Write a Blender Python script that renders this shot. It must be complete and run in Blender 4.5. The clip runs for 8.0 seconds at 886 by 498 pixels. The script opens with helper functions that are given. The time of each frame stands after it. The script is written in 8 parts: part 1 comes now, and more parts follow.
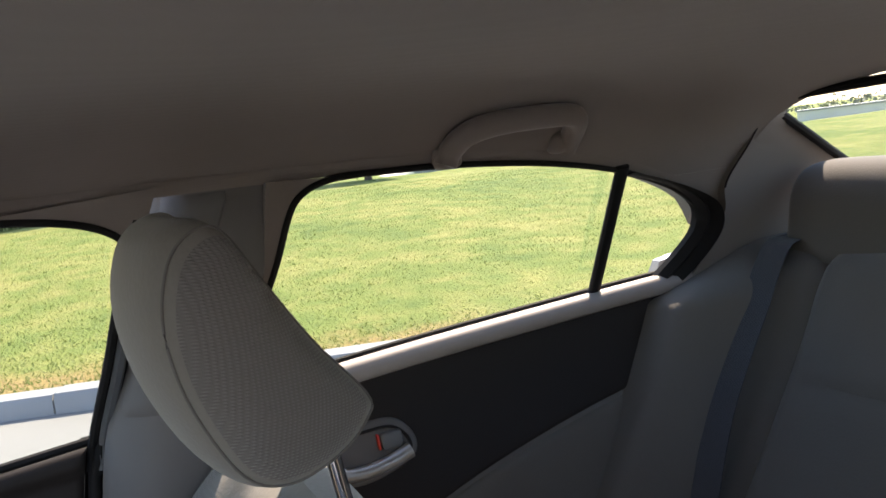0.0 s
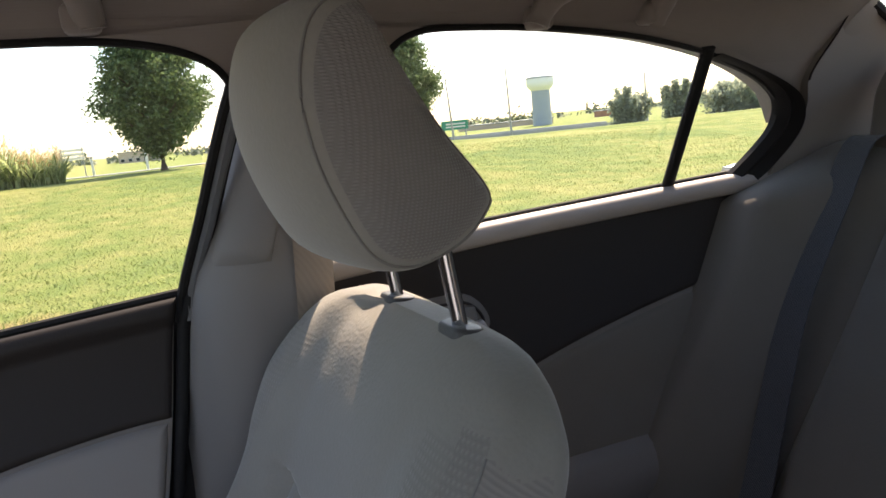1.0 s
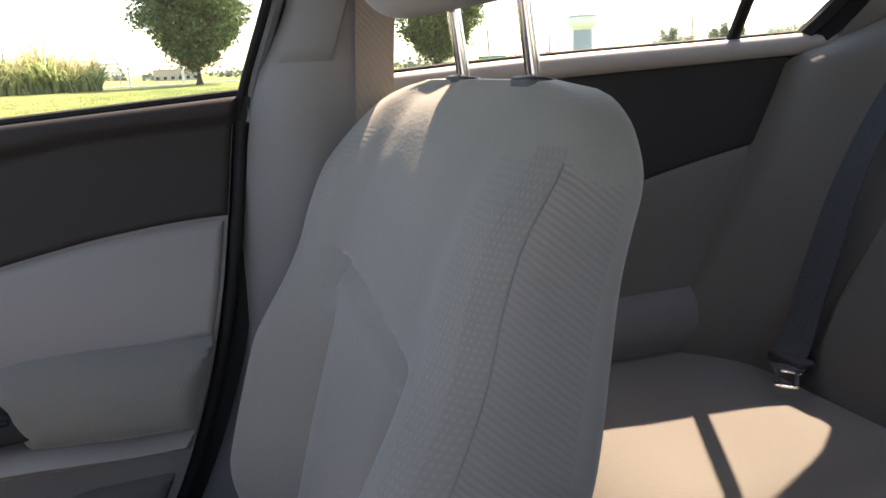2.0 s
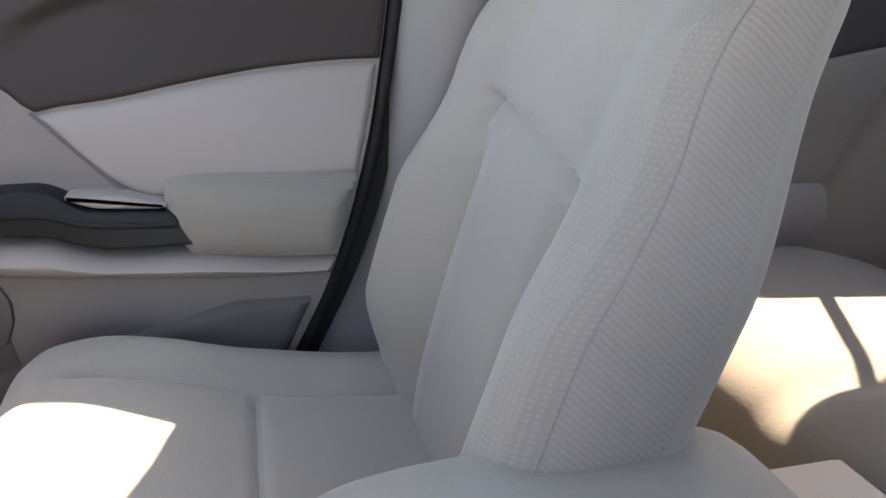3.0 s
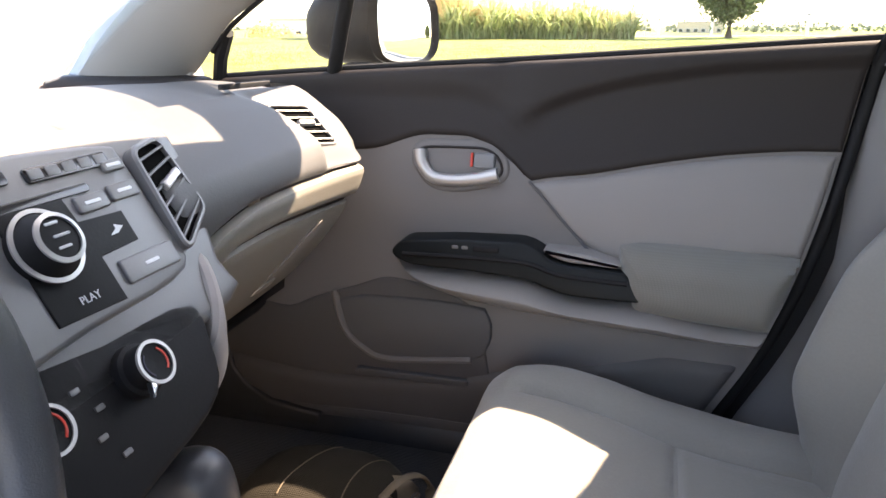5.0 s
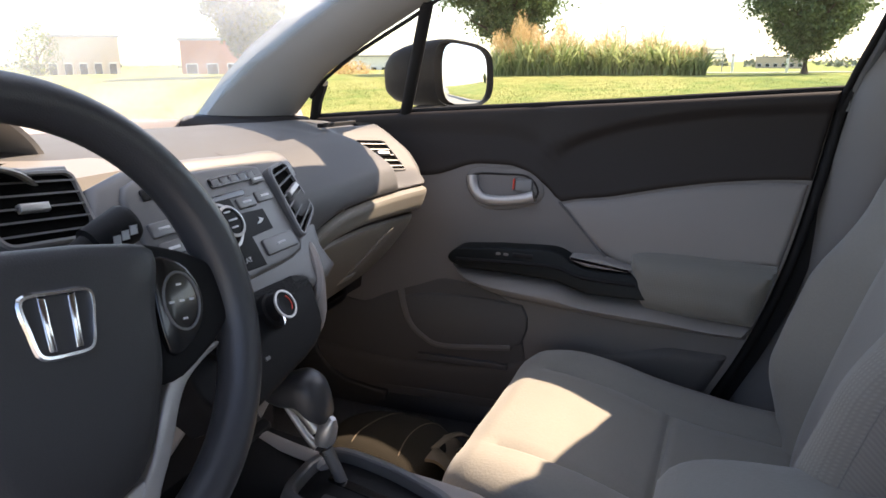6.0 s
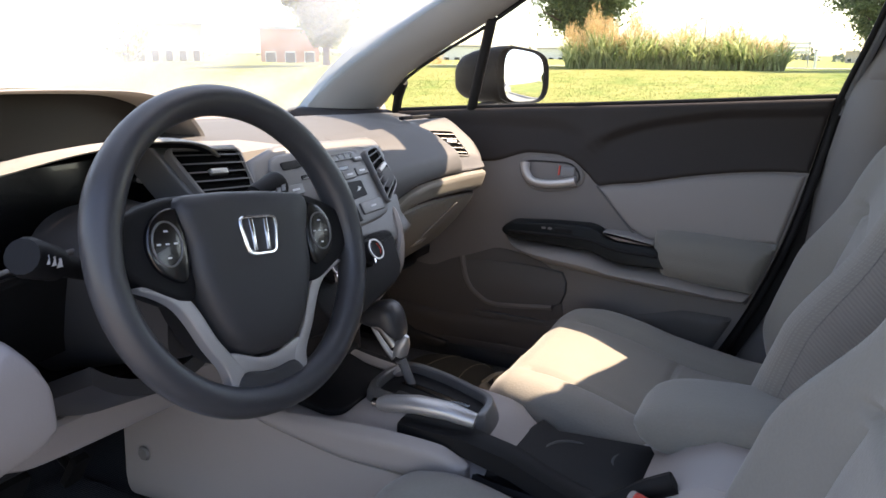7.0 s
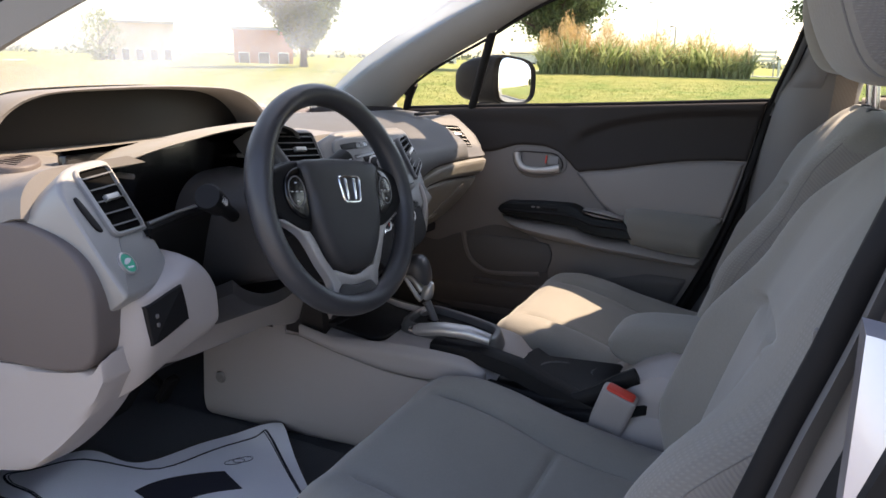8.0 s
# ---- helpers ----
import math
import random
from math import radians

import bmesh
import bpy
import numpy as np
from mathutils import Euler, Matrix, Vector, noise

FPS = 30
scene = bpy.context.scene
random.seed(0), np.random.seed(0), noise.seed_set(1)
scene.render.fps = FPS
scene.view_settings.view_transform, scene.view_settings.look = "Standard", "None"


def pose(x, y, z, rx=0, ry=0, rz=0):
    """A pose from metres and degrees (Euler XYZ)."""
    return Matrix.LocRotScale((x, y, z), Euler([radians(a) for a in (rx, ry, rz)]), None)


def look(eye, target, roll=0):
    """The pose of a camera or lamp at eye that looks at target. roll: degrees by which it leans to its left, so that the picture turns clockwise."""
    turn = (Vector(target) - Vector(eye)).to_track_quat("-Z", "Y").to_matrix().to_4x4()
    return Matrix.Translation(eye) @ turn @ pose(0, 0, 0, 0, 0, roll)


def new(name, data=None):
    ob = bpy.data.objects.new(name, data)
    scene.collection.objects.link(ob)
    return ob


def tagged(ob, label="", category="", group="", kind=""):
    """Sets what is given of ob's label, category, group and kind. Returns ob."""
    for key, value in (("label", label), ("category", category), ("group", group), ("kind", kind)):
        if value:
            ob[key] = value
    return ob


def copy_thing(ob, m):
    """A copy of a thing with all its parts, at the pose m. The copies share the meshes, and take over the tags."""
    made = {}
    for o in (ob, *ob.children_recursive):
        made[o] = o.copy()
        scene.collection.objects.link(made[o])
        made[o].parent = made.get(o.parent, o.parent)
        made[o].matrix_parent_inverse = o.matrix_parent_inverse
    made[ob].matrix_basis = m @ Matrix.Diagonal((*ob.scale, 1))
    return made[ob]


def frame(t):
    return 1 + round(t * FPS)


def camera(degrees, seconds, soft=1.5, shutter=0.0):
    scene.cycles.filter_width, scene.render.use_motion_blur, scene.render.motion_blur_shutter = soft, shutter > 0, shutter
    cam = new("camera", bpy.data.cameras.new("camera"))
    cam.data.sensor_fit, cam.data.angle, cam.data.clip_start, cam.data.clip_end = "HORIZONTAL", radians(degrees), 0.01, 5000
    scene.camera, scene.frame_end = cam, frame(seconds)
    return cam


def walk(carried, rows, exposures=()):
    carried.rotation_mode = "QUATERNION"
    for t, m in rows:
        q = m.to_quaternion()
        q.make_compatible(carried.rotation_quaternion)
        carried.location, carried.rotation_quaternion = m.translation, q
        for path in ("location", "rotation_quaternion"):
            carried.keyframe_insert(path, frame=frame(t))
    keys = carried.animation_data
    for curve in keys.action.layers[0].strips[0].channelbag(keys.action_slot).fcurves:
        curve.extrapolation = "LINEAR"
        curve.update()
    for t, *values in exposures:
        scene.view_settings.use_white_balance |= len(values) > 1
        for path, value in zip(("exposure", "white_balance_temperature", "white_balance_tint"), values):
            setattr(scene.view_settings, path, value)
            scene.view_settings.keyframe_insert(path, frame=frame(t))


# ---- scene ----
# The camera and its walk
cam = camera(63.1, 8.0, soft=1.6)
PATH = [
    (0, (-0.241, -0.03, 1.289), (1.533, -0.911, 1.013), -7.1),
    (0.5, (-0.231, 0.026, 1.229), (1.558, -0.815, 0.925), -6.3),
    (1, (-0.224, 0.054, 1.166), (1.578, -0.743, 0.822), -5.8),
    (1.5, (-0.229, 0.073, 1.098), (1.574, -0.677, 0.665), -4.6),
    (1.7, (-0.23, 0.082, 1.066), (1.569, -0.649, 0.59), -3.7),
    (2.8, (-0.263, 0.198, 0.938), (1.557, -0.373, 0.337), 0.3),
    (3, (-0.266, 0.207, 0.932), (1.546, -0.293, 0.251), 1.3),
    (3.5, (-0.275, 0.235, 0.928), (1.587, 0.077, 0.214), 1.5),
    (4, (-0.278, 0.266, 0.935), (1.607, 0.471, 0.296), 0.3),
    (4.5, (-0.299, 0.279, 0.957), (1.574, 0.734, 0.423), -0.7),
    (4.7, (-0.324, 0.283, 0.979), (1.528, 0.771, 0.403), -0.5),
    (5.8, (-0.58, 0.181, 1.037), (1.224, 0.88, 0.531), -0.0),
    (6, (-0.627, 0.154, 1.037), (1.166, 0.886, 0.536), -0.5),
    (6.5, (-0.752, 0.079, 1.051), (0.996, 0.912, 0.549), -0.3),
    (7, (-0.886, 0.019, 1.069), (0.824, 0.914, 0.544), 0.2),
    (7.5, (-1.051, -0.006, 1.073), (0.668, 0.886, 0.576), 0.4),
    (8, (-1.22, -0.052, 1.079), (0.526, 0.775, 0.563), 1.1),
]
EXPOSURES = [(0.0, 1.58), (0.6, 1.62), (1.2, 1.56), (1.7, 1.68), (2.8, 3.25), (3.2, 3.2), (3.6, 2.95), (4.0, 2.95), (4.7, 3.05), (5.8, 1.8), (6.5, 1.83), (7.2, 2.0), (7.6, 1.92), (8.0, 1.58)]
walk(cam, [(t, look(e, a, r)) for t, e, a, r in PATH], [(t, e, 7400 - 500 * max(0.0, 1 - t) + (550 if 2.5 < t < 3.7 else 300 if 3.7 < t < 5 else 0), 19 if t < 1 else 22) for t, e in EXPOSURES])

# World and sun
SUN_WAY = Vector((0.278, -0.283, 0.469)).normalized()
world = bpy.data.worlds.new("sky")
scene.world = world
world.use_nodes = True
sky = world.node_tree.nodes.new("ShaderNodeTexSky")
sky.sky_type, sky.sun_disc = "NISHITA", False
sky.sun_elevation = math.asin(SUN_WAY.z)
sky.sun_rotation = math.atan2(SUN_WAY.x, SUN_WAY.y)
sky.air_density, sky.dust_density, sky.ozone_density = 1.0, 1.0, 1.0
world.node_tree.links.new(sky.outputs[0], world.node_tree.nodes["Background"].inputs[0])
world.node_tree.nodes["Background"].inputs[1].default_value = 0.15
sun = new("sun", bpy.data.lights.new("sun", "SUN"))
sun.data.energy, sun.data.angle, sun.data.color = 4.5, radians(0.5), (1.0, 0.88, 0.68)
sun.matrix_world = look(SUN_WAY * 50, (0, 0, 0))


# Shaping helpers
BASE = {}


def power(x, e):
    return math.copysign(abs(x) ** e, x)


def thing(name, loc, label, category, group="", kind=""):
    ob = new(name)
    ob.empty_display_size = 0.05
    ob.location = loc
    BASE[ob] = Vector(loc)
    return tagged(ob, label, category, group, kind)


def link_mesh(name, bm, mats, offset=None, sharp=38.0):
    if offset is not None:
        bmesh.ops.translate(bm, vec=-offset, verts=bm.verts)
    bmesh.ops.recalc_face_normals(bm, faces=bm.faces)
    me = bpy.data.meshes.new(name)
    bm.to_mesh(me)
    bm.free()
    for m in mats if isinstance(mats, (list, tuple)) else [mats]:
        me.materials.append(m)
    me.shade_smooth()
    me.set_sharp_from_angle(angle=radians(sharp))
    return new(name, me)


def part(name, bm, material, parent, label="", sharp=38.0):
    """One mesh under a thing or a part, built in world coordinates."""
    base = BASE[parent]
    ob = link_mesh(name, bm, material, base, sharp)
    ob.parent = parent
    BASE[ob] = base
    return tagged(ob, label)


def single(name, bm, material, label="", category="", group="", kind="", sharp=38.0):
    return tagged(link_mesh(name, bm, material, None, sharp), label, category, group, kind)


def herm(t, xs, ys):
    """A smooth curve through the knots (xs, ys), at t."""
    if t <= xs[0]:
        return ys[0]
    if t >= xs[-1]:
        return ys[-1]
    i = 0
    while t > xs[i + 1]:
        i += 1

    def slope(k):
        if k == 0 or k == len(xs) - 1:
            a, b = (0, 1) if k == 0 else (k - 1, k)
            return (ys[b] - ys[a]) / (xs[b] - xs[a])
        left = (ys[k] - ys[k - 1]) / (xs[k] - xs[k - 1])
        right = (ys[k + 1] - ys[k]) / (xs[k + 1] - xs[k])
        return 0.0 if left * right <= 0 else 2 * left * right / (left + right)

    h = xs[i + 1] - xs[i]
    s = (t - xs[i]) / h
    return ((1 + 2 * s) * (1 - s) ** 2 * ys[i] + s * (1 - s) ** 2 * h * slope(i)
            + s * s * (3 - 2 * s) * ys[i + 1] + s * s * (s - 1) * h * slope(i + 1))


def curve_of(*knots):
    xs, ys = [k[0] for k in knots], [k[1] for k in knots]
    return lambda t: herm(t, xs, ys)


def ease(a, b, x):
    s = min(1.0, max(0.0, (x - a) / (b - a)))
    return s * s * (3 - 2 * s)


def smooth_line(pts, n=6, closed=False):
    """Catmull-Rom through pts."""
    pts = [Vector(p) for p in pts]
    out, count = [], len(pts)
    for i in range(count if closed else count - 1):
        p1, p2 = pts[i], pts[(i + 1) % count]
        p0 = pts[i - 1] if closed or i else p1 * 2 - p2
        p3 = pts[(i + 2) % count] if closed or i + 2 < count else p2 * 2 - p1
        for k in range(n):
            t = k / n
            out.append(0.5 * (2 * p1 + (p2 - p0) * t + (2 * p0 - 5 * p1 + 4 * p2 - p3) * t * t + (3 * p1 - p0 - 3 * p2 + p3) * t ** 3))
    if not closed:
        out.append(pts[-1])
    return out


def loft(rings, caps=True, bm=None, closed=True, index=0):
    bm = bm or bmesh.new()
    rows = [[bm.verts.new(p) for p in ring] for ring in rings]
    n = len(rows[0])
    for a, b in zip(rows, rows[1:]):
        for i in range(n if closed else n - 1):
            j = (i + 1) % n
            bm.faces.new((a[i], a[j], b[j], b[i])).material_index = index
    if caps and closed:
        for row in (rows[0][::-1], rows[-1]):
            f = bm.faces.new(row)
            f.material_index = index
    return bm


def tube(pts, radius, seg=12, bm=None, closed=False, flat=1.0, up=(0, 0, 1)):
    """A round bar along pts; flat squeezes it across up."""
    pts = [Vector(p) for p in pts]
    rings = []
    for i, p in enumerate(pts):
        a = pts[i - 1] if i or closed else p
        b = pts[(i + 1) % len(pts)] if i + 1 < len(pts) or closed else p
        way = (b - a).normalized()
        side = way.cross(Vector(up))
        side = side.normalized() if side.length > 1e-4 else Vector((1, 0, 0))
        top = side.cross(way)
        r = radius[i] if isinstance(radius, (list, tuple)) else radius
        rings.append([p + side * (r * math.cos(t)) + top * (r * flat * math.sin(t)) for t in (2 * math.pi * k / seg for k in range(seg))])
    if closed:
        rings.append(rings[0])
    bm = loft(rings, not closed, bm)
    if closed:
        bmesh.ops.remove_doubles(bm, verts=bm.verts, dist=1e-5)
    return bm


def sheet(f, nu, nv, thick=None, bm=None):
    """A grid of f(u, v), u and v from 0 to 1; thick: the offset of its back."""
    bm = bm or bmesh.new()
    front = [[bm.verts.new(f(i / nu, j / nv)) for j in range(nv + 1)] for i in range(nu + 1)]
    for i in range(nu):
        for j in range(nv):
            bm.faces.new((front[i][j], front[i + 1][j], front[i + 1][j + 1], front[i][j + 1]))
    if thick is not None:
        t = Vector(thick)
        back = [[bm.verts.new(v.co + t) for v in row] for row in front]
        for i in range(nu):
            for j in range(nv):
                bm.faces.new((back[i][j], back[i][j + 1], back[i + 1][j + 1], back[i + 1][j]))
        for i in range(nu):
            bm.faces.new((front[i][0], back[i][0], back[i + 1][0], front[i + 1][0]))
            bm.faces.new((front[i][nv], front[i + 1][nv], back[i + 1][nv], back[i][nv]))
        for j in range(nv):
            bm.faces.new((front[0][j], front[0][j + 1], back[0][j + 1], back[0][j]))
            bm.faces.new((front[nu][j], back[nu][j], back[nu][j + 1], front[nu][j + 1]))
    return bm


def inset(line, d):
    """A closed outline, in 2D, moved inwards by d."""
    n = len(line)
    area = sum(line[i][0] * line[(i + 1) % n][1] - line[(i + 1) % n][0] * line[i][1] for i in range(n))
    sign = 1 if area > 0 else -1
    out = []
    for i in range(n):
        a, b, c = Vector(line[i - 1][:2]), Vector(line[i][:2]), Vector(line[(i + 1) % n][:2])
        e, g = (b - a), (c - b)
        e = e.normalized() if e.length > 1e-7 else g.normalized()
        g = g.normalized() if g.length > 1e-7 else e
        m = Vector((-(e.y + g.y), e.x + g.x)) * sign
        m = m.normalized() if m.length > 1e-6 else Vector((-e.y, e.x)) * sign
        out.append(b + m * d / max(0.5, m.dot(Vector((-e.y, e.x)) * sign)))
    return out


def corners_round(corners, r, n=4):
    """A 2D polygon with its corners rounded."""
    out = []
    pts = [Vector(c[:2]) for c in corners]
    for i, c in enumerate(pts):
        a, b = pts[i - 1] - c, pts[(i + 1) % len(pts)] - c
        p, q = c + a.normalized() * min(r, a.length * 0.45), c + b.normalized() * min(r, b.length * 0.45)
        out += [tuple(p.lerp(c, t).lerp(c.lerp(q, t), t)) for t in [k / n for k in range(n + 1)]]
    return out


def slab(outline, place, low, high, bevel=0.002, steps=3, bm=None):
    """A plate with rounded front edges: an outline in 2D, place(a, b, w) its world place."""
    pts = [Vector(p) for p in outline]
    rings = [[place(p[0], p[1], low) for p in pts]]
    for k in range(steps + 1):
        t = math.pi / 2 * k / steps
        rings.append([place(p[0], p[1], high - bevel * (1 - math.sin(t))) for p in inset(pts, bevel * (1 - math.cos(t)))])
    return loft(rings, True, bm)


def rounded(x0, x1, y0, y1, r, n=5):
    out = []
    for cx, cy, a in ((x1 - r, y1 - r, 0), (x0 + r, y1 - r, 90), (x0 + r, y0 + r, 180), (x1 - r, y0 + r, 270)):
        out += [(cx + r * math.cos(radians(a + 90 * k / n)), cy + r * math.sin(radians(a + 90 * k / n))) for k in range(n + 1)]
    return out


def block(x0, x1, y0, y1, z0, z1, r=0.006, bm=None):
    """A box with rounded edges."""
    base = rounded(x0, x1, y0, y1, r * 1.3, 4)
    turns = [math.pi / 2 * k / 3 for k in range(4)]
    rings = [[Vector((p[0], p[1], z0 + r * (1 - math.cos(t)))) for p in inset(base, r * (1 - math.sin(t)))] for t in turns]
    rings += [[Vector((p[0], p[1], z1 - r * (1 - math.cos(t)))) for p in inset(base, r * (1 - math.sin(t)))] for t in turns[::-1]]
    return loft(rings, True, bm)


def spin(profile, m, seg=24, bm=None):
    """A turned part: (radius, height) pairs about the z axis of m."""
    return loft([[m @ Vector((r * math.cos(t), r * math.sin(t), h)) for t in (2 * math.pi * k / seg for k in range(seg))] for r, h in profile], True, bm)


def hoop(profile, m, seg=28):
    """A turned ring: a closed outline of (radius, height) pairs about the z axis of m."""
    bm = loft([[m @ Vector((r * math.cos(t), r * math.sin(t), h)) for t in (2 * math.pi * k / seg for k in range(seg))] for r, h in profile + profile[:1]], False)
    bmesh.ops.remove_doubles(bm, verts=bm.verts, dist=1e-6)
    return bm


def band(a0, a1, lo, hi, place, off, edge=0.008, nu=60, nv=20, sink=0.003):
    """A raised panel over place(a, b, w): b runs from lo(a) to hi(a), w is the height, rounded at the edges."""
    def f(u, v):
        a = a0 + (a1 - a0) * u
        b0, b1 = lo(a), hi(a)
        b = b0 + (b1 - b0) * v
        d = min(u * abs(a1 - a0), (1 - u) * abs(a1 - a0), (b - b0), (b1 - b)) / edge
        d = min(1.0, max(0.0, d))
        return place(a, b, -sink + (off + sink) * math.sqrt(1 - (1 - d) ** 2))

    def warp(t, length):
        n = min(0.45, edge / max(length, 1e-4))
        if t < 0.2:
            return t / 0.2 * n
        if t > 0.8:
            return 1 - (1 - t) / 0.2 * n
        return n + (t - 0.2) / 0.6 * (1 - 2 * n)

    mid = 0.5 * (a0 + a1)
    height = max(0.01, hi(mid) - lo(mid))
    return sheet(lambda u, v: f(warp(u, abs(a1 - a0)), warp(v, height)), nu, nv)


# Materials
def nodes_of(name):
    m = bpy.data.materials.new(name)
    m.use_nodes = True
    return m, m.node_tree, m.node_tree.nodes["Principled BSDF"]


def node(tree, kind, **values):
    n = tree.nodes.new(kind)
    for key, value in values.items():
        if key in n.inputs:
            n.inputs[key].default_value = value
    return n


def tint(c, k):
    return (min(1, c[0] * k), min(1, c[1] * k), min(1, c[2] * k), 1)


def surface(name, color, rough=0.6, metal=0.0, var=0.12, scale=5.0, grain=400.0, bump=0.15, spec=0.5, coat=0.0, dist=0.0006, per_object=0.0):
    """Plastic, paint, metal or stone: colour with stains and wear at two scales, and a fine grain."""
    m, tree, bsdf = nodes_of(name)
    co = tree.nodes.new("ShaderNodeTexCoord")
    big = node(tree, "ShaderNodeTexNoise", Scale=scale, Detail=4.0)
    fine = node(tree, "ShaderNodeTexNoise", Scale=grain, Detail=2.0)
    for n in (big, fine):
        tree.links.new(co.outputs["Object"], n.inputs["Vector"])
    mix = tree.nodes.new("ShaderNodeMix")
    mix.data_type = "RGBA"
    mix.inputs["A"].default_value, mix.inputs["B"].default_value = tint(color, 1 - var), tint(color, 1 + var)
    add = tree.nodes.new("ShaderNodeMath")
    add.operation = "MULTIPLY_ADD"
    add.inputs[1].default_value = 0.3
    tree.links.new(fine.outputs["Fac"], add.inputs[0])
    tree.links.new(big.outputs["Fac"], add.inputs[2])
    shift = tree.nodes.new("ShaderNodeMath")
    shift.operation = "SUBTRACT"
    shift.inputs[1].default_value = 0.15
    tree.links.new(add.outputs[0], shift.inputs[0])
    tree.links.new(shift.outputs[0], mix.inputs["Factor"])
    last = mix.outputs["Result"]
    if per_object:
        info = tree.nodes.new("ShaderNodeObjectInfo")
        ramp = tree.nodes.new("ShaderNodeMapRange")
        ramp.inputs["To Min"].default_value, ramp.inputs["To Max"].default_value = 1 - per_object, 1 + per_object
        tree.links.new(info.outputs["Random"], ramp.inputs["Value"])
        hsv = tree.nodes.new("ShaderNodeHueSaturation")
        tree.links.new(ramp.outputs[0], hsv.inputs["Value"])
        tree.links.new(last, hsv.inputs["Color"])
        last = hsv.outputs[0]
    tree.links.new(last, bsdf.inputs["Base Color"])
    vary = tree.nodes.new("ShaderNodeMapRange")
    vary.inputs["To Min"].default_value, vary.inputs["To Max"].default_value = max(0.02, rough - 0.1), min(1, rough + 0.1)
    tree.links.new(big.outputs["Fac"], vary.inputs["Value"])
    tree.links.new(vary.outputs[0], bsdf.inputs["Roughness"])
    bsdf.inputs["Metallic"].default_value = metal
    bsdf.inputs["Specular IOR Level"].default_value = spec
    bsdf.inputs["Coat Weight"].default_value = coat
    bsdf.inputs["Coat Roughness"].default_value = 0.04
    if bump:
        b = node(tree, "ShaderNodeBump", Strength=bump, Distance=dist)
        tree.links.new(fine.outputs["Fac"], b.inputs["Height"])
        tree.links.new(b.outputs[0], bsdf.inputs["Normal"])
    return m


def cloth(name, color, pitch=0.0045, depth=0.7, axes=("X", "Z"), var=0.1, slant=0.0, wobble=0.25, sheen=0.25, knit=False, yaw=0.0, tilt=0.0):
    """Woven or knitted cloth: two crossed sets of ribs, fuzz and faint stains."""
    m, tree, bsdf = nodes_of(name)
    co = tree.nodes.new("ShaderNodeTexCoord")
    turn = tree.nodes.new("ShaderNodeMapping")
    turn.inputs["Rotation"].default_value = (tilt, slant, yaw)
    tree.links.new(co.outputs["Object"], turn.inputs["Vector"])
    waves = []
    if knit:
        w = node(tree, "ShaderNodeTexVoronoi", Scale=0.62 / pitch)
        w.feature = "SMOOTH_F1"
        tree.links.new(turn.outputs[0], w.inputs["Vector"])
        waves.append(w)
    for axis in () if knit else axes:
        w = node(tree, "ShaderNodeTexWave", Scale=0.314 / pitch, Distortion=wobble, Detail=1.0)
        w.inputs["Detail Scale"].default_value = 2.0
        w.bands_direction = axis
        tree.links.new(turn.outputs[0], w.inputs["Vector"])
        waves.append(w)
    mul = tree.nodes.new("ShaderNodeMath")
    mul.operation = "MULTIPLY"
    tree.links.new(waves[0].outputs["Distance" if knit else "Fac"], mul.inputs[0])
    if len(waves) > 1:
        tree.links.new(waves[1].outputs["Fac"], mul.inputs[1])
    else:
        mul.inputs[1].default_value = 1.0
    big = node(tree, "ShaderNodeTexNoise", Scale=7.0, Detail=5.0)
    fuzz = node(tree, "ShaderNodeTexNoise", Scale=900.0, Detail=2.0)
    for n in (big, fuzz):
        tree.links.new(co.outputs["Object"], n.inputs["Vector"])
    mix = tree.nodes.new("ShaderNodeMix")
    mix.data_type = "RGBA"
    mix.inputs["A"].default_value, mix.inputs["B"].default_value = tint(color, 1 - var), tint(color, 1 + var)
    tree.links.new(big.outputs["Fac"], mix.inputs["Factor"])
    dark = tree.nodes.new("ShaderNodeMix")
    dark.data_type, dark.blend_type = "RGBA", "MULTIPLY"
    dark.inputs["Factor"].default_value = 0.28 * depth
    tree.links.new(mix.outputs["Result"], dark.inputs["A"])
    tree.links.new(mul.outputs[0], dark.inputs["B"])
    tree.links.new(dark.outputs["Result"], bsdf.inputs["Base Color"])
    add = tree.nodes.new("ShaderNodeMath")
    add.operation = "MULTIPLY_ADD"
    add.inputs[1].default_value = 0.35
    tree.links.new(fuzz.outputs["Fac"], add.inputs[0])
    tree.links.new(mul.outputs[0], add.inputs[2])
    b = node(tree, "ShaderNodeBump", Strength=depth, Distance=0.0012)
    tree.links.new(add.outputs[0], b.inputs["Height"])
    tree.links.new(b.outputs[0], bsdf.inputs["Normal"])
    bsdf.inputs["Roughness"].default_value = 0.92
    bsdf.inputs["Specular IOR Level"].default_value = 0.2
    bsdf.inputs["Sheen Weight"].default_value = sheen
    return m


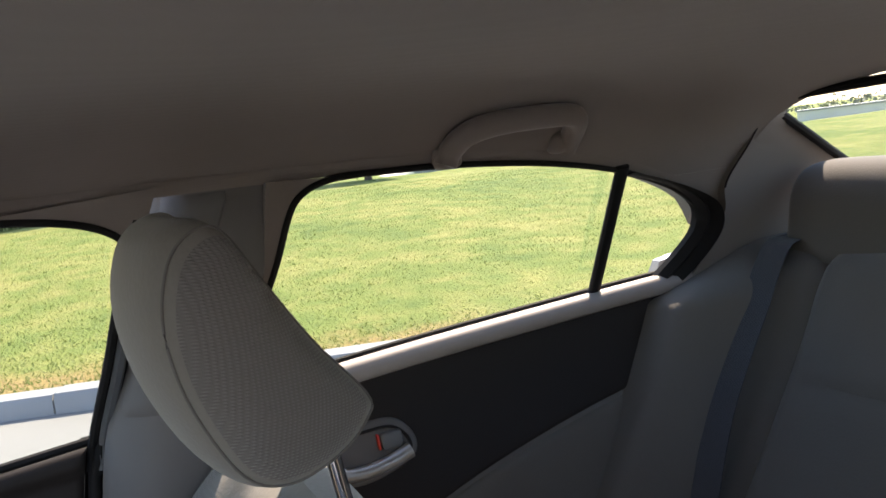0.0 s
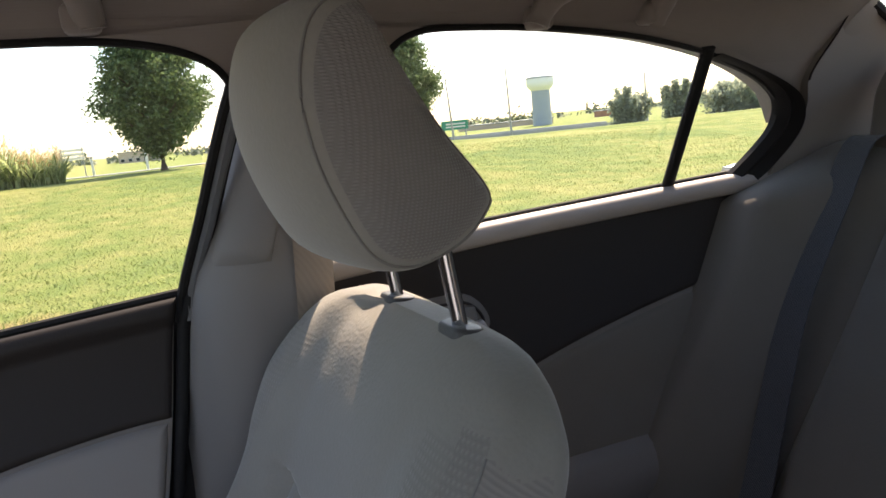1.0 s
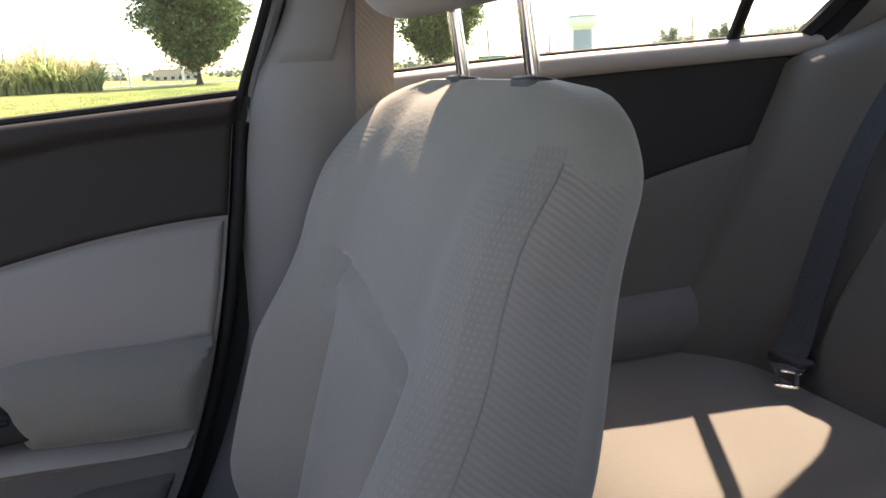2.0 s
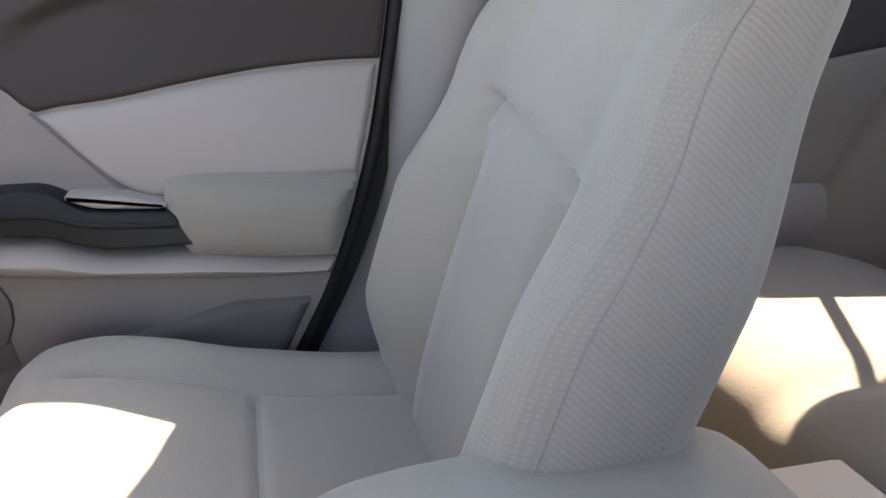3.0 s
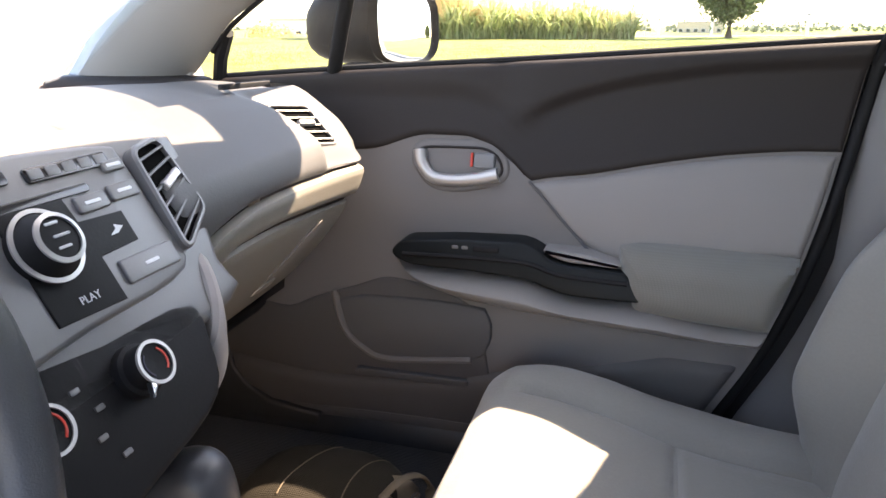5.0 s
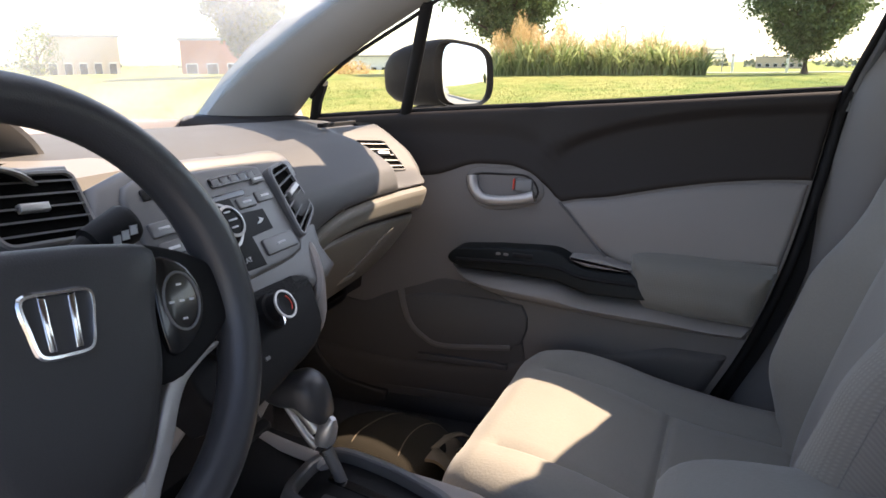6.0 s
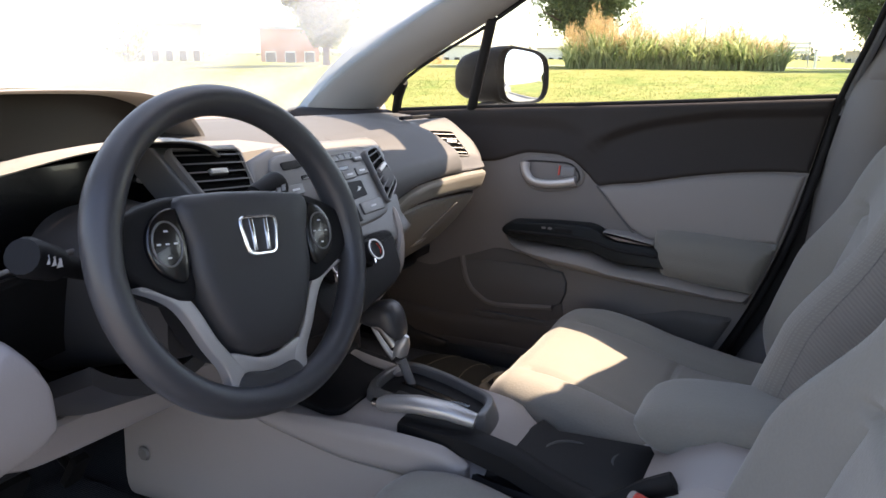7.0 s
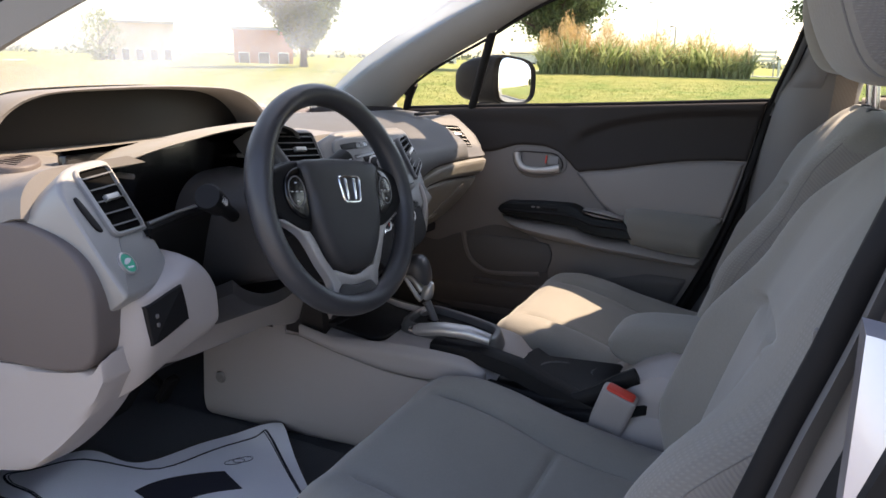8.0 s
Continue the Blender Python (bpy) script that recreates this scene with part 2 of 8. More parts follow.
def pane_glass(name, film=0.02, tone=(0.93, 0.97, 0.95), gloss=0.6, film_tone=(0.9, 0.88, 0.84), base=0.03):
    """Thin window glass with a film of dust on it."""
    m, tree, bsdf = nodes_of(name)
    tree.nodes.remove(bsdf)
    out = tree.nodes["Material Output"]
    clear = node(tree, "ShaderNodeBsdfTransparent", Color=(*tone, 1))
    shine = node(tree, "ShaderNodeBsdfGlossy", Color=(1, 1, 1, 1), Roughness=0.01)
    facing = node(tree, "ShaderNodeLayerWeight", Blend=0.5)
    steep = tree.nodes.new("ShaderNodeMath")
    steep.operation = "POWER"
    steep.inputs[1].default_value = 5.0
    tree.links.new(facing.outputs["Facing"], steep.inputs[0])
    weak = tree.nodes.new("ShaderNodeMath")
    weak.operation = "MULTIPLY_ADD"
    weak.inputs[1].default_value, weak.inputs[2].default_value = gloss, base
    tree.links.new(steep.outputs[0], weak.inputs[0])
    mix = tree.nodes.new("ShaderNodeMixShader")
    tree.links.new(weak.outputs[0], mix.inputs[0])
    tree.links.new(clear.outputs[0], mix.inputs[1])
    tree.links.new(shine.outputs[0], mix.inputs[2])
    dust = node(tree, "ShaderNodeBsdfTranslucent", Color=(*film_tone, 1))
    co = tree.nodes.new("ShaderNodeTexCoord")
    smear = node(tree, "ShaderNodeTexNoise", Scale=3.0, Detail=5.0)
    tree.links.new(co.outputs["Object"], smear.inputs["Vector"])
    amount = tree.nodes.new("ShaderNodeMapRange")
    amount.inputs["From Min"].default_value, amount.inputs["From Max"].default_value = 0.3, 0.7
    amount.inputs["To Min"].default_value, amount.inputs["To Max"].default_value = film * 0.4, film * 1.6
    tree.links.new(smear.outputs["Fac"], amount.inputs["Value"])
    last = tree.nodes.new("ShaderNodeMixShader")
    tree.links.new(amount.outputs[0], last.inputs[0])
    tree.links.new(mix.outputs[0], last.inputs[1])
    tree.links.new(dust.outputs[0], last.inputs[2])
    tree.links.new(last.outputs[0], out.inputs["Surface"])
    return m


GREY = surface("grey_plastic", (0.190, 0.180, 0.172), 0.55, var=0.05, bump=0.25)
DASHTOP = surface("blue_grey_dash_plastic", (0.088, 0.089, 0.092), 0.6, var=0.06, bump=0.3, spec=0.35)
ROLL = surface("warm_grey_dash_plastic", (0.175, 0.167, 0.148), 0.5, var=0.05, bump=0.25)
VISOR = surface("warm_grey_visor_plastic", (0.25, 0.235, 0.205), 0.5, var=0.05, bump=0.25)
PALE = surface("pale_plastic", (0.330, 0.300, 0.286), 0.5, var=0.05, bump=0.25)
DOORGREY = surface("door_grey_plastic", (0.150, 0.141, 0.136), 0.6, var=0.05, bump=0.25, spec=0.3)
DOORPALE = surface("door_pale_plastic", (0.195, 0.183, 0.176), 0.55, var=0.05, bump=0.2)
# Door plastic again, darkened to stand in for the footwell's shade
DOORLOW = surface("door_shaded_grey_plastic", (0.082, 0.079, 0.079), 0.6, var=0.05, bump=0.3, spec=0.3)
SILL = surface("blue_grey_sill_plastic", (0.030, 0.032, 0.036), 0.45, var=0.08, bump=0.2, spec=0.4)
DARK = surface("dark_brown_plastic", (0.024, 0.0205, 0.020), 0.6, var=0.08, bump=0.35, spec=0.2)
ENDCAP = surface("brown_grey_plastic", (0.095, 0.079, 0.075), 0.6, var=0.06, bump=0.3)
BLACK = surface("black_plastic", (0.008, 0.008, 0.009), 0.6, var=0.2, bump=0.2, spec=0.2)
GLOSS = surface("piano_black", (0.005, 0.005, 0.006), 0.22, var=0.2, bump=0.0, coat=0.4)
DISPLAY = surface("dull_black_display", (0.007, 0.007, 0.007), 0.5, var=0.15, bump=0.02, spec=0.25)
SATINBLACK = surface("satin_black_plastic", (0.006, 0.008, 0.009), 0.45, var=0.15, bump=0.05, spec=0.18)
RUBBER = surface("black_rubber", (0.009, 0.009, 0.010), 0.75, var=0.2, bump=0.1, spec=0.25)
RIMSKIN = surface("dark_grained_urethane", (0.046, 0.047, 0.052), 0.36, var=0.1, grain=900, bump=0.3)
SHROUD = surface("dark_grey_column_plastic", (0.036, 0.034, 0.034), 0.55, var=0.08, grain=700, bump=0.35)
HUBSKIN = surface("charcoal_plastic", (0.034, 0.034, 0.036), 0.5, var=0.08, grain=900, bump=0.4)
SILVER = surface("satin_silver_paint", (0.46, 0.45, 0.44), 0.35, metal=0.55, var=0.05, bump=0.05)
CHROME = surface("chrome", (0.75, 0.76, 0.78), 0.12, metal=1.0, var=0.03, bump=0.0)
AUDIO = surface("metallic_grey_plastic", (0.150, 0.149, 0.149), 0.4, metal=0.2, var=0.05, bump=0.1)
LINING = cloth("headliner_felt", (0.225, 0.197, 0.182), 0.0025, 0.10)
# Pillar trim: daylight lightens the front colour, shade darkens the middle one
FRONTPOST = surface("lit_pillar_plastic", (0.29, 0.294, 0.284), 0.6, var=0.05, bump=0.25)
POST = surface("shaded_pillar_plastic", (0.150, 0.147, 0.146), 0.6, var=0.05, bump=0.25)
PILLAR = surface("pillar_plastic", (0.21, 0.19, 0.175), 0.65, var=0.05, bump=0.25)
# Rear cloth: the seat knit again, with the rear cabin's shade in its colour
REARSEAT = cloth("shaded_seat_knit", (0.125, 0.117, 0.108), 0.0018, 0.13, var=0.1, knit=True)
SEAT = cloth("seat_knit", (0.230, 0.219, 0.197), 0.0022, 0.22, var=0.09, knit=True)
ARMCLOTH = cloth("armrest_cloth", (0.172, 0.168, 0.150), 0.0030, 0.25, var=0.08, yaw=0.785)
WEAVE = cloth("seat_weave", (0.215, 0.204, 0.192), 0.0024, 0.62, yaw=0.785, var=0.06, wobble=0.1)
GRID = cloth("seat_grid_weave", (0.227, 0.213, 0.193), 0.0048, 0.50, var=0.06, wobble=0.08)
FAINT = cloth("seat_faint_weave", (0.229, 0.217, 0.196), 0.0050, 0.30, var=0.08, wobble=0.08)
RIBS = cloth("seat_ribs", (0.226, 0.211, 0.194), 0.0048, 0.40, axes=("Z",), var=0.06, tilt=-0.75, wobble=0.1)
CARPET = cloth("black_carpet", (0.016, 0.015, 0.016), 0.004, 0.8)
BELT = cloth("belt_webbing", (0.062, 0.068, 0.082), 0.0025, 0.6, axes=("X",))
PAPER = surface("white_paper", (0.84, 0.84, 0.87), 0.8, var=0.03, bump=0.1)
INK = surface("printing_ink", (0.02, 0.02, 0.03), 0.8, var=0.1, bump=0)
WHITE_MARK = surface("white_marking", (0.62, 0.63, 0.64), 0.6, var=0.05, bump=0)
RED = surface("red_plastic", (0.62, 0.05, 0.03), 0.4, var=0.05, bump=0)
GREEN = surface("green_button", (0.02, 0.34, 0.22), 0.35, var=0.1, bump=0)
BLUE = surface("blue_marking", (0.008, 0.010, 0.03), 0.5, var=0.1, bump=0)
PAINT = surface("silver_car_paint", (0.62, 0.60, 0.64), 0.3, metal=0.5, var=0.02, bump=0.0, coat=1.0)
MIRRORPAINT = surface("grey_blue_car_paint", (0.007, 0.009, 0.012), 0.4, metal=0.0, var=0.05, bump=0, spec=0.04)
FRAMEGREY = surface("blue_grey_frame_paint", (0.095, 0.105, 0.115), 0.4, var=0.05, bump=0.05)
MIRROR = surface("mirror_glass", (0.92, 0.93, 0.93), 0.1, metal=1.0, var=0.0, bump=0)
MIRROR.node_tree.nodes["Principled BSDF"].inputs["Roughness"].default_value = 0.0
for link in list(MIRROR.node_tree.links):
    if link.to_socket.name == "Roughness":
        MIRROR.node_tree.links.remove(link)
GLASS = pane_glass("side_glass", 0.002, gloss=0.35, base=0.010)
SCREEN = pane_glass("windscreen_glass", 0.11, film_tone=(0.84, 0.91, 0.98))

# ---------------------------------------------------------------- the car's shell
# x to the passenger's side, y ahead, the rear edge of the front doors' windows at y = 0
belt_x = curve_of((-1.0, 0.655), (-0.74, 0.687), (-0.3, 0.71), (0, 0.718), (0.5, 0.732), (1.05, 0.724))
belt_z = curve_of((-1.0, 1.033), (-0.74, 1.022), (-0.4, 1.009), (0, 0.984), (0.4, 0.957), (0.8, 0.934), (1.05, 0.917))
top_z = curve_of((-0.93, 1.112), (-0.90, 1.152), (-0.84, 1.187), (-0.72, 1.228), (-0.55, 1.258), (-0.4, 1.270), (-0.2, 1.274),
                 (-0.05, 1.275), (0.15, 1.274), (0.35, 1.254), (0.5, 1.222), (0.685, 1.135), (0.94, 1.01), (1.04, 0.925))


def glass_x(y, z):
    """The inner face of the side glass."""
    b = belt_z(y)
    return belt_x(y) - max(0.0, z - b) * 0.52 - max(0.0, z - b) ** 2 * 0.35


panel_in = curve_of((0.26, 0.055), (0.40, 0.072), (0.50, 0.085), (0.57, 0.092), (0.62, 0.085), (0.70, 0.066), (0.77, 0.052), (0.84, 0.030), (0.92, 0.010), (0.985, 0.0))


def door_place(side):
    """Door panel: a along y, b the height, w towards the cabin."""
    def place(a, b, w):
        lift = b - (belt_z(a) - 0.981)
        return Vector((side * (belt_x(a) - panel_in(lift) - w), a, b))
    return place


RIGHT, LEFT = door_place(1), door_place(-1)


def SLANT(a, b, w):
    """The passenger's door panel, its rear end following the slanting shut line."""
    return RIGHT(a + rear_edge(b) * (1 - ease(0.0, 0.4, a)), b, w)



def flat(z):
    return lambda a: z


def window_seal(name, pts, parent, r=0.007, material=None):
    return part(name, tube(pts, r, 8), material or RUBBER, parent, "black rubber window seal")


def grab_handle(y0, y1, label):
    low, high = top_z((y0 + y1) / 2) + 0.006, top_z((y0 + y1) / 2) + 0.050
    h = thing("grab_handle", (0.53, (y0 + y1) / 2, low), label, "grab handle", "grab handles")

    def wall(y, z, w):
        v = 0.5
        for k in range(12):
            v += 0.25 / 2 ** k * (1 if roof_at((y + 0.972) / 1.412, v).z > z else -1)
        return Vector((roof_at((y + 0.972) / 1.412, v).x - w, y, z))

    n = y1 - y0
    line = [(y1, low), (y1 - 0.07 * n, low + 0.028), (y1 - 0.22 * n, high - 0.004), (y1 - 0.5 * n, high), (y0 + 0.12 * n, high - 0.002), (y0 + 0.02 * n, high - 0.018), (y0, low)]
    pts = [wall(p[0], p[1], 0.012 + 0.012 * ease(low, high, p[1])) for p in smooth_line([(a, b, 0) for a, b in line], 5)]
    part("bar", tube(pts, [0.0145] * len(pts), 12, flat=1.0, up=(1, 0, 0)), LINING, h)
    part("recess", sheet(lambda u, v: wall(y0 + n * (0.1 + 0.8 * u), low + 0.004 + (high - low - 0.012) * v, 0.003), 10, 6), LINING, h)
    for y in (y0 + 0.006, y1 - 0.006):
        c = wall(y, low + 0.01, 0.008)
        part("mount", block(c.x - 0.013, c.x + 0.02, y - 0.017, y + 0.017, low - 0.004, low + 0.024, 0.008), LINING, h)
    return h


# roof lining, with its outer skin
roof_mid = curve_of((-1.06, 1.305), (-0.95, 1.335), (-0.6, 1.375), (-0.2, 1.39), (0.2, 1.375), (0.45, 1.335))


def roof_at(u, v):
    y = -0.972 + 1.412 * u
    s = 2 * v - 1
    rail = max(top_z(y), 1.19)
    half = glass_x(y, rail) - 0.004
    a = abs(s)
    z = roof_mid(y) - (roof_mid(y) - rail - 0.012) * (0.40 * a ** 2.4 + 0.60 * a ** 11)
    return Vector((s * half, y, z))


single("ceiling", sheet(roof_at, 50, 48, (0, 0, 0.03)), LINING, "beige woven felt roof lining of the car", "ceiling", kind="structure")


def skin_at(u, v):
    p = roof_at(u, v)
    return Vector((p.x * 1.07, p.y, p.z + 0.045 - 0.02 * abs(2 * v - 1) ** 3))


car = thing("saloon_car", (0, 0, 0.15), "silver saloon car body with an open doorway on the driver's side", "car")
part("roof_skin", sheet(skin_at, 24, 24, (0, 0, 0.004)), PAINT, car, "silver painted roof")


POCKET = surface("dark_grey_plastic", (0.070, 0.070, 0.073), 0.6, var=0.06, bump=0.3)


# side rails over the doors, pillars and floor
def rail_at(side):
    def f(u, v):
        y = -0.96 + 1.46 * u
        z = top_z(y)
        base = Vector((glass_x(y, z) + 0.002, y, z))
        up = roof_at(min(1, max(0, (y + 0.972) / 1.412)), 1.0)
        p = base.lerp(Vector((up.x - 0.004, y, up.z + 0.003)), v)
        return Vector((side * (p.x - 0.001 * math.sin(math.pi * v)), p.y, p.z))
    return f


for side in (1, -1):
    part("roof_rail", sheet(rail_at(side), 60, 8, (side * 0.03, 0, 0)), LINING, car, "beige cloth roof rail over the doors")

rear_edge = curve_of((0.25, 0.235), (0.43, 0.168), (0.543, 0.117), (0.686, 0.064), (0.84, 0.027), (0.98, 0.0), (1.09, -0.034), (1.20, -0.066), (1.27, -0.092))


def z_of(u):
    return 0.3 + 0.95 * u


def pillar_at(side):
    def f(u, v):
        z = 0.28 + 1.01 * u
        y0, y1 = herm(z, [0.28, 0.6, 1.0, 1.15, 1.26, 1.3], [-0.16, -0.17, -0.184, -0.222, -0.258, -0.275]), rear_edge(z) - 0.012
        if side < 0:
            y0, y1 = y0 - 0.09, left_seal(z) - 0.02
        y = y0 + (y1 - y0) * v
        x = herm(z, [0.28, 0.5, 0.8, 1.0, 1.15, 1.29], [0.655, 0.655, 0.648, 0.635, 0.60, 0.548])
        return Vector((side * (x + (0.055 * abs(2 * v - 1) ** 2.5 if v > 0.5 else 0.085 * abs(2 * v - 1) ** 9)), y, z))
    return f


left_seal = curve_of((0.3, 0.105), (0.45, 0.06), (0.6, 0.008), (0.77, -0.043), (0.84, -0.061), (0.91, -0.081), (0.97, -0.096), (1.015, -0.109), (1.15, -0.14), (1.28, -0.17))
for side, name in ((1, "trim_pillar_right"), (-1, "trim_pillar_left")):
    p = thing(name, (side * 0.66, -0.08, 0.28), "grey-beige plastic trim of the middle door pillar", "pillar trim", kind="structure")
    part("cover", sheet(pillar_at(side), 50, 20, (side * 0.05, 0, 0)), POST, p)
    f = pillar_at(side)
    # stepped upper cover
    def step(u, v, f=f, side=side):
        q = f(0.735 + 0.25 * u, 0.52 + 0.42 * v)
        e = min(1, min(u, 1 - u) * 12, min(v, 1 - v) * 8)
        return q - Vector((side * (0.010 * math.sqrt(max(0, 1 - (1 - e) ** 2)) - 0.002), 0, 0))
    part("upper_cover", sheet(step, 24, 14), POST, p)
    levels = [0.3 + 0.05 * k for k in range(20)]
    if side > 0:
        line = [Vector((belt_x(0) - panel_in(min(z, 0.985)) * 0.75 - max(0, z - 0.985) * 0.6, rear_edge(z) - 0.004 - 0.010 * ease(0.95, 1.05, z), z)) for z in levels]
    else:
        line = [Vector((-0.722 + max(0, z - 1.0) * 0.5, left_seal(z) - 0.014, z)) for z in levels]
        part("jamb", sheet(lambda u, v: Vector((-0.728 - 0.052 * v + max(0, z_of(u) - 1.0) * 0.5, left_seal(z_of(u)) - 0.030 - 0.012 * v, z_of(u))), 30, 8, (0, -0.02, 0)), PILLAR, p, "beige painted door jamb")
        part("outer_seal", sheet(lambda u, v: Vector((-0.778 - 0.075 * v + max(0, z_of(u) - 1.0) * 0.5, min(-0.088, left_seal(z_of(u)) - 0.036), z_of(u))), 30, 4, (0, -0.02, 0)), RUBBER, p, "black outer door seal")
    part("door_seal", tube(line, [0.0085 if z < 0.985 else 0.0065 for z in levels] if side > 0 else 0.011, 10), RUBBER, p, "black rubber door seal")

# front pillars and the windscreen
for side in (1, -1):
    lo_pts = [Vector((side * (glass_x(y, top_z(y)) - 0.006), y, top_z(y) + 0.004)) for y in (0.36, 0.5, 0.6, 0.685, 0.8, 0.94, 1.03, 1.10)]
    lo_pts[-1] = Vector((side * 0.715, 1.10, 0.895))
    hi_pts = [Vector((side * x, y, z)) for x, y, z in ((0.515, 0.43, 1.318), (0.523, 0.585, 1.275), (0.540, 0.715, 1.226), (0.557, 0.822, 1.178), (0.580, 0.942, 1.115), (0.602, 1.06, 1.05), (0.630, 1.155, 0.99), (0.675, 1.275, 0.90))]
    def apil(u, v, lo_pts=lo_pts, hi_pts=hi_pts, side=side):
        k = u * 7
        i = min(6, int(k))
        a, b = lo_pts[i].lerp(lo_pts[i + 1], k - i), hi_pts[i].lerp(hi_pts[i + 1], k - i)
        p = a.lerp(b, v)
        return p + Vector((-side * 0.022, -0.022, 0.0)) * math.sin(math.pi * v) ** 0.7
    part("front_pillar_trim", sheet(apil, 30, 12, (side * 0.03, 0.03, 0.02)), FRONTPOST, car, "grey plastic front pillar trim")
    # lower triangular cover ahead of the small window
    tri = [(1.03, 0.915), (1.16, 0.885), (1.20, 0.90), (1.06, 1.0)]
    part("corner_trim", slab(tri, lambda a, b, w, side=side: Vector((side * (0.712 - w), a, b)), -0.02, 0.012, 0.006), FRONTPOST, car)


def screen_at(u, v):
    s = 2 * u - 1
    y = herm(v, [0, 1], [1.34, 0.45]) - 0.085 * s * s * (1 - v) - 0.02 * s * s * v
    z = herm(v, [0, 0.5, 1], [0.935, 1.155, 1.335]) - 0.02 * s * s
    return Vector((s * (0.70 - 0.175 * v), y, z))


ws = part("windscreen", sheet(screen_at, 24, 16, (0, 0.003, 0.004)), SCREEN, car, "dusty windscreen glass")
ws.visible_shadow = False
part("windscreen_edge", tube([screen_at(0.0, v / 10) for v in range(11)] + [screen_at(u / 20, 1.0) for u in range(1, 21)] + [screen_at(1.0, 1 - v / 10) for v in range(1, 11)], 0.009, 8), RUBBER, car, "black band round the windscreen")


def rear_glass_at(u, v):
    s = 2 * u - 1
    return Vector((s * (0.505 + 0.06 * (1 - v)), herm(v, [0, 1], [-1.50, -0.985]) + 0.03 * s * s, herm(v, [0, 1], [1.05, 1.312]) - 0.012 * s * s))


rg = part("rear_window", sheet(rear_glass_at, 16, 10, (0, -0.003, 0.003)), GLASS, car, "sloping rear window glass")
rg.visible_shadow = False
part("rear_window_edge", tube([rear_glass_at(1, v / 10) for v in range(11)] + [rear_glass_at(1 - u / 16, 1) for u in range(1, 17)] + [rear_glass_at(0, 1 - v / 10) for v in range(1, 11)], 0.007, 8), RUBBER, car, "black edge of the rear window")

c_front = smooth_line([(0.502, -0.967, 1.298), (0.534, -0.955, 1.24), (0.566, -0.936, 1.182), (0.586, -0.953, 1.135), (0.616, -0.950, 1.078), (0.645, -0.912, 1.01)], 6)
c_back = smooth_line([(0.503, -0.975, 1.296), (0.515, -1.02, 1.272), (0.525, -1.09, 1.238), (0.535, -1.17, 1.198), (0.545, -1.28, 1.14), (0.565, -1.44, 1.05)], 6)
for side in (1, -1):
    def cpil(u, v, side=side):
        k = min(29.999, u * 30)
        i = int(k)
        a, b = c_front[i].lerp(c_front[i + 1], k - i), c_back[i].lerp(c_back[i + 1], k - i)
        p = a.lerp(b, v)
        return Vector((side * (p.x + 0.012 * math.sin(math.pi * v) * u), p.y, p.z))
    part("rear_pillar_trim", sheet(cpil, 30, 12, (side * 0.04, 0, 0.0)), PILLAR, car, "beige plastic rear pillar trim")
    part("trim_joint", tube([Vector((side * (p.x - 0.003), p.y + 0.002, p.z)) for p in c_front[:14]], 0.0016, 6), DARK, car)
    edge = [roof_at(0.0, 0.86 + 0.14 * k / 12) for k in range(13)]
    part("pillar_corner", loft([[Vector((side * (p.x - 0.001), p.y + 0.004, p.z)) for p in edge], [Vector((side * (q.x + 0.004), q.y - 0.004, q.z - 0.004)) for q in c_back[0:13]]], False, None, False), PILLAR, car)
part("parcel_shelf", sheet(lambda u, v: Vector((-0.62 + 1.24 * u, -1.02 - 0.55 * v, 1.04 + 0.03 * v)), 12, 6, (0, 0, -0.02)), LINING, car, "beige felt parcel shelf")

part("rear_bulkhead", block(-0.72, 0.72, -1.22, -1.17, 0.24, 1.03, 0.01), CARPET, car, "black boot wall behind the rear seat")
for side in (1, -1):
    part("wheel_house", block(min(side * 0.64, side * 0.72), max(side * 0.64, side * 0.72), -1.2, -0.95, 0.26, 1.03, 0.02), PILLAR, car, "grey rear side trim")

# floor pan and carpet
kick = [(0.985, 0.62), (0.972, 0.47), (0.963, 0.43), (0.940, 0.40), (0.897, 0.374), (0.80, 0.362), (0.80, 0.325), (1.16, 0.325), (1.16, 0.62)]
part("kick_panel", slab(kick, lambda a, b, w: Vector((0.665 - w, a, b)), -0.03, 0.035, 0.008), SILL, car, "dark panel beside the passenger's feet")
single("floor", block(-0.76, 0.76, -1.35, 1.55, 0.24, 0.325, 0.01), CARPET, "black carpet on the car's floor", "floor", kind="structure")
part("bulkhead", sheet(lambda u, v: Vector((-0.74 + 1.48 * u, 1.14 + 0.25 * (1 - v) ** 2, 0.32 + 0.57 * v)), 8, 10, (0, 0.03, 0)), CARPET, car, "black carpeted bulkhead ahead of the feet")
for side in (1, -1):
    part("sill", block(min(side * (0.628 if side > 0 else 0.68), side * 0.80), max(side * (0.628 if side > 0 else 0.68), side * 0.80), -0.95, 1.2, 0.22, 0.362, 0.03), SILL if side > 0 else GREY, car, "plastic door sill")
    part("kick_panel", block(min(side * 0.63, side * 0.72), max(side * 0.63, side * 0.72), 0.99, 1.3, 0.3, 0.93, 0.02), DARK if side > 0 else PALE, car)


# outer body
def body_x(y, z):
    plan = herm(y, [-2.15, -1.9, -1.2, 0, 1.2, 1.9, 2.25], [0.66, 0.79, 0.86, 0.872, 0.868, 0.80, 0.62])
    lift = z - (belt_z(y) - 0.981)
    return plan - herm(lift, [0.2, 0.35, 0.62, 0.80, 0.95, 1.0], [0.04, 0.015, 0.0, 0.012, 0.05, 0.085])


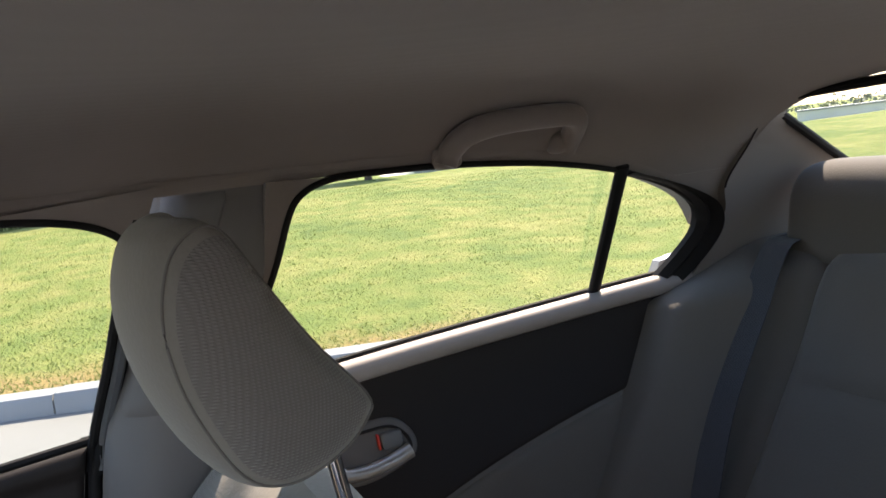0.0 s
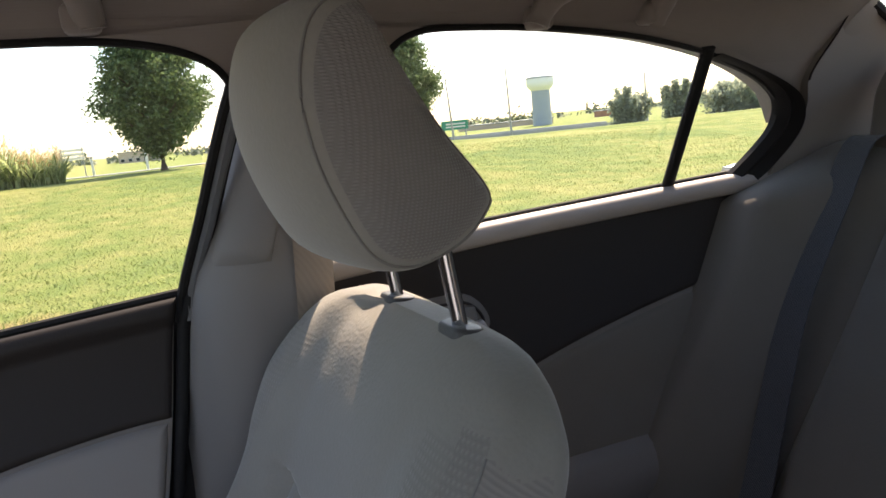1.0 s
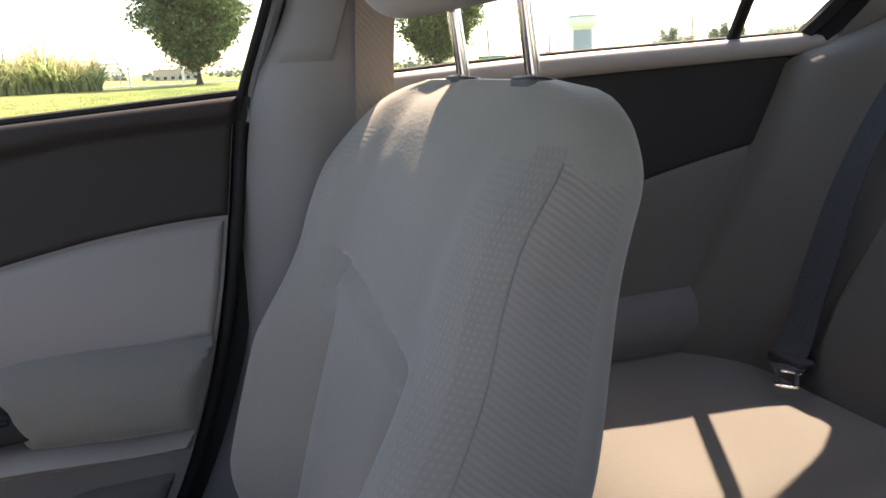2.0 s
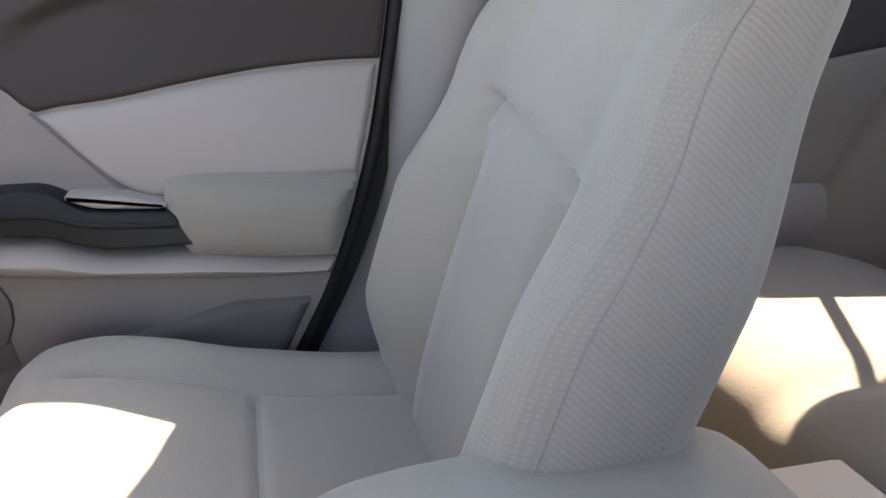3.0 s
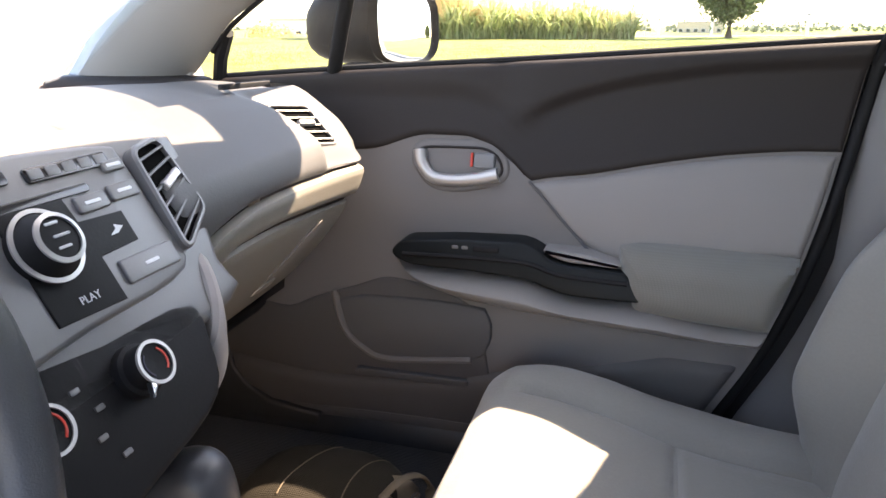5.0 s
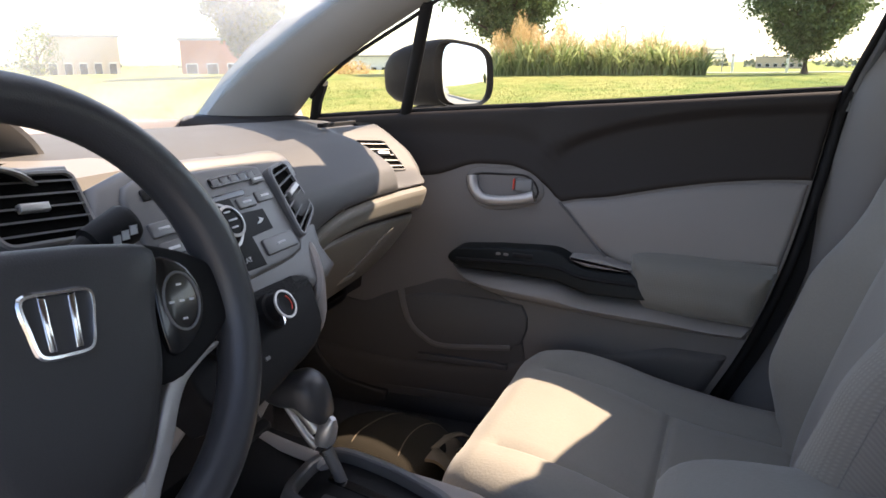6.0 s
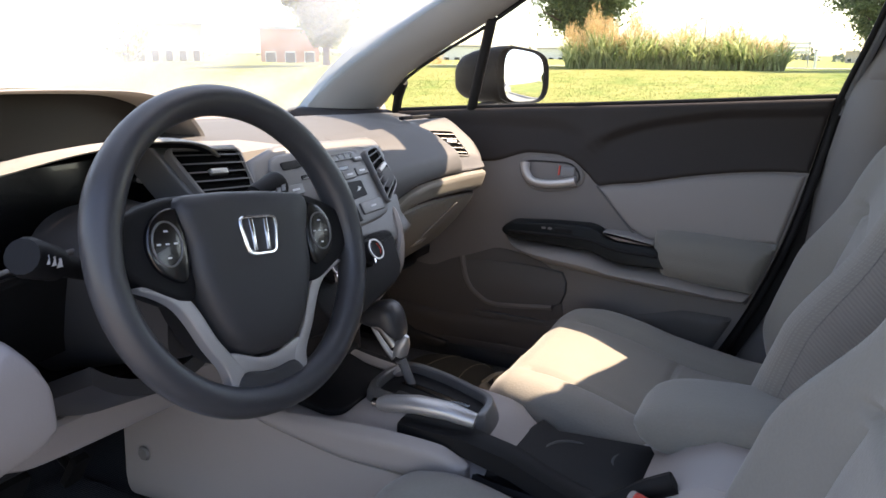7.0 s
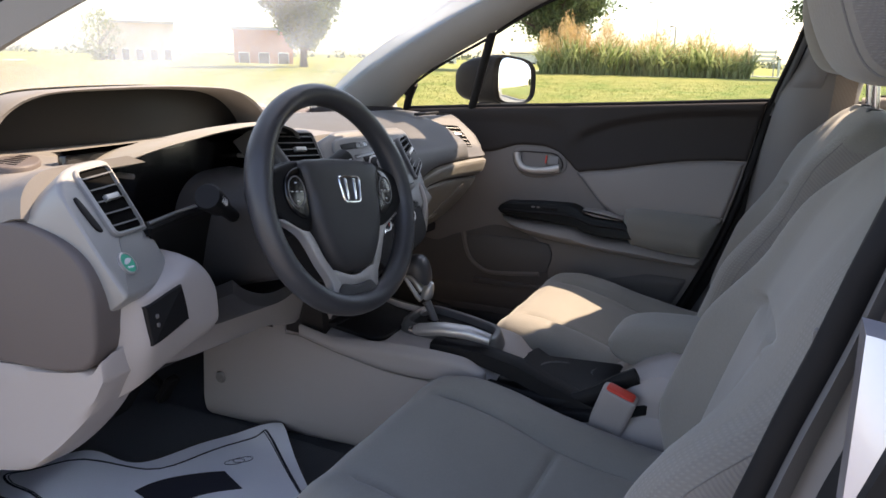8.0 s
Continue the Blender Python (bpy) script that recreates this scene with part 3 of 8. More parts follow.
def flank(side, y0, y1, top, bottom=0.2):
    def f(u, v):
        y = y0 + (y1 - y0) * u
        z = bottom + (top(y) - bottom) * v
        e = min(u, 1 - u) * abs(y1 - y0)
        r = 0.012 * (1 - math.sqrt(max(0, 1 - (1 - min(1, e / 0.015)) ** 2)))
        return Vector((side * (body_x(y, z) - r), y, z))
    return f


hood_z = curve_of((1.25, 0.92), (1.6, 0.86), (2.0, 0.78), (2.25, 0.66))
boot_z = curve_of((-2.15, 0.80), (-2.0, 1.0), (-1.6, 1.07), (-0.9, 1.04))
for side in (1, -1):
    part("front_wing", sheet(flank(side, 1.10, 2.2, lambda y: min(belt_z(1.05) - 0.0, hood_z(y) - 0.01)), 24, 16, (-side * 0.02, 0, 0)), PAINT, car, "silver front wing")
    part("rear_wing", sheet(flank(side, -2.1, -0.97, lambda y: boot_z(y) - 0.01), 24, 16, (-side * 0.02, 0, 0)), PAINT, car, "silver rear wing")
part("bonnet", sheet(lambda u, v: Vector(((2 * v - 1) * (body_x(1.3 + 0.92 * u, 0.85) - 0.05), 1.30 + 0.92 * u, hood_z(1.3 + 0.92 * u) + 0.03 * (1 - (2 * v - 1) ** 2))), 16, 16, (0, 0, -0.02)), PAINT, car, "silver bonnet")
part("boot_lid", sheet(lambda u, v: Vector(((2 * v - 1) * 0.74, -1.56 - 0.55 * u, boot_z(-1.56 - 0.55 * u) + 0.02 * (1 - (2 * v - 1) ** 2))), 10, 12, (0, 0, -0.02)), PAINT, car, "silver boot lid")
part("front_bumper", sheet(lambda u, v: Vector(((2 * u - 1) * 0.70, 2.30 - 0.22 * (2 * u - 1) ** 2 - 0.08 * (1 - v), 0.2 + 0.5 * v)), 20, 8, (0, -0.03, 0)), PAINT, car, "silver front bumper")
part("rear_bumper", sheet(lambda u, v: Vector(((2 * u - 1) * 0.70, -2.2 + 0.16 * (2 * u - 1) ** 2, 0.2 + 0.62 * v)), 20, 8, (0, 0.03, 0)), PAINT, car, "silver rear bumper")
for sx in (1, -1):
    for y in (1.62, -1.28):
        m = Matrix.Translation((sx * 0.76, y, 0.315)) @ Matrix.Rotation(radians(90), 4, "Y")
        w = part("wheel", spin([(0.05, -0.1), (0.27, -0.1), (0.308, -0.085), (0.315, -0.05), (0.315, 0.05), (0.308, 0.085), (0.27, 0.1), (0.05, 0.1)], m, 36), RUBBER, car, "black tyre on a steel wheel")
        part("rim", spin([(0.02, -0.104 if sx < 0 else 0.104), (0.20, -0.108 if sx < 0 else 0.108), (0.215, -0.09 if sx < 0 else 0.09), (0.2, 0.0)], m, 30), SILVER, w, "silver wheel rim")

# ---------------------------------------------------------------- doors
edge_top = curve_of((0.0, 0.843), (0.045, 0.842), (0.14, 0.834), (0.264, 0.815), (0.366, 0.795), (0.43, 0.786), (0.452, 0.781), (0.475, 0.800), (0.525, 0.833), (0.565, 0.843), (0.62, 0.843), (0.72, 0.817), (1.02, 0.80))


def lever_door_handle(door, place, y0, z0, flip=1.0):
    """The inner handle: a dark cup, a chrome ring and lever, and a lock tab with a red mark."""
    ring = smooth_line([(y0 + flip * a, z0 + b) for a, b in ((0.062, 0.012), (0.05, 0.024), (0.0, 0.026), (-0.045, 0.024), (-0.066, 0.004), (-0.062, -0.016), (-0.01, -0.03), (0.03, -0.028), (0.054, -0.008))], 5, True)
    part("handle_cup", slab(ring, place, -0.01, 0.005, 0.003), DOORGREY, door, "recessed grey handle cup")
    big = [tuple(p) for p in inset(ring, -0.012)]
    part("handle_rim", slab(big, place, -0.012, 0.0035, 0.006), DOORGREY, door)
    part("handle_gap", tube([place(p[0], p[1], 0.0055) for p in ring], 0.0022, 6, closed=True), DARK, door, "dark gap round the handle cup")
    lever = [(0.056, 0.021), (0.052, 0.000), (0.034, -0.019), (0.0, -0.0225), (-0.036, -0.018), (-0.064, -0.011)]
    part("handle_lever", tube([place(y0 + flip * p[0], z0 + p[1], 0.012) for p in smooth_line([(a, b, 0) for a, b in lever], 4)], [0.0115 - 0.002 * math.sin(k / 20 * 3.1) for k in range(21)], 10), SILVER, door, "satin silver door lever")
    part("lock_tab", slab(rounded(*sorted((y0 - flip * 0.026, y0 - flip * 0.058)), z0 - 0.004, z0 + 0.019, 0.005), place, 0.003, 0.011, 0.003), AUDIO, door, "silver lock tab")
    part("lock_mark", slab(rounded(*sorted((y0 - flip * 0.021, y0 - flip * 0.0245)), z0 - 0.002, z0 + 0.019, 0.0015), place, 0.003, 0.010, 0.001), RED, door, "red lock mark")


def side_glass(door, y0, y1, side, n=30):
    def f(u, v):
        y = y0(v) + (y1(v) - y0(v)) * u
        z = belt_z(y) - 0.03 + (top_z(y) + 0.01 - belt_z(y) + 0.03) * v
        return Vector((side * (glass_x(y, z) + 0.006), y, z))
    g = part("window_glass", sheet(f, n, 12, (side * 0.004, 0, 0)), GLASS, door, "clear side window glass")
    g.visible_shadow = False
    return g


fd = thing("passenger_front_door", (0.76, 0.5, 0.28), "grey front passenger door with a dark upper panel, closed", "car door")
# the panel's ground, then the raised areas on it


def front_panel_at(u, v):
    z = 0.28 + (belt_z(0.03 + 1.03 * u) - 0.28) * v
    y = rear_edge(z) + 0.008
    return RIGHT(y + (1.068 - y) * u, z, 0.0)


part("panel", sheet(front_panel_at, 70, 60, (0.03, 0, 0)), DOORGREY, fd, "grey grained plastic door panel")
crease_z = curve_of((0.0, 0.953), (0.09, 0.948), (0.19, 0.941), (0.25, 0.932), (0.326, 0.919), (0.39, 0.901), (0.438, 0.882), (0.475, 0.855), (0.53, 0.80))
crease_f = curve_of((0.44, 0.80), (0.479, 0.858), (0.52, 0.893), (0.58, 0.906), (0.70, 0.907), (1.06, 0.885))


def WAVE(a, b, w):
    """The dark panel: its upper part overhangs a hollow that rises towards the rear."""
    over = ease(crease_z(min(a, 0.53)) - 0.004, crease_z(min(a, 0.53)) + 0.020, b) * (1 - ease(0.44, 0.52, a))
    fore = ease(crease_f(max(a, 0.44)) - 0.010, crease_f(max(a, 0.44)) + 0.025, b) * ease(0.46, 0.56, a)
    return SLANT(a, b, w + 0.013 * over + 0.006 * fore)


part("upper_panel", band(0.008, 1.05, edge_top, lambda a: belt_z(a) + 0.004, WAVE, 0.006, 0.012, 130, 60), DARK, fd, "dark brown grained upper door panel with a wave")
insert_lo = curve_of((0.03, 0.70), (0.2, 0.69), (0.31, 0.678), (0.36, 0.694), (0.452, 0.780))
part("insert", band(0.012, 0.451, lambda a: min(insert_lo(a), edge_top(a) - 0.004), lambda a: edge_top(a) - 0.003, SLANT, 0.007, 0.012, 60, 22), DOORPALE, fd, "smooth pale grey door insert")
bez = smooth_line([(0.454, 0.782), (0.427, 0.757), (0.381, 0.711), (0.350, 0.684), (0.312, 0.676)], 6)
part("insert_joint", tube([RIGHT(p[0], p[1], 0.006) for p in bez], 0.0022, 8), POCKET, fd)
lever_door_handle(fd, RIGHT, 0.570, 0.801, 1.06)
arm_hi = curve_of((0.0, 0.704), (0.12, 0.709), (0.2, 0.711), (0.27, 0.709), (0.305, 0.702))
part("armrest", band(0.010, 0.305, lambda a: herm(a, [0.0, 0.25, 0.28, 0.305], [0.598, 0.606, 0.632, 0.672]), arm_hi, SLANT, 0.050, 0.045, 44, 28), ARMCLOTH, fd, "cloth-covered door armrest")
strip = [(0.657, 0.676), (0.640, 0.692), (0.555, 0.699), (0.452, 0.702), (0.428, 0.694), (0.410, 0.680), (0.387, 0.674), (0.300, 0.672), (0.272, 0.633), (0.376, 0.632), (0.410, 0.639), (0.436, 0.649), (0.527, 0.654), (0.627, 0.656), (0.650, 0.665)]
part("switch_strip", slab(corners_round(strip, 0.012, 4), RIGHT, -0.002, 0.046, 0.004), SATINBLACK, fd, "glossy black switch strip")
part("grip_insert", slab(corners_round([(0.424, 0.692), (0.362, 0.692), (0.306, 0.679), (0.312, 0.674), (0.388, 0.677), (0.410, 0.684)], 0.008), RIGHT, 0.0, 0.038, 0.004), DOORPALE, fd, "grey grip insert")
part("strip_ridge", tube([RIGHT(p[0], p[1], 0.047) for p in smooth_line([(0.636, 0.672, 0), (0.55, 0.674, 0), (0.447, 0.674, 0), (0.391, 0.661, 0), (0.297, 0.658, 0)], 6)], 0.004, 8), BLACK, fd)
for k, y in enumerate((0.538, 0.553)):
    part("switch_mark", slab(rounded(y - 0.005, y + 0.005, 0.686, 0.691, 0.002, 3), RIGHT, 0.040, 0.0468, 0.0004), AUDIO, fd)
part("window_switch", slab(rounded(0.485, 0.525, 0.684, 0.693, 0.003), RIGHT, 0.040, 0.0485, 0.002), BLACK, fd, "black window switch")
ledge_hi = curve_of((0.09, 0.610), (0.26, 0.624), (0.37, 0.625), (0.41, 0.632), (0.44, 0.644), (0.54, 0.648), (0.63, 0.650), (0.66, 0.664))
ledge_lo = curve_of((0.09, 0.580), (0.26, 0.583), (0.42, 0.591), (0.56, 0.606), (0.62, 0.626), (0.66, 0.662))
part("pull_ledge", band(0.012, 0.661, ledge_lo, ledge_hi, SLANT, 0.056, 0.030, 60, 18), DOORPALE, fd, "pale grey ledge under the switch strip")
pocket = [(0.766, 0.590), (0.745, 0.53), (0.715, 0.498), (0.67, 0.482), (0.53, 0.497), (0.503, 0.510), (0.497, 0.555), (0.51, 0.585), (0.60, 0.592), (0.70, 0.59)]
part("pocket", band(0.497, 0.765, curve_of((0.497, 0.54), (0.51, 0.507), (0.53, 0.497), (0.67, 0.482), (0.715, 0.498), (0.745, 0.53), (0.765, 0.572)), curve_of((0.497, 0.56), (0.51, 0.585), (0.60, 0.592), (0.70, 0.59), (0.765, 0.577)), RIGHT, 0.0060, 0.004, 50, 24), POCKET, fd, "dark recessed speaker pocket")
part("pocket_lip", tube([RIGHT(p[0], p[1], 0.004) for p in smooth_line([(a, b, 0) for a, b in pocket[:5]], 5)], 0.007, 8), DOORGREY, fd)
# lower parts in the darkened plastic: footwell shade given as colour
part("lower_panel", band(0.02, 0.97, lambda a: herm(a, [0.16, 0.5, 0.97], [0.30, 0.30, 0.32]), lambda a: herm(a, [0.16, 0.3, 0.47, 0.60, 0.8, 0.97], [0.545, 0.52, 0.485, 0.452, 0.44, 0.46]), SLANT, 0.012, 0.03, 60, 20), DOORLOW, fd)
part("lower_front", band(0.49, 1.03, lambda a: herm(a, [0.49, 0.78, 0.90, 0.94, 0.965, 1.03], [0.36, 0.355, 0.372, 0.40, 0.44, 0.60]), lambda a: herm(a, [0.49, 0.505, 0.52, 0.56, 0.60, 0.671, 0.729, 0.802, 0.852, 1.03], [0.375, 0.50, 0.575, 0.600, 0.612, 0.620, 0.602, 0.577, 0.557, 0.61]), RIGHT, 0.0025, 0.004, 60, 24), DOORLOW, fd, "lower door panel, footwell shade put into its darker grey")
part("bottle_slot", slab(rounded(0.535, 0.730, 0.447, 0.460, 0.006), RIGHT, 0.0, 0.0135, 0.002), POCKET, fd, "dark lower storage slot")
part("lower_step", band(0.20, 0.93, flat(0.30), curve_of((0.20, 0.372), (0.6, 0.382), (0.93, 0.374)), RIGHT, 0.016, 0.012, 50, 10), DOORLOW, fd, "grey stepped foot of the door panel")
side_glass(fd, lambda v: -0.004 - 0.062 * v, lambda v: 1.0 + 0 * v, 1)
window_seal("belt_seal", [Vector((belt_x(y) + 0.003, y, belt_z(y) + 0.006)) for y in [k * 0.05 for k in range(0, 21)]], fd, 0.006)
window_seal("rear_seal", [Vector((glass_x(rear_edge(z), z) - 0.004, rear_edge(z) + 0.001, z)) for z in [0.955 + 0.03 * k for k in range(11)]], fd, 0.006)
part("rear_frame", tube([Vector((glass_x(rear_edge(z), z) - 0.006, rear_edge(z) - 0.011, z)) for z in [0.955 + 0.03 * k for k in range(11)]], 0.0075, 8), FRAMEGREY, fd, "dark window frame")
window_seal("top_seal", [Vector((glass_x(y, top_z(y)) - 0.002, y, top_z(y) - 0.002)) for y in [0.09 + 0.05 * k for k in range(19)]], fd, 0.004)
a, b = Vector((0.735, 0.793, 0.925)), Vector((0.612, 0.685, 1.142))
part("division_bar", tube([a.lerp(b, t / 8) for t in range(9)], 0.0125, 10, flat=0.8, up=(1, 0, 0)), RUBBER, fd, "black bar of the small front window")
part("corner_seal", tube([Vector((0.725, 1.0, 0.92)), Vector((0.712, 0.985, 0.96)), Vector((0.69, 0.955, 1.0))], 0.012, 8), RUBBER, fd)
part("window_frame", sheet(lambda u, v: Vector((glass_x(-0.07 + 0.75 * u, top_z(-0.07 + 0.75 * u)) + 0.012 + 0.035 * v, -0.07 + 0.75 * u, top_z(-0.07 + 0.75 * u) + 0.004 - 0.012 * v + 0.03 * v * v)), 40, 4, (0.004, 0, 0.03)), RUBBER, fd, "black upper window frame")
part("shut_face", sheet(lambda u, v: Vector((belt_x(0) - panel_in(min(0.30 + 0.69 * u, 0.985)) * 0.75 + 0.014, rear_edge(0.30 + 0.69 * u) - 0.035 + 0.05 * v, 0.30 + 0.69 * u)), 24, 3, (0.012, 0, 0)), RUBBER, fd, "black door edge")
part("outer_skin", sheet(flank(1, 0.0, 1.09, lambda y: belt_z(y) - 0.045, 0.24), 40, 24, (-0.03, 0, 0)), PAINT, fd, "silver outer door skin")



def window_corner(door, curve, corner):
    """The rounded upper corner of a door window: a seal along the curve and the cloth that fills the corner behind it."""
    on = lambda y, z, w: Vector((glass_x(y, z) - w, y, z))
    line = [Vector(p) for p in smooth_line([(a, b, 0) for a, b in curve], 6)]
    part("corner_seal", tube([on(p.x, p.y, 0.004) for p in line], 0.0042, 8), RUBBER, door, "black rubber window seal")
    c = Vector(corner)
    part("corner_cover", sheet(lambda u, v: on(*(lambda q: (q.x, q.y))(line[round(u * (len(line) - 1))].to_2d().lerp(c, v)), 0.003 + 0.004 * math.sin(math.pi * v / 2)), len(line) - 1, 5, (0.012, 0, 0)), LINING, door, "beige cloth filling the window corner")


window_corner(fd, [(0.09, top_z(0.09) - 0.002), (0.03, top_z(0.03) - 0.005), (-0.025, 1.260), (-0.060, 1.243), (-0.076, 1.218), (-0.072, 1.195), (rear_edge(1.14), 1.14)], (-0.105, 1.285))

# outside mirror, its glass turned towards the driver
dm = thing("door_mirror", (0.84, 0.80, 0.93), "dark grey-blue outside mirror with a glossy housing", "door mirror")
mirror_m = Matrix.Translation((0.950, 0.752, 1.010)) @ Matrix.Rotation(radians(-28.3), 4, "Z") @ Matrix.Rotation(radians(-2.2), 4, "X")


def mirror_ring(y, k, n=44):
    out = []
    for i in range(n):
        t = 2 * math.pi * i / n
        c, s = math.cos(t), math.sin(t)
        x, z = 0.092 * power(c, 0.55), 0.073 * power(s, 0.6)
        z -= 0.012 * (x / 0.092) * (s > 0) * s
        out.append(mirror_m @ Vector((x * k - 0.35 * max(0, y - 0.01), y, z * k - 0.008 * (1 - k))))
    return out


part("housing", loft([mirror_ring(0.006, 0.90), mirror_ring(-0.012, 0.935)] + [mirror_ring(y, k) for y, k in ((-0.016, 0.965), (-0.012, 1.0), (0.015, 1.01), (0.05, 0.985), (0.09, 0.91), (0.125, 0.79), (0.15, 0.60), (0.162, 0.30))]), MIRRORPAINT, dm, "dark painted mirror housing")
face_ring = [mirror_m.inverted() @ p for p in mirror_ring(0.0, 0.91)]
part("mirror_glass", slab([(p.x * 0.84 + 0.012, p.z) for p in face_ring], lambda a, b, w: mirror_m @ Vector((a, -0.004 - w, b)), 0.0, 0.003, 0.001), MIRROR, dm, "flat mirror glass")
part("foot", loft([[Vector((0.755 + 0.13 * k, 0.815 - 0.03 * k + dy * (1 - 0.25 * k), 0.912 + 0.016 * k + dz)) for dy, dz in ((-0.02, -0.018), (0.045, -0.018), (0.045, 0.018), (-0.02, 0.018))] for k in (0, 0.5, 1)], True), RUBBER, dm, "black mirror foot on the door")

# rear passenger door
rd = thing("passenger_rear_door", (0.74, -0.5, 0.3), "grey rear passenger door with a dark brown upper panel, closed", "car door")
part("panel", sheet(lambda u, v: RIGHT(-0.985 + 0.80 * u, 0.30 + (belt_z(-0.985 + 0.80 * u) - 0.30) * v, 0.0), 60, 50, (0.03, 0, 0)), DOORGREY, rd, "grey plastic rear door panel")
r_edge = curve_of((-0.98, 0.896), (-0.81, 0.873), (-0.6, 0.836), (-0.42, 0.79), (-0.34, 0.752), (-0.30, 0.74), (-0.20, 0.78))
part("upper_panel", band(-0.93, -0.185, r_edge, lambda a: belt_z(a) - 0.012, RIGHT, 0.006, 0.012, 70, 22), DARK, rd, "dark brown rear door upper panel")
# the sunlit band below the window is given by this trim's pale colour
part("sill_trim", tube([Vector((belt_x(y) - 0.012, y, belt_z(y) - 0.008)) for y in [-0.94 + 0.05 * k for k in range(16)]], 0.017, 10),PALE, rd, "window sill trim, sunlight put into its pale grey")
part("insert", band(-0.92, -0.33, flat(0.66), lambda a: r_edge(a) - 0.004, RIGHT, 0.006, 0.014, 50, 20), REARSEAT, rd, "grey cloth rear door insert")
part("armrest", band(-0.78, -0.25, flat(0.545), lambda a: herm(a, [-0.78, -0.6, -0.25], [0.665, 0.672, 0.665]), RIGHT, 0.032, 0.06, 50, 24), DOORGREY, rd, "grey moulded rear armrest")
lever_door_handle(rd, lambda a, b, w: RIGHT(a, b, w + 0.006), -0.325, 0.888)
side_glass(rd, lambda v: -0.715 - 0.0 * v, lambda v: -0.18 - 0.06 * v, 1)


def quarter(u, v):
    y0 = -0.905 - 0.0 * v
    y = (-0.725 + 0.03 * v) + (y0 + 0.725 - 0.03 * v) * u
    z = belt_z(y) - 0.02 + (top_z(y) + 0.008 - belt_z(y) + 0.02) * v
    return Vector((glass_x(y, z) + 0.006, y, z))


qg = part("quarter_glass", sheet(quarter, 12, 10, (0.004, 0, 0)), GLASS, rd, "small fixed rear quarter glass")
qg.visible_shadow = False
a, b = Vector((0.690, -0.750, 1.012)), Vector((0.560, -0.727, 1.232))
part("division_bar", tube([a.lerp(b, t / 8) for t in range(9)], 0.0110, 10, flat=0.7, up=(1, 0, 0)), RUBBER, rd, "black window division bar")
window_seal("belt_seal", [Vector((belt_x(y) + 0.004, y, belt_z(y) + 0.008)) for y in [-0.92 + 0.04 * k for k in range(19)]], rd, 0.005)
window_seal("top_seal", [Vector((glass_x(y, top_z(y)) - 0.002, y, top_z(y) - 0.001)) for y in [-0.90 + 0.0363 * k for k in range(17)]], rd, 0.004)
inner_line = smooth_line([(0.573, -0.739, 1.226), (0.580, -0.800, 1.208), (0.587, -0.850, 1.188), (0.596, -0.888, 1.164), (0.608, -0.907, 1.141), (0.623, -0.910, 1.112), (0.643, -0.894, 1.080), (0.664, -0.866, 1.045), (0.680, -0.84, 1.015)], 5)
outer_line = smooth_line([(0.552, -0.739, 1.230), (0.558, -0.800, 1.212), (0.565, -0.870, 1.188), (0.574, -0.925, 1.163), (0.586, -0.953, 1.136), (0.603, -0.963, 1.105), (0.630, -0.950, 1.062), (0.648, -0.905, 1.020), (0.655, -0.87, 0.99)], 5)
for line in (inner_line, outer_line):
    for p in line:
        p.z -= 0.008
rings = []
for p, q in zip(inner_line, outer_line):
    rings.append([p + Vector((0.006, 0, 0)), p + Vector((-0.006, 0, 0)), p.lerp(q, 0.25) + Vector((-0.014, 0, 0)), p.lerp(q, 0.42) + Vector((-0.006, 0, 0)), p.lerp(q, 0.5) + Vector((-0.008, 0, 0)), p.lerp(q, 0.8) + Vector((-0.010, 0, 0)), q + Vector((0.002, 0, 0)), q + Vector((0.02, 0, 0))])
part("corner_frame", loft(rings), RUBBER, rd, "thick black rear window frame")
part("outer_skin", sheet(flank(1, -0.96, -0.01, lambda y: belt_z(y) - 0.045, 0.24), 40, 24, (-0.03, 0, 0)), PAINT, rd, "silver outer door skin")

window_corner(rd, [(-0.32, top_z(-0.32) - 0.001), (-0.290, top_z(-0.290) - 0.003), (-0.266, 1.263), (-0.250, 1.250), (-0.241, 1.228), (-0.230, 1.18), (-0.214, 1.13)], (-0.215, 1.275))

# driver's side rear door, seen from outside past the pillar
ld = thing("driver_side_rear_door", (-0.86, -0.5, 0.3), "glossy silver rear door, closed, behind the open doorway", "car door")
part("outer_skin", sheet(flank(-1, -0.96, -0.10, lambda y: belt_z(y) - 0.045, 0.24), 50, 30, (0.03, 0, 0)), PAINT, ld, "glossy silver door skin")
part("inner_panel", sheet(lambda u, v: LEFT(-0.985 + 0.80 * u, 0.30 + (belt_z(-0.985 + 0.80 * u) - 0.30) * v, 0.0), 30, 30, (-0.03, 0, 0)), GREY, ld)
side_glass(ld, lambda v: -0.90, lambda v: -0.15 - 0.06 * v, -1)

grab_handle(-0.612, -0.43, "beige folding grab handle over the rear door")
grab_handle(0.05, 0.24, "beige folding grab handle over the front door")

# rear-view mirror
rv = thing("rear_view_mirror", (0.0, 0.55, 1.27), "black rear-view mirror hanging from the windscreen", "rear-view mirror")
part("housing", block(-0.115, 0.115, 0.50, 0.535, 1.215, 1.275, 0.014), BLACK, rv)
part("stem", tube([(0, 0.535, 1.25), (0, 0.58, 1.275), (0, 0.60, 1.285)], 0.009, 8), BLACK, rv)
part("mirror_glass", block(-0.108, 0.108, 0.496, 0.500, 1.220, 1.270, 0.0018), MIRROR, rv)

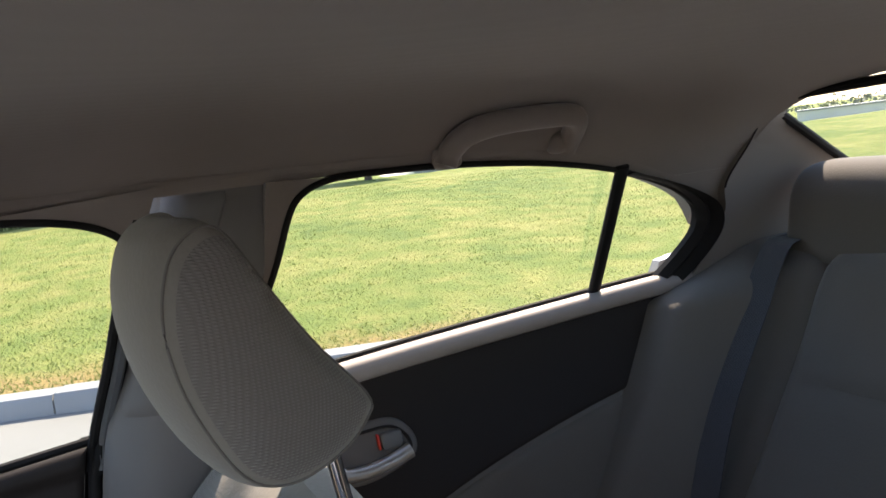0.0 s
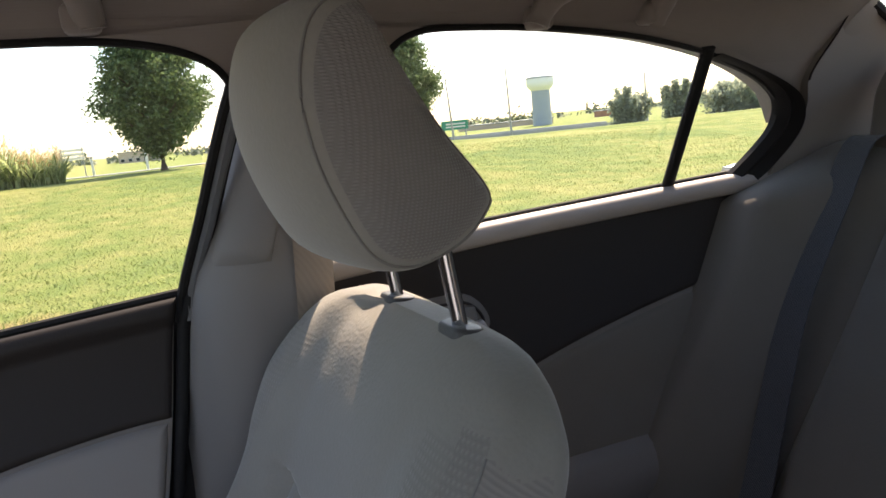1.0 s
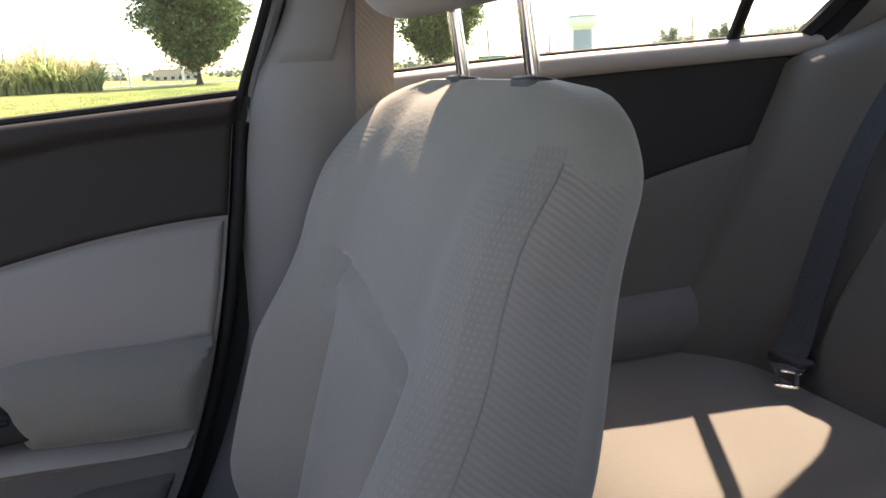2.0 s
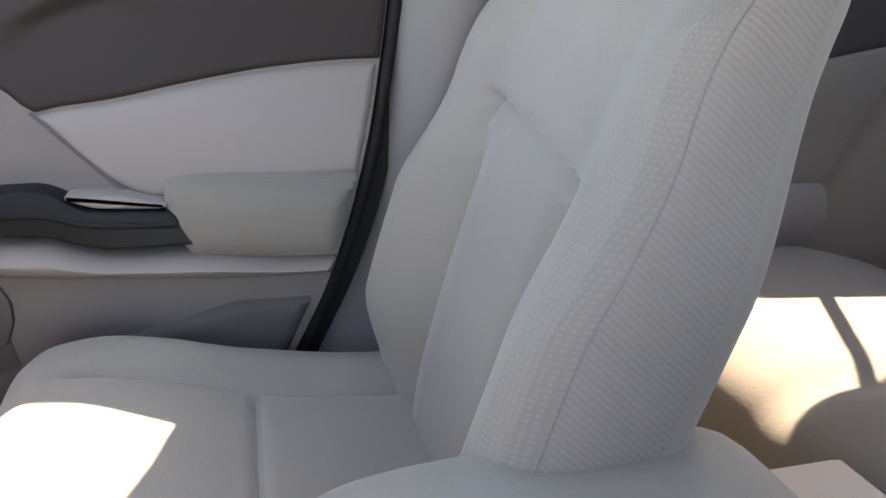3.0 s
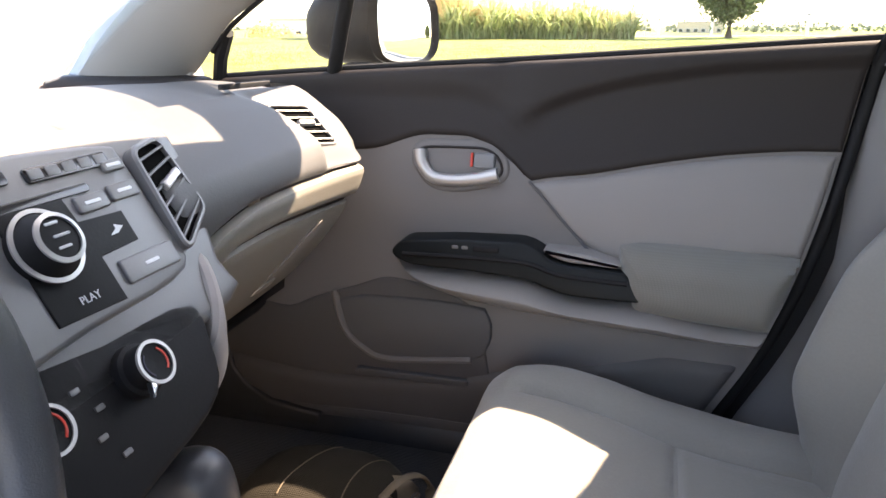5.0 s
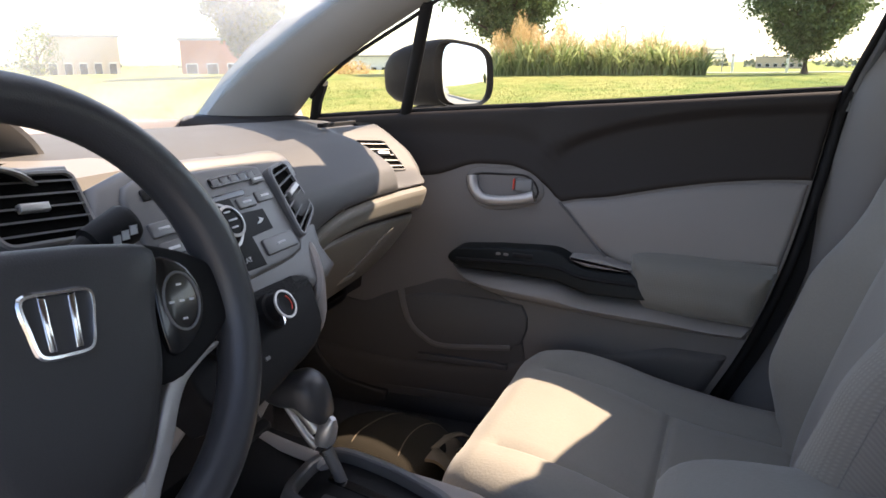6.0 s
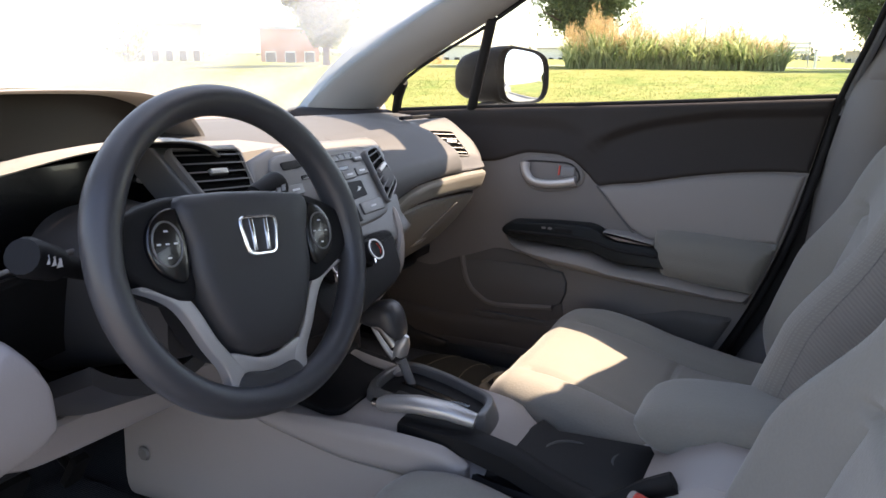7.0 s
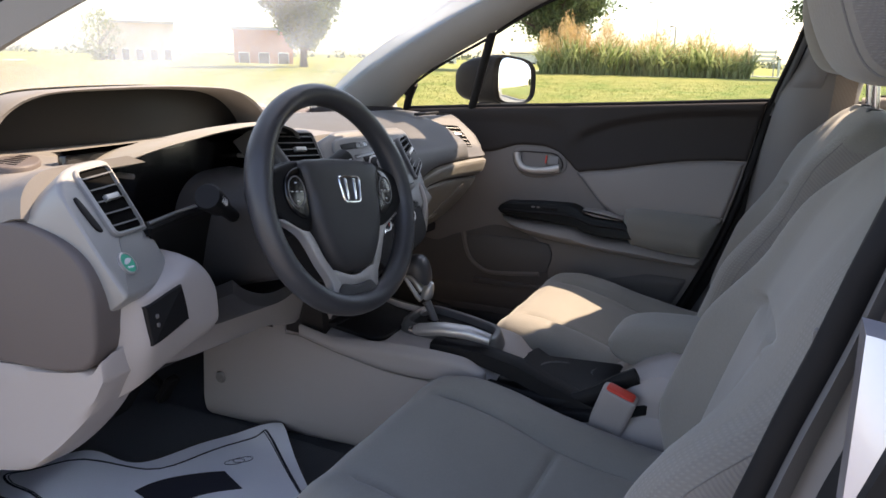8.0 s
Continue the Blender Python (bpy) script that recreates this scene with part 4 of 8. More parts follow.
SEAM = surface("grey_thread", (0.17, 0.162, 0.153), 0.9, var=0.2, bump=0.3)

# ---------------------------------------------------------------- seats
def front_seat(cx, inner, label, worn=0.0):
    """A front seat. inner: the side, as the sign of x, on which the console lies; worn: how far the outer bolster is pressed back."""
    seat = thing("front_seat", (cx, 0.15, 0.325), label, "car seat", "front seats")
    half = 0.245
    top = curve_of((0.02, 0.452), (0.12, 0.462), (0.22, 0.480), (0.32, 0.510), (0.40, 0.529), (0.44, 0.531), (0.475, 0.512), (0.497, 0.465))

    def cushion_ring(y, k):
        w = half * (1 - 0.10 * ease(0.40, 0.50, y)) * k ** 0.35
        zt = top(y)
        zb = 0.36
        pts = []
        n = 120
        for i in range(n):
            t = 2 * math.pi * i / n
            c, s = math.cos(t), math.sin(t)
            x = w * power(c, 0.42)
            a = abs(x) / half
            z = (zt + zb) / 2 + (zt - zb) / 2 * power(s, 0.38) * (k ** 0.5 if s < 0 else 1)
            if s > 0:
                z += 0.028 * ease(0.45, 0.85, a) * (1 - ease(0.30, 0.47, y) * 0.65) * s ** 0.3
                z -= 0.009 * math.exp(-((a - 0.56) / 0.028) ** 2) * (1 - ease(0.40, 0.46, y))
                z -= 0.009 * math.exp(-((y - 0.218) / 0.007) ** 2) * (1 - ease(0.50, 0.58, a))
                z += 0.0016 * math.sin(31 * y + 9 * a) * math.sin(17 * x + 5)
            pts.append(Vector((cx + x, y, z)))
        return pts

    ys = [0.02 + 0.005 * i for i in range(93)] + [0.483, 0.489, 0.494, 0.4975]
    bm = loft([cushion_ring(y, 1 - 0.62 * ease(0.478, 0.4985, y)) for y in ys])
    part("cushion", bm, SEAT, seat, "light grey cloth seat cushion")
    part("base", block(cx - 0.20, cx + 0.20, 0.04, 0.44, 0.318, 0.40, 0.02), BLACK, seat, "black seat base and rails")
    for sx in (-1, 1):
        part("rail", block(cx + sx * 0.19 - 0.02, cx + sx * 0.19 + 0.02, -0.08, 0.46, 0.315, 0.345, 0.006), BLACK, seat)

    # backrest: rings up the seat, x across and d towards the front
    front = curve_of((0.42, 0.045), (0.50, 0.034), (0.60, 0.010), (0.70, -0.020), (0.80, -0.052), (0.88, -0.083), (0.94, -0.114), (0.985, -0.144), (1.008, -0.174))
    width = curve_of((0.42, 0.22), (0.50, 0.250), (0.62, 0.262), (0.75, 0.264), (0.84, 0.262), (0.90, 0.257), (0.94, 0.250), (0.965, 0.237), (0.985, 0.215), (1.000, 0.178), (1.008, 0.12))
    seam = lambda z: 0.80 - 0.24 * ease(0.72, 0.97, z)
    depth = curve_of((0.42, 0.085), (0.60, 0.118), (0.80, 0.120), (0.92, 0.108), (0.975, 0.080), (1.0, 0.050), (1.009, 0.02))

    def back_ring(z):
        w, d, y0 = width(z), depth(z), front(z)
        pts = []
        n = 152
        for i in range(n):
            t = 2 * math.pi * i / n
            c, s = math.cos(t), math.sin(t)
            a = abs(c) ** 0.5
            a = a / 0.62 * seam(z) if a < 0.62 else seam(z) + (a - 0.62) / 0.38 * (1 - seam(z))
            x = math.copysign(w * a, c)
            x *= 1 - 0.035 * ease(0.45, 0.60, z) - 0.095 * ease(0.72, 0.88, z) if c * inner > 0 else 1 + 0.08 * ease(0.76, 0.90, z)
            y = y0 - d / 2 + d / 2 * power(s, 0.40 if s > 0 else 0.7)
            if s > 0:
                lift = ease(0.46, 0.58, z) * (1 - ease(0.70, 0.84, z))
                y += (0.022 + 0.040 * lift) * ease(0.42, 0.80, a) * s ** 0.4 * (1 - ease(0.90, 0.99, z))
                crease = 0.80 - 0.04 * (x * inner / w)
                y -= 0.011 * math.exp(-((z - crease) / 0.0065) ** 2) * (1 - ease(0.50, 0.60, a))
                y -= 0.015 * math.exp(-((a - 0.47) / 0.028) ** 2) * (1 - ease(crease - 0.02, crease + 0.01, z))
                y -= worn * ease(0.64, 0.82, z) * ease(0.45, 0.85, a) * (x * inner < 0)
                y += 0.0014 * math.sin(23 * z + 7 * x) * math.sin(29 * x + 3)
                y += 0.012 * ease(0.45, 0.85, a) * ease(0.74, 0.86, z) * (x * inner < 0)
            pts.append(Vector((cx + x, y, z - 0.008 * ease(0.88, 1.0, z))))
        return pts

    zs = [0.42 + 0.0041 * i for i in range(133)] + [0.968, 0.975, 0.981, 0.987, 0.992, 0.997, 1.002, 1.006, 1.0085]
    back = [back_ring(z) for z in zs]
    bm = loft(back)
    for k, f in enumerate(bm.faces):
        row, col = divmod(k, 152)
        if row >= len(zs) - 1:
            continue
        z = zs[row]
        col = col if 38 <= col < 114 else (75 - col) % 152
        if 66 <= col < 66 + 12 * (1 - ease(0.93, 0.962, z)) and 0.48 < z < 0.955:
            f.material_index = 2
        elif 57 <= col < 66 and 0.50 < z < 0.962:
            f.material_index = 1
        elif 49 <= col < 57 and 0.50 < z < 0.955:
            f.material_index = 3
    part("backrest", bm, [SEAT, GRID, RIBS, FAINT], seat, "light grey cloth backrest with woven side strips")
    for i in (10, 66):
        part("seam", tube([r[i] + Vector((0, 0.0004, 0)) for r, z in zip(back, zs) if 0.50 < z < 0.958], 0.0009, 6), SEAM, seat, "sewn bolster seam")

    # head restraint: a wedge, thick at its foot, leaning forwards
    side = smooth_line([(-0.192, 1.083), (-0.165, 1.061), (-0.115, 1.050), (-0.072, 1.066), (-0.042, 1.125), (-0.032, 1.185), (-0.042, 1.232), (-0.062, 1.252), (-0.086, 1.250), (-0.117, 1.210), (-0.157, 1.155), (-0.195, 1.103)], 5, True)
    side = [Vector((p[0], p[1] + 0.009)) for p in side]
    mid = Vector((-0.105, 1.159))
    rings = []
    for i in range(41):
        s = -1 + 2 * i / 40
        k = max(0.02, 1 - abs(s) ** 11) ** 0.5
        x = 0.128 * s
        ring = []
        for p in side:
            q = Vector(p[:2])
            g = 0.001 * math.exp(-((abs(s) - 0.875) / 0.03) ** 2)
            q = mid + (q - mid) * (0.30 + 0.70 * k - g * 12)
            q.x -= 0.030 * abs(s) ** 2.2 * ease(-0.17, -0.05, q.x)
            ring.append(Vector((cx + x, q.x - 0.010, q.y)))
        rings.append(ring)
    bm = loft(rings)
    for f in bm.faces:
        if abs(f.calc_center_median().x - cx) > 0.112:
            f.material_index = 1
    hr = part("headrest", bm, [SEAT, WEAVE], seat, "forward-leaning grey cloth head restraint")
    for i in (3, 37):
        ring = [Vector((p.x, p.y, p.z)) for p in rings[i]]
        mid3 = Vector((ring[0].x, mid.x - 0.010, mid.y))
        part("piping", tube([mid3 + (p - mid3) * 1.006 for p in ring], 0.0012, 6, closed=True), SEAM, hr, "dark sewn seam")
    for x in (-0.071, 0.071):
        part("post", tube([(cx + x, -0.186, 0.985), (cx + x, -0.173, 1.09)], 0.0065, 12), CHROME, hr, "polished steel post")
        m = Matrix.Translation((cx + x, -0.184, 0.996)) @ Matrix.Rotation(radians(8), 4, "X")
        line = rounded(-0.025, 0.025, -0.014, 0.014, 0.0135, 6)
        part("post_guide", slab(line, lambda a, b, w, m=m: m @ Vector((a, b, w)), -0.012, 0.007, 0.004), HUBSKIN, hr, "dark grey plastic post guide")
    part("recline_cover", slab(rounded(-0.06, 0.16, 0.34, 0.44, 0.04), lambda a, b, w, cx=cx: Vector((cx - inner * (0.232 + w), a, b)), -0.01, 0.012, 0.006), GREY, seat, "grey plastic side cover")
    part("tag", slab(rounded(-0.012, 0.012, -0.018, 0.018, 0.003), lambda a, b, w, cx=cx: Vector((cx - inner * (width(0.85) - 0.0 + w), -0.10 + a, 0.86 + b)), -0.004, 0.002, 0.001), GREY, seat)
    return seat


front_seat(0.366, -1, "grey cloth front passenger seat with a tilted headrest")
front_seat(-0.352, 1, "grey cloth driver's seat beside the open doorway", 0.05)

# rear bench
rb = thing("rear_bench_seat", (0, -0.7, 0.325), "grey cloth rear bench seat with a raked backrest", "car seat")


def bench_cushion(x, k=1.0):
    pts = []
    n = 60
    for i in range(n):
        t = 2 * math.pi * i / n
        c, s = math.cos(t), math.sin(t)
        y = -0.475 + 0.245 * k * power(c, 0.5)
        z = 0.455 + 0.115 * k * power(s, 0.45)
        if s > 0:
            z += 0.012 * math.sin(math.pi * (y + 0.72) / 0.5) - 0.010 * math.exp(-((abs(x) - 0.22) / 0.02) ** 2) - 0.006 * math.exp(-((y + 0.43) / 0.010) ** 2)
            z += 0.02 * ease(-0.45, -0.25, y)
        pts.append(Vector((x, y, z)))
    return pts


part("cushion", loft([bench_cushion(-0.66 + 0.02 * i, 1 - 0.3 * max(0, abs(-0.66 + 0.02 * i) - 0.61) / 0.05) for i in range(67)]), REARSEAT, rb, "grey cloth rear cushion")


def bench_back(u, v):
    x = -0.67 + 1.34 * u
    z = 0.52 + 0.55 * v
    y = herm(z, [0.52, 0.60, 0.80, 0.95, 1.03, 1.06, 1.07], [-0.665, -0.705, -0.845, -0.945, -0.99, -1.02, -1.06])
    a = abs(x)
    y += 0.125 * ease(0.49, 0.60, a) * (1 - ease(0.995, 1.068, z))
    y += 0.018 * math.sin(math.pi * min(1, abs(a - 0.24) / 0.24)) * 0.5
    y -= 0.014 * math.exp(-((a - 0.462) / 0.012) ** 2)
    y -= 0.010 * math.exp(-((a - 0.05) / 0.012) ** 2)
    y -= 0.008 * math.exp(-((z - 0.905 + 0.03 * a) / 0.010) ** 2) * ease(0.46, 0.42, a) if a < 0.46 else 0
    z -= 0.022 * ease(0.60, 0.70, a) * v ** 6 + 0.012 * math.exp(-((a - 0.30) / 0.1) ** 2) * v ** 8 * -1
    z -= 0.012 * math.exp(-((a - 0.462) / 0.015) ** 2) * v ** 4
    return Vector((x, y, z))


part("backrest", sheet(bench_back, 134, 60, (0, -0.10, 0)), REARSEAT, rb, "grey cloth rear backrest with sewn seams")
part("button", spin([(0.001, 0.0), (0.007, 0.0), (0.009, -0.004)], Matrix.Translation((0.425, -0.712, 0.600)) @ Matrix.Rotation(radians(-60), 4, "X"), 12), DARK, rb)
for x in (-0.42, 0.0, 0.42):
    rings = []
    for i in range(31):
        s = -1 + 2 * i / 30
        k = max(0.03, 1 - abs(s) ** 5) ** 0.5
        rings.append([Vector((x + 0.132 * s, -1.075 + 0.052 * k * power(math.cos(t), 0.7) - 0.02 * math.sin(t), 1.115 + 0.083 * (0.4 + 0.6 * k) * power(math.sin(t), 0.6))) for t in (2 * math.pi * j / 32 for j in range(32))])
    hr = part("rear_headrest", loft(rings), REARSEAT, rb, "rounded grey cloth rear headrest")
    for dx in (-0.05, 0.05):
        part("post", tube([(x + dx, -1.08, 1.0), (x + dx, -1.08, 1.06)], 0.006, 8), CHROME, hr)


# belts
def webbing(pts, width, across):
    bm = bmesh.new()
    rings = []
    line = smooth_line(pts, 8)
    for p in line:
        a = Vector(across).normalized() * (width / 2)
        n = Vector(across).cross(line[-1] - line[0]).normalized() * 0.0009
        rings.append([p - a - n, p + a - n, p + a + n, p - a + n])
    return loft(rings, True, bm)


sb = thing("rear_seat_belt", (0.515, -1.05, 1.08), "dark blue-grey seat belt lying down the rear backrest", "seat belt", "seat belts")
part("webbing", webbing([(0.53, -1.055, 1.078), (0.525, -0.99, 1.072), (0.52, -0.925, 0.985), (0.515, -0.835, 0.85), (0.490, -0.75, 0.70), (0.462, -0.69, 0.620), (0.452, -0.664, 0.597)], 0.049, (1, 0, 0.02)), BELT, sb)
part("slot_frame", block(0.48, 0.58, -1.09, -1.035, 1.062, 1.075, 0.005), BLACK, sb, "black belt guide")
tg = part("tongue_grip", block(0.418, 0.482, -0.680, -0.654, 0.588, 0.604, 0.005), HUBSKIN, sb, "dark belt tongue grip")
m = Matrix.Translation((0.436, -0.648, 0.597)) @ Matrix.Rotation(radians(42), 4, "Z") @ Matrix.Rotation(radians(-3), 4, "X")
bm = bmesh.new()
for line in ([(-0.024, -0.004), (0.024, -0.004), (0.016, 0.02), (-0.016, 0.02)], rounded(-0.015, -0.0085, 0.015, 0.06, 0.002, 2), rounded(0.0085, 0.015, 0.015, 0.06, 0.002, 2), rounded(-0.015, 0.015, 0.053, 0.062, 0.002, 2)):
    slab(line, lambda a, b, w: m @ Vector((a, b, w)), -0.0015, 0.0015, 0.0006, 2, bm)
part("tongue", bm, CHROME, tg, "bright steel belt tongue")

fb = thing("front_seat_belt", (0.66, -0.1, 1.0), "beige-brown front seat belt hanging down the middle pillar", "seat belt", "seat belts")
TAN = cloth("tan_webbing", (0.215, 0.18, 0.15), 0.0018, 0.25, axes=("X",))
part("webbing", webbing([(0.595, -0.15, 1.13), (0.622, -0.148, 1.0), (0.635, -0.14, 0.8), (0.64, -0.13, 0.5), (0.645, -0.12, 0.36)], 0.046, (0.25, 1, 0)), TAN, fb)
part("anchor", block(0.575, 0.605, -0.185, -0.12, 1.115, 1.155, 0.008), GREY, fb, "grey belt anchor cover")

# ---------------------------------------------------------------- dashboard
dash = thing("dashboard", (0, 0.85, 0.55), "two-tone grey dashboard, partly in bright sun", "dashboard")
face_y = curve_of((0.52, 0.93), (0.60, 0.850), (0.65, 0.795), (0.70, 0.745), (0.75, 0.705), (0.80, 0.676), (0.845, 0.665), (0.87, 0.672), (0.895, 0.705), (0.915, 0.745), (0.925, 0.78))


def end_round(x):
    return 0.10 * ease(0.52, 0.665, abs(x)) ** 1.5


def outlet_y(a, b):
    """The plane in which the passenger's outlet lies."""
    return 0.752 - (-0.231 * (a - 0.538) + 0.680 * (b - 0.872)) / -0.693


def face(a, b, w):
    """The dashboard's face: a along x, b the height, w towards the seats."""
    y = face_y(b) + end_round(a)
    k = ease(0.42, 0.50, a) * (1 - ease(0.585, 0.637, a)) * ease(0.826, 0.852, b)
    return Vector((a, y + (outlet_y(a, b) - y) * k - w, b))


def pad_at(u, v):
    x = -0.66 + 1.32 * u
    front = face(x, 0.925, 0.0).y - 0.004 if x > 0.12 else herm(x, [-0.66, -0.62, -0.5, -0.1, 0.0, 0.12], [0.90, 0.90, 0.90, 0.88, 0.80, 0.775])
    y = front + (1.33 - 0.10 * (2 * u - 1) ** 2 - front) * v
    z = 0.924 + 0.012 * math.sin(math.pi * min(1, v * 1.2)) - 0.03 * v * abs(2 * u - 1) ** 3 - 0.012 * (1 - v) ** 8
    return Vector((x, y, z))


part("top_pad", sheet(pad_at, 130, 24, (0, 0, -0.03)), DASHTOP, dash, "grey dashboard top, sunlit")
part("core", block(-0.64, 0.62, 0.86, 1.25, 0.56, 0.90, 0.03), BLACK, dash)
seam_hi = curve_of((0.13, 0.770), (0.155, 0.803), (0.20, 0.826), (0.266, 0.838), (0.342, 0.839), (0.451, 0.835), (0.56, 0.828), (0.64, 0.822))
seam_lo = curve_of((0.13, 0.70), (0.17, 0.752), (0.233, 0.790), (0.305, 0.793), (0.40, 0.788), (0.514, 0.778), (0.63, 0.765))
part("passenger_face", band(0.13, 0.637, lambda a: seam_hi(a) - 0.003, flat(0.926), face, 0.004, 0.012, 120, 24), DASHTOP, dash, "grey upper dashboard face")
part("passenger_trim", band(0.125, 0.630, lambda a: seam_lo(a) + 0.002, lambda a: seam_hi(a) - 0.006, face, 0.010, 0.012, 60, 14), ROLL, dash, "pale grey dashboard roll")
glove_lo = curve_of((0.14, 0.56), (0.2, 0.585), (0.4, 0.602), (0.54, 0.640), (0.598, 0.676), (0.63, 0.722))
gb = part("glove_box", band(0.135, 0.624, glove_lo, lambda a: seam_lo(a) - 0.003, face, 0.006, 0.02, 60, 24), ROLL, dash, "pale grey glove box lid")
latch = [p[:2] for p in smooth_line([(0.430, 0.752, 0), (0.455, 0.765, 0), (0.463, 0.735, 0), (0.440, 0.705, 0), (0.405, 0.690, 0), (0.395, 0.70, 0)], 4, True)]
part("latch", slab(latch, face, 0.0, 0.010, 0.003), GREY, gb, "glove box latch")
part("latch_pull", slab(rounded(0.395, 0.44, 0.668, 0.684, 0.006), face, 0.0, 0.0095, 0.003), SILVER, gb)
part("under_panel", sheet(lambda u, v: Vector((0.13 + 0.52 * u, 0.86 + 0.3 * v, 0.585 - 0.02 * v)), 6, 4, (0, 0, 0.02)), DARK, dash)


LOUVRE = surface("dark_grey_louvre_plastic", (0.085, 0.085, 0.087), 0.4, var=0.1, bump=0.05)
HOLE = surface("deep_black_plastic", (0.004, 0.004, 0.004), 0.85, var=0.1, bump=0, spec=0.04)


def air_vent(name, corners, m, slats, label, knob=None, frame_mat=None, lean=0.0):
    """A louvred outlet. corners: top left, top right, bottom right and bottom left in the plane of m, whose z points out."""
    tl, tr, br, bl = [Vector(c) for c in corners]
    at = lambda a, b, w: m @ Vector((a, b, w))
    line = corners_round([tl, tr, br, bl], 0.008)
    rim = [tuple(p) for p in inset(line, -0.0045)]
    v = part(name, loft([[at(p[0], p[1], -0.012) for p in rim], [at(p[0], p[1], 0.003) for p in rim], [at(p[0], p[1], 0.005) for p in inset(rim, 0.002)], [at(p[0], p[1], 0.005) for p in line], [at(p[0], p[1], 0.0) for p in line]], False), frame_mat or GREY, dash, label)
    part("recess", slab([tuple(p) for p in inset(line, -0.003)], at, -0.02, 0.0006, 0.0004), HOLE, v)
    for k in range(slats):
        t = (k + 0.6) / (slats + 0.2)
        a, b = tl.lerp(bl, t), tr.lerp(br, t)
        way = (b - a).normalized()
        up = Vector((-way.y, way.x))
        rings = []
        for e in (a, b):
            rings.append([at(*(e + up * (h + lean * 0)), w) for h, w in ((-0.0011, 0.0045), (0.0009, 0.0045), (0.0013, 0.0018), (0.0002, 0.0018))])
        part("slat", loft(rings), LOUVRE, v, "thin dark louvre")
    if knob is not None:
        c = tl.lerp(bl, knob[1]).lerp(tr.lerp(br, knob[1]), knob[0])
        way = ((tr.lerp(br, knob[1])) - (tl.lerp(bl, knob[1]))).normalized()
        up = Vector((-way.y, way.x))
        q = [c + way * sx * 0.014 + up * sy * 0.0038 for sx, sy in ((-1, -1), (1, -1), (1, 1), (-1, 1))]
        part("knob", slab([tuple(p) for p in q], at, 0.001, 0.0075, 0.002), SILVER, v, "silver louvre tab")
    return v


# outer outlet on the passenger's side
vx, vy = Vector((0.933, -0.355, -0.045)), Vector((0.26, 0.63, 0.73))
vn = vx.cross(vy).normalized()
vy = vn.cross(vx)
right_m = Matrix.Translation(Vector((0.538, 0.752, 0.872)) + vn * 0.0045) @ Matrix((vx, vy, vn)).transposed().to_4x4()
air_vent("passenger_vent", [(-0.046, 0.034), (0.022, 0.030), (0.036, -0.036), (-0.014, -0.032)], right_m, 5, "louvred passenger air vent", (0.6, 0.45), DASHTOP)
part("speaker_slot", slab(rounded(-0.045, 0.045, -0.006, 0.006, 0.005), lambda a, b, w: Vector((0.535 + a, 0.835 + b - 0.25 * a, 0.926 + w)), 0.0, 0.0075, 0.002), BLACK, dash, "small black demister slot")

# centre stack: a leaning plane
S_UP, S_OUT = Vector((0, 0.5, 0.866)), Vector((0, -0.866, 0.5))


def stack(a, b, w):
    return Vector((a, 0.672, 0.862)) + S_UP * b + S_OUT * w


stack_m = Matrix.Translation((0, 0.672, 0.862)) @ Matrix(((1, 0, 0), (0, 0.5, -0.866), (0, 0.866, 0.5))).to_4x4()
audio = part("audio_unit", slab([p[:2] for p in smooth_line([(-0.098, 0.070, 0), (0.0, 0.072, 0), (0.100, 0.064, 0), (0.113, 0.05, 0), (0.116, -0.01, 0), (0.112, -0.055, 0), (0.0, -0.064, 0), (-0.10, -0.066, 0), (-0.106, 0.0, 0)], 4, True)], stack, -0.05, 0.0, 0.005), AUDIO, dash, "metallic grey audio unit")
part("stack_body", slab([p[:2] for p in smooth_line([(-0.13, 0.078, 0), (0.10, 0.085, 0), (0.185, 0.075, 0), (0.190, 0.02, 0), (0.165, -0.06, 0), (0.150, -0.10, 0), (-0.13, -0.10, 0)], 3, True)], stack, -0.10, -0.006, 0.01), AUDIO, dash, "grey surround of the audio unit")
part("display", slab(rounded(-0.085, -0.030, 0.050, 0.062, 0.003), stack, 0.0, 0.002, 0.001), BLACK, audio)
for a0, a1, b0, b1 in ((-0.04, 0.0, 0.049, 0.060), (0.014, 0.095, 0.046, 0.058)):
    part("display", slab(rounded(a0, a1, b0, b1, 0.003), stack, 0.0, 0.002, 0.001), GLOSS, audio, "narrow dark display window")
    for k in range(int((a1 - a0) / 0.016)):
        part("display_segment", slab(rounded(a0 + 0.003 + 0.016 * k, a0 + 0.015 + 0.016 * k, b0 + 0.002, b1 - 0.002, 0.001, 2), stack, 0.0015, 0.0026, 0.0003), AUDIO, audio)
part("disc_slot", slab(rounded(-0.055, 0.062, 0.030, 0.037, 0.003), stack, 0.0, 0.0015, 0.0006), GLOSS, audio, "black disc slot")
